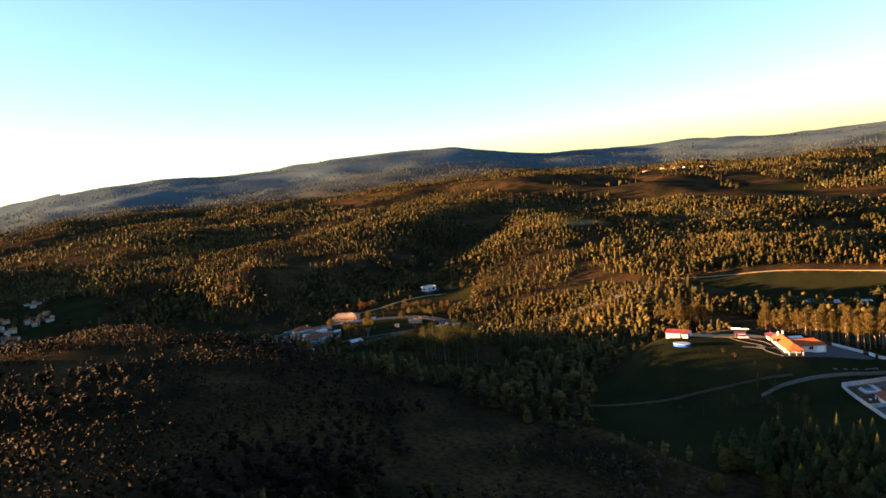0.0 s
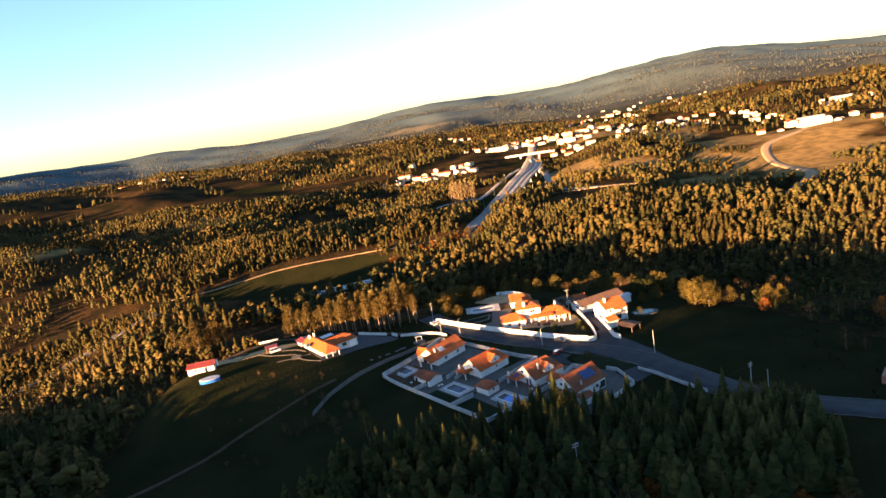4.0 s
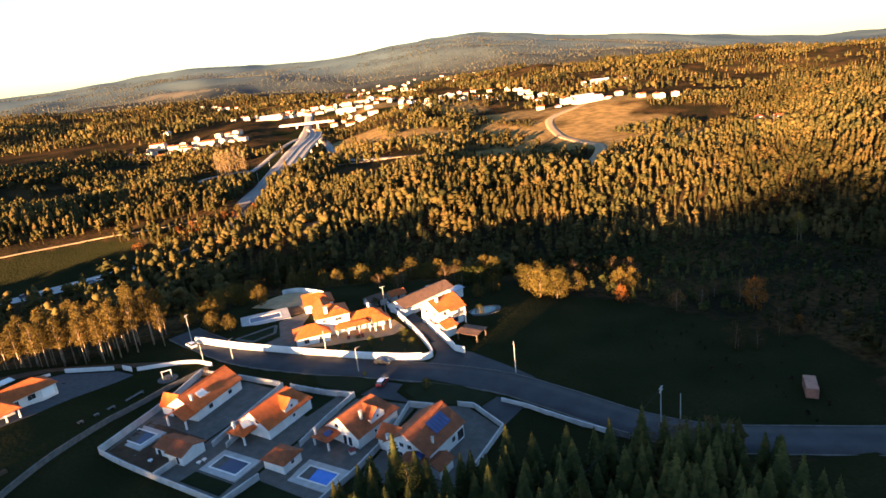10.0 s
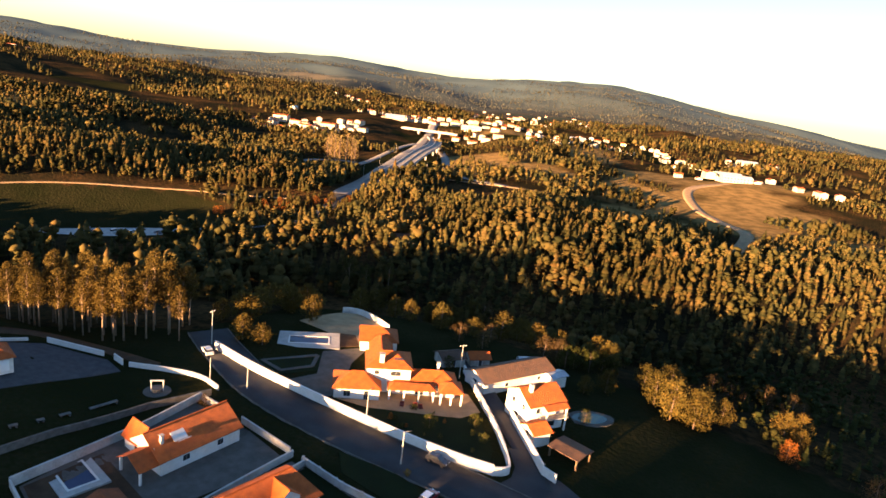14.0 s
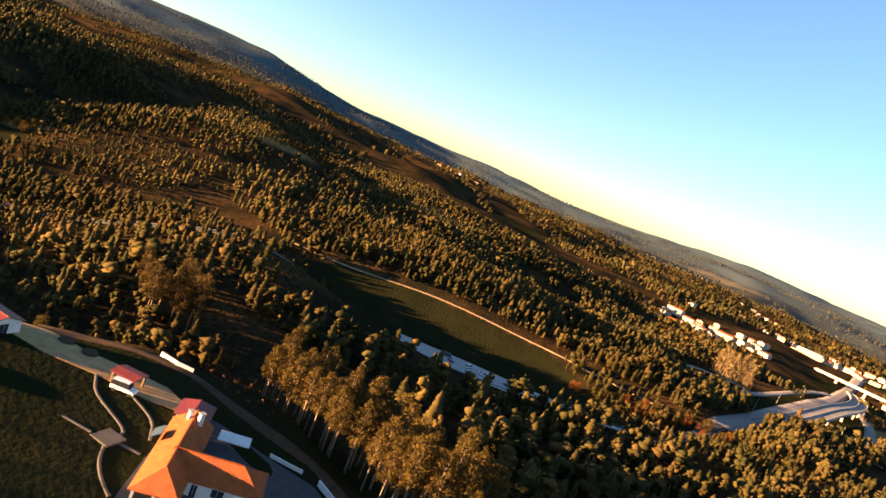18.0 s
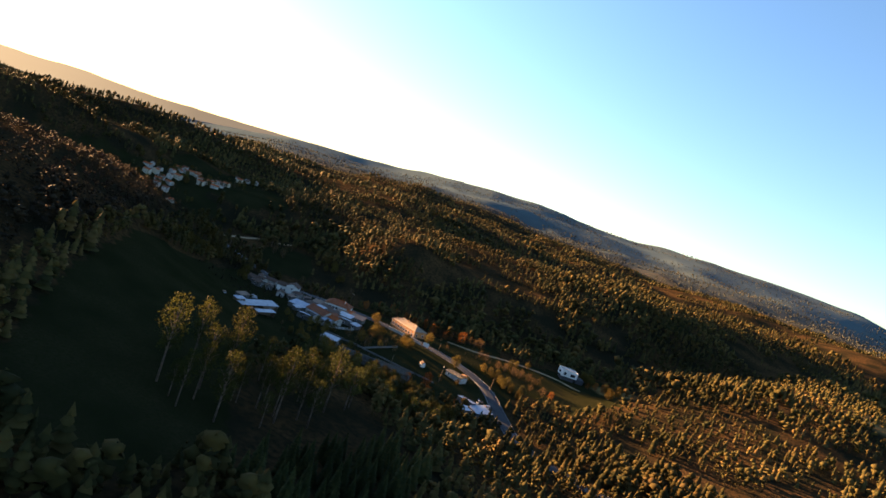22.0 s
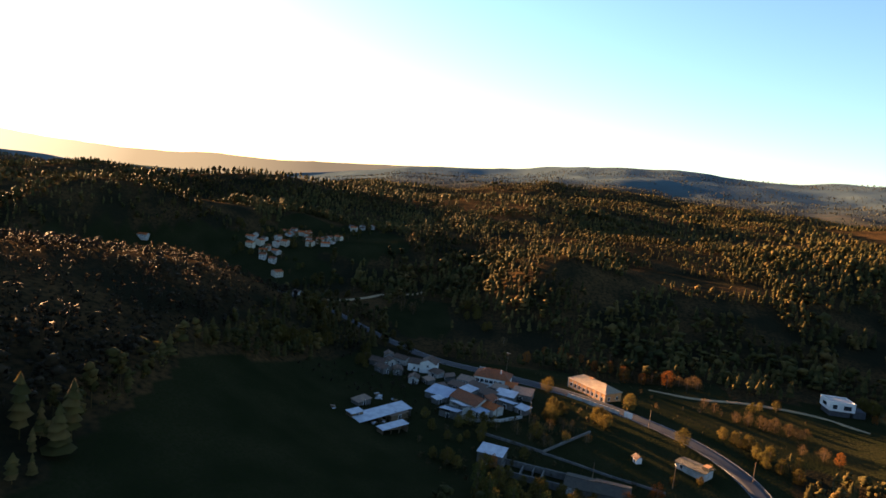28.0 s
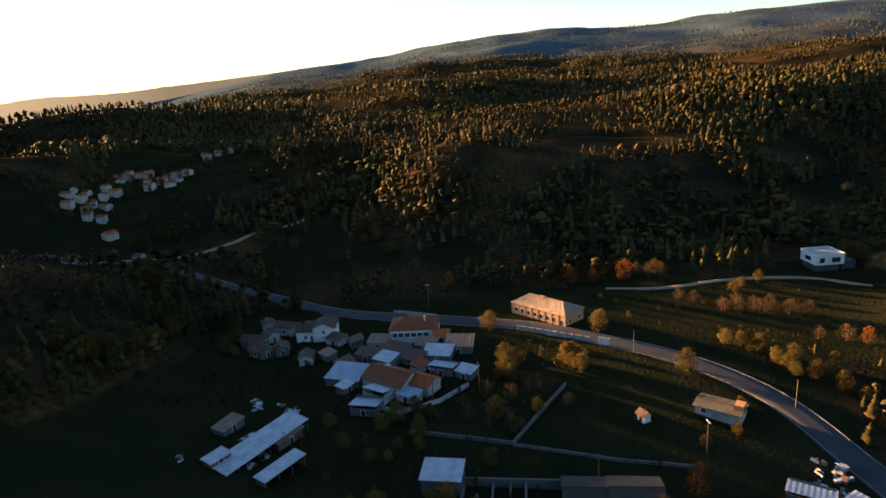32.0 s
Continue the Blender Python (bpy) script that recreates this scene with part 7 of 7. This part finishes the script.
v, f = tube([(0.4, 0, 2.2), (0.4, 0, 3.6)], [0.06, 0.05], 6)
add_part("mast", mesh_of("mast", v, f, M_DARK), hu)
rn = thing("ruined_house", -397, 132.5, None, 56, "ruined roadside cottage with white wall and dark roof", "building")
wing(rn, 0, 0, 0, 10, 6, 2.6, 0.4, 0.0, M_OLDWALL, M_DARKTILE, wins=[("s", -3, 0.9, 1.1, 1.2), ("w", -1.5, 0.9, 1.0, 1.2), ("w", 1.5, 0.9, 1.0, 1.2)], z0=-1.5)
boxes("chimney_wall", [(3.2, 5.2, -1.4, 1.4, 2.6, 4.0)], M_ORANGEWALL, rn)
tin_shed(-362, 146, 30, 9, 8, 3.4, M_BLUESHEET, "roadside workshop with blue-grey metal roofs", 7)
tin_shed(-368.5, 139.5, 60, 8, 5, 2.8, M_PALESHEET, "cluttered lean-to with patched sheet roof", -8)
tin_shed(-357, 138, 20, 6, 5, 2.6, M_SLATE, "small metal roofed store by the road")
rng_ = random.Random(5)
for k in range(26):
    x, y = -372 + rng_.uniform(-9, 8), 143 + rng_.uniform(-8, 8)
    if k > 10:
        x, y = -394 + rng_.uniform(-14, 20), 24 + rng_.uniform(-12, 14)
    e = thing("scrap_heap", x, y, None, rng_.uniform(0, 180), "rusty farm scrap and loose boards on the ground", "scrap", "farm clutter")
    for j in range(4):
        a, b, c = rng_.uniform(0.3, 1.2), rng_.uniform(0.1, 0.5), rng_.uniform(0.15, 0.7)
        q = boxes("board" if j % 2 else "crate", [(-a, a, -b, b, -0.1, c)], rng_.choice((M_WOOD, M_RUSTY, M_SLATE, M_PALESHEET)), e, bevel=0.02)
        q.matrix_local = pose(rng_.uniform(-1, 1), rng_.uniform(-1, 1), 0.0, 0, rng_.uniform(-8, 8), rng_.uniform(0, 180))
wall_run([(-449.5, 88), (-438.5, 109)], 1.3, 0.25, M_OLDWALL, "pale panelled roadside wall with stains", piers=2.6)
wall_run([(-472.5, 45), (-463.5, 61)], 1.3, 0.25, M_OLDWALL, "pale panelled roadside wall with stains", piers=3.0)
wall_run([(-411, 98.3), (-385, 83.5), (-390.7, 60)], 0.9, 0.4, M_STONE, "low dry stone field wall", coping=False)
wall_run([(-384.6, 83.5), (-379, 105), (-377, 122)], 0.7, 0.4, M_STONE, "low dry stone field wall", coping=False)
for x, y, h in ((-434.5, 111.5, 3.0), (-433.6, 113.0, 3.0)):
    boxes("panel", [(-0.9, 0.9, -0.05, 0.05, 0.8, h)], M_WHITE, tagged(thing("roadside_sign", x, y, None, 80, "plain white roadside board on posts", "sign")))
for x, y, h in ((-401, 151.5, 7.5), (-382, 124.5, 8), (-478, 57, 9), (-409.5, 76, 8), (-430, 120, 7), (-407.5, 64, 8), (-372, 100, 7)):
    pole(x, y, h, 0, 0 if h < 8 else 1, random.uniform(0, 90), material=M_WOOD)
for s_, off in ((1, 3.55), (-1, -3.55)):
    ribbon("road_marking", ROADS["road_valley"][0], 0.1, M_CONCRETE, 0.085, off, "thin white edge line on the road")
dash = ROADS["road_valley"][0]
for (ax, ay), (cx_, cy_) in zip(dash, dash[1:]):
    L = math.hypot(cx_ - ax, cy_ - ay)
    for k in range(int(L / 6)):
        t0 = k * 6 / L
        px, py = ax + (cx_ - ax) * t0, ay + (cy_ - ay) * t0
        if -520 < px < -320:
            q = new("lane_dash", bpy.data.meshes.get("lane_dash") or mesh_of("lane_dash", [(-1.3, -0.07, 0), (1.3, -0.07, 0), (1.3, 0.07, 0), (-1.3, 0.07, 0)], [(0, 1, 2, 3)], M_WHITE))
            q.matrix_world = pose(px, py, gz(px, py) + 0.115, 0, 0, math.degrees(math.atan2(cy_ - ay, cx_ - ax)))
            tagged(q, "white dash of the road's centre line", "road marking", kind="structure")

# farm trees
for x, y, s in ((-511, 113, 1.15), (-509, 134, 1.3), (-369.5, 118.8, 1.0), (-366, 70, 0.7), (-362, 110, 0.8), (-356, 120, 0.8), (-352, 132, 1.0), (-520, 62, 1.0), (-512, 122, 0.9), (-500, 228, 0.8), (-496, 232, 0.9), (-497, 222, 0.6), (-440, 190, 0.8)):
    tree("rust", x, y, s)
for x, y, s in ((-515, 127, 1.1), (-531, 84, 0.8), (-513, 140, 0.9), (-476, 151, 0.8), (-468, 158, 0.8), (-466, 163, 0.9), (-467, 168, 0.9), (-464, 173, 0.8), (-463, 178, 0.9), (-462, 182, 0.7), (-442, 185, 0.9), (-444, 178, 0.7), (-500, 90, 0.6), (-407, 78, 0.7), (-400, 72, 0.7), (-404, 84, 0.8), (-396, 66, 0.6), (-560, -55, 1.1), (-585, -35, 1.2), (-592, -20, 0.9), (-520, 30, 0.8), (-535, 10, 0.9), (-545, 45, 0.9)):
    tree("bare", x, y, s)
for x, y, s in ((-426, 83, 0.9), (-396, 56, 0.8), (-392, 53, 0.7), (-396, 80, 0.9), (-418, 131, 1.0), (-425, 101.5, 0.9), (-446, 113, 1.1), (-450, 79, 1.0), (-388, 62, 0.7), (-385, 45, 0.6), (-394, 40, 0.6), (-380, 52, 0.5), (-401, 60, 0.6), (-432, 156, 0.9), (-425, 162, 0.9), (-417, 164, 0.8), (-420, 170, 0.9), (-411, 168, 0.8), (-436, 152, 0.7), (-484, 168, 0.7), (-492, 180, 0.7), (-488, 172, 0.6), (-478, 232, 1.1), (-512, 226, 1.0), (-520, 215, 1.0), (-361, 86, 0.6), (-358, 96, 0.7), (-360, 60, 0.6), (-378, 78, 0.6), (-398, 90, 0.6)):
    tree("oak", x, y, s)
for x, y, s in ((-352, 74, 0.9), (-349, 86, 1.0), (-344, 95, 1.1), (-340, 82, 0.9), (-346, 104, 1.0), (-338, 112, 1.0), (-343, 122, 0.9), (-330, 100, 1.1), (-328, 116, 1.0)):
    tree("oak", x, y, s, 1.3)
rng_ = random.Random(44)
FARM_EDGE = [((-403, 60), (-372, 60), 12, "oak", 0.3, 0.6), ((-398, 72), (-390, 88), 6, "bare", 0.5, 0.8), ((-412, 80), (-430, 90), 8, "oak", 0.5, 0.8), ((-425, 98), (-418, 112), 4, "oak", 0.6, 0.9),
             ((-420, 88), (-402, 96), 7, "bare", 0.4, 0.7), ((-540, 105), (-505, 150), 12, "bare", 0.7, 1.1), ((-545, 60), (-520, 120), 8, "rust", 0.6, 1.1), ((-476, 150), (-460, 184), 9, "bare", 0.6, 0.9),
             ((-435, 150), (-408, 172), 9, "oak", 0.5, 0.9), ((-450, 100), (-470, 140), 6, "bare", 0.25, 0.4), ((-480, 120), (-470, 160), 8, "bare", 0.2, 0.4), ((-530, 150), (-515, 190), 8, "green", 0.5, 0.8),
             ((-520, -20), (-485, 5), 10, "oak", 0.7, 1.1), ((-500, -60), (-455, -25), 22, "oak", 0.7, 1.2), ((-455, -20), (-400, -30), 16, "oak", 0.7, 1.2), ((-540, -40), (-500, -70), 10, "bare", 0.8, 1.2),
             ((-470, -8), (-430, 0), 8, "oak", 0.5, 0.9), ((-448, 12), (-425, 20), 5, "green", 0.4, 0.6), ((-400, 20), (-372, 44), 8, "bare", 0.3, 0.6), ((-362, 50), (-352, 110), 16, "oak", 0.5, 0.9),
             ((-590, -50), (-560, -10), 10, "bare", 0.7, 1.1), ((-610, 0), (-560, 30), 10, "oak", 0.6, 1.0), ((-515, 222), (-490, 245), 10, "oak", 0.8, 1.2), ((-570, -80), (-630, -60), 10, "oak", 0.5, 0.9), ((-400, 140), (-385, 128), 3, "oak", 0.4, 0.6)]
for (ax, ay), (cx_, cy_), n, kind, lo, hi in FARM_EDGE:
    for k in range(n):
        q = rng_.random()
        px, py = ax + (cx_ - ax) * q + rng_.uniform(-4, 4), ay + (cy_ - ay) * q + rng_.uniform(-4, 4)
        if near_line(px, py, ROADS["road_valley"][0]) > 6 and near_line(px, py, ROADS["track_west"][0]) > 3.5:
            tree(kind, px, py, rng_.uniform(lo, hi))
M_SCRUB = leaf_mat("dry scrub", [(0.02, 0.018, 0.009), (0.045, 0.034, 0.015), (0.08, 0.052, 0.024)])
scrub("scrub_farm", [(-408, 36), (-375, 40), (-352, 52), (-352, 112), (-378, 118), (-382, 86), (-400, 62)], 3.4, (1.0, 2.8), M_SCRUB, "dry brown scrub round the farm ruins", 51)
scrub("scrub_orchard", [(-412, 98), (-386, 84), (-392, 62), (-420, 76), (-440, 84), (-436, 104)], 3.6, (1.2, 3.2), M_SCRUB, "overgrown orchard of dry bushes", 52)
scrub("scrub_yard", [(-468, -2), (-420, 6), (-396, 36), (-394, 78), (-430, 82), (-446, 74), (-452, 40)], 2.6, (0.5, 1.7), M_SHADEDTHICKET, "weeds and low bushes between the farm buildings", 58)
scrub("scrub_meadow", [(-446, 116), (-428, 138), (-404, 150), (-386, 140), (-384, 92), (-412, 100)], 4.8, (0.3, 1.2), M_SHADEDTHICKET, "tufts of rank grass on the farm meadow", 59)
scrub("scrub_west", [(-470, -22), (-400, -24), (-392, 20), (-430, 28), (-450, 36), (-480, 20)], 4.2, (1.2, 3.4), M_SHADEDTHICKET, "dark bushes behind the farm", 53)
scrub("scrub_road", [(-500, 60), (-478, 62), (-455, 112), (-440, 145), (-455, 190), (-500, 190), (-530, 130)], 4.6, (0.8, 2.4), M_SCRUB, "dry scrub between the meadows", 54)
scrub("scrub_bank", [(-436, 132), (-400, 154), (-370, 162), (-380, 190), (-440, 195), (-452, 160)], 4.2, (1.2, 3.4), M_SCRUB, "bushy bank above the valley road", 55)
scrub("scrub_field", [(60, 120), (80, 112), (118, 140), (116, 185), (60, 190), (35, 180)], 5.5, (0.8, 2.4), M_SHADEDTHICKET, "dark bushes scattered over the field", 56)
scrub("bracken", [(-176, 180), (-150, 172), (-128, 172), (-112, 182), (-140, 200), (-180, 206)], 2.1, (0.5, 1.6), M_BRACKEN, "reddish brown bracken on the slope", 57)
scrub("bracken_bank", [(-150, 150), (-128, 158), (-112, 166), (-112, 176), (-130, 172), (-146, 160)], 2.2, (0.3, 1.0), M_BRACKEN, "dead bracken and weeds beside the sandy yard", 60)
grove("oak", [(-352, 68), (-322, 74), (-312, 128), (-346, 134)], 6.5, (0.7, 1.15), (1.0, 1.35), 24)
grove("pine", [(-345, 64), (-310, 70), (-300, 124), (-340, 132)], 7.5, (0.6, 0.9), (0.95, 1.2), 25)
grove("pine", [(-236, 44), (-216, 56), (-212, 74), (-225, 90), (-250, 92), (-285, 100), (-305, 98), (-290, 84), (-262, 72), (-246, 56)], 8.0, (0.75, 1.6), (0.95, 1.35), 14)
grove("spruce", [(-196, 84), (-205, 86), (-232, 100), (-258, 116), (-252, 128), (-215, 120), (-186, 112)], 4.6, (0.6, 1.05), (0.9, 1.2), 15)

rng_ = random.Random(61)
for cx_, cy_, rx_, n in ((-632, -164, 34, 36), (-690, -155, 44, 46), (-760, -138, 30, 22), (-520, -205, 45, 20), (-605, -95, 35, 22)):
    for k in range(n):
        a = rng_.uniform(0, 6.28)
        d = rx_ * math.sqrt(rng_.random())
        tree(rng_.choice(("oak", "oak", "bare", "green")), cx_ + d * math.cos(a), cy_ + d * math.sin(a), rng_.uniform(0.5, 1.0))

for k in range(20):
    tree(rng_.choice(("rust", "rust", "oak")), -150 + 3.4 * k + rng_.uniform(-5, 5), 402 + 1.5 * k + rng_.uniform(-7, 7), rng_.uniform(0.5, 1.0))

# ---- highway, overpass ----
zb = -2.0
deck = thing("overpass", -96, 972, 0, 0, "pale concrete road bridge on tall piers over the highway", "bridge")
deck.matrix_world = pose(-96, 960, zb, 0, 0, -4)
boxes("bridge_deck", [(-40, 40, -5, 5, 0, 1.4)], M_CONCRETE, deck)
boxes("parapet", [(-40, 40, -5.2, -4.9, 1.404, 2.4)], M_CONCRETE, deck)
boxes("parapet", [(-40, 40, 4.9, 5.2, 1.404, 2.4)], M_CONCRETE, deck)
for px in (-15, 15):
    boxes("pier", [(px - 1.2, px + 1.2, -3, 3, -14, 0)], M_CONCRETE, deck)
ribbon("slip_road_west", smooth_line([(-150, 545), (-135, 590), (-122, 640), (-112, 720), (-107, 800), (-100, 850)]), 6, M_PALEROAD, 0.3, 0, "pale concrete slip road")
ribbon("slip_road_loop", smooth_line([(-150, 545), (-165, 600), (-150, 640), (-128, 640), (-122, 610)]), 5, M_PALEROAD, 0.3, 0, "pale concrete slip road")
ribbon("slip_road_east", smooth_line([(10, 566), (-24, 598), (-42, 632), (-50, 700), (-60, 770), (-72, 850), (-84, 940)]), 8, M_PALEROAD, 0.3, 0, "pale concrete slip road")
FLY = np.array(smooth_line([(-89, 520), (-85, 556), (-80, 606), (-75, 670), (-70, 730), (-71, 790), (-78, 870), (-90, 950)], 6))
run = np.r_[0, np.cumsum(np.hypot(*np.diff(FLY, axis=0).T))]
rise = 8.5 * np.sin(np.pi * np.clip(run / run[-1], 0, 1)) ** 0.8
tx, ty = np.gradient(FLY[:, 0]), np.gradient(FLY[:, 1])
nx, ny = -ty / np.hypot(tx, ty), tx / np.hypot(tx, ty)
fz = np.convolve(np.pad(height(FLY[:, 0], FLY[:, 1]), 4, mode="edge"), np.ones(9) / 9, "valid") + rise + 0.3
fly = thing("flyover", -78, 700, 0, 0, "pale concrete flyover rising over the valley on piers", "bridge")
fly.matrix_world = pose(0, 0, 0)


def strip(a, b, lo, hi):
    """A solid band along the flyover from offset a to b across it, between two heights over the deck."""
    v, f, n = [], [], len(FLY)
    for k in range(n):
        for o, z in ((a, lo), (b, lo), (b, hi), (a, hi)):
            v.append((FLY[k, 0] + nx[k] * o, FLY[k, 1] + ny[k] * o, fz[k] + z))
    for k in range(n - 1):
        f += [(4 * k + q, 4 * k + (q + 1) % 4, 4 * k + 4 + (q + 1) % 4, 4 * k + 4 + q) for q in range(4)]
    return v, f + [(3, 2, 1, 0), tuple(range(4 * n - 4, 4 * n))]


for nm, a, b, lo, hi, m_ in (("bridge_deck", -7, 7, -1.1, 0, M_PALEROAD), ("parapet", -7.3, -6.9, -1.3, 0.95, M_CONCRETE), ("parapet", 6.9, 7.3, -1.3, 0.95, M_CONCRETE), ("centre_barrier", -0.25, 0.25, 0.004, 0.8, M_CONCRETE)):
    add_part(nm, mesh_of(nm, *strip(a, b, lo, hi), m_), fly)
for k in range(8, len(FLY) - 8, 4):
    for o in (-4, 4):
        px, py = FLY[k, 0] + nx[k] * o, FLY[k, 1] + ny[k] * o
        boxes("pier", [(px - 0.8, px + 0.8, py - 0.8, py + 0.8, gz(px, py) - 1.5, fz[k] - 1.1)], M_CONCRETE, fly)
for x, y, h in ((-104, 560, 9), (-106, 640, 9), (-104, 720, 9), (-60, 620, 9), (-58, 700, 9), (-64, 790, 9)):
    pole(x, y, h, 1.0, 0, 90)
ribbon("road_east", smooth_line([(-40, 588), (7, 565), (50, 556)]), 6, M_GRAVEL, 0.2, 0, "pale roadside track")
ribbon("road_ridge", smooth_line([(128, 400), (170, 392), (202, 366), (260, 345), (330, 330), (400, 320)]), 6, M_ASPHALT, 0.2, 0, "grey country road along the valley side")
qy = drape("stone_yard", [(-200, 318), (-150, 348), (-105, 372), (-100, 384), (-130, 384), (-185, 352), (-215, 330)], M_CONCRETE, 0.25, "pale storage yard beside the valley road")
rng_ = random.Random(8)
for k in range(12):
    x, y = -190 + 5.5 * k + rng_.uniform(-2, 2), 338 + 3.0 * k + rng_.uniform(-4, 4)
    car(x, y, rng_.uniform(0, 180), rng_.choice(((0.6, 0.6, 0.6), (0.7, 0.7, 0.68), (0.1, 0.1, 0.12))), "pale vehicle parked in the storage yard", van=k % 2 == 0)
for k in range(7):
    tree("poplar", -152 + 4.5 * k, 622 + rng_.uniform(-6, 6), rng_.uniform(0.95, 1.2), 1.0)

# ---- far houses ----
FAR = []
for L, W, h, roof, wall in ((11, 9, 5.8, M_TILE, M_CREAM), (13, 9, 3.2, M_TILE, M_OLDWALL), (9, 8, 6.0, M_REDTILE, M_OLDWALL), (16, 10, 6.2, M_OLDTILE, M_CREAM), (30, 12, 6.0, M_PALESHEET, M_CREAM), (8, 7, 3.2, M_OLDTILE, M_OLDWALL), (20, 11, 9.0, M_TILE, M_CREAM)):
    h_ = thing("house", 0, -3000, 0, 0, "small distant white house with a tiled roof", "house", "houses of the distant town")
    b_ = add_part("wall", walls_mesh("wall", L, W, -4, h, 1.8, 0.0, wall), h_)
    add_part("roof", roof_mesh("roof", L, W, h, 1.8, roof, 0.0, 0.4), h_)
    for s in range(2 if h > 4 else 1):
        for k in range(max(2, int(L / 3.2))):
            ax = -L / 2 + (k + 0.5) * L / max(2, int(L / 3.2))
            boxes("window", [(ax - 0.55, ax + 0.55, -W / 2 - 0.04, -W / 2 + 0.02, 1.0 + 2.8 * s, 2.2 + 2.8 * s)], M_DARKGLASS, h_)
    FAR.append(h_)
rng_ = random.Random(21)
for cx_, cy_, r, n in CLUSTERS:
    placed = []
    for k in range(n * 4):
        if len(placed) >= n:
            break
        a, d = rng_.uniform(0, 6.28), r * math.sqrt(rng_.random())
        x, y = cx_ + d * math.cos(a) * (1.25 if cy_ > 300 else 1), cy_ + d * math.sin(a) * 0.8
        if any(math.hypot(x - p, y - q) < (13 if cy_ > 0 else 7.5) for p, q in placed):
            continue
        placed.append((x, y))
        pick = rng_.choice((0, 1, 2, 2, 1, 5, 5)) if cy_ < 0 else rng_.choice((0, 0, 1, 2, 3, 6))
        c_ = copy_thing(FAR[pick], pose(x, y, gz(x, y), 0, 0, rng_.choice((0, 90)) + rng_.uniform(-25, 25)))
        if cy_ < 0:
            c_.scale = (0.55, 0.55, 0.6)
        else:
            k_ = rng_.uniform(0.62, 0.95)
            c_.scale = (k_, k_, 0.75 * k_ + 0.1)
for x, y, r in ((-160, 1050, 4), (250, 740, 0), (262, 800, 10), (380, 1060, 0), (120, 1060, 15), (-40, 1020, 0)):
    copy_thing(FAR[4], pose(x, y, gz(x, y), 0, 0, r))
for x, y, pick in ((-535, -206, 1), (-545, -200, 1), (-498, -208, 3), (-508, -212, 1), (-515, -245, 1), (-500, -240, 0), (-480, -165, 0), (-520, -106, 0), (-555, -95, 5), (-300, 985, 4), (-470, -205, 1), (-590, -130, 0)):
    c_ = copy_thing(FAR[pick], pose(x, y, gz(x, y), 0, 0, rng_.uniform(0, 180)))
    c_.scale = (0.6, 0.6, 0.65)
for h_ in FAR:
    for o in (*h_.children_recursive, h_):
        bpy.data.objects.remove(o)
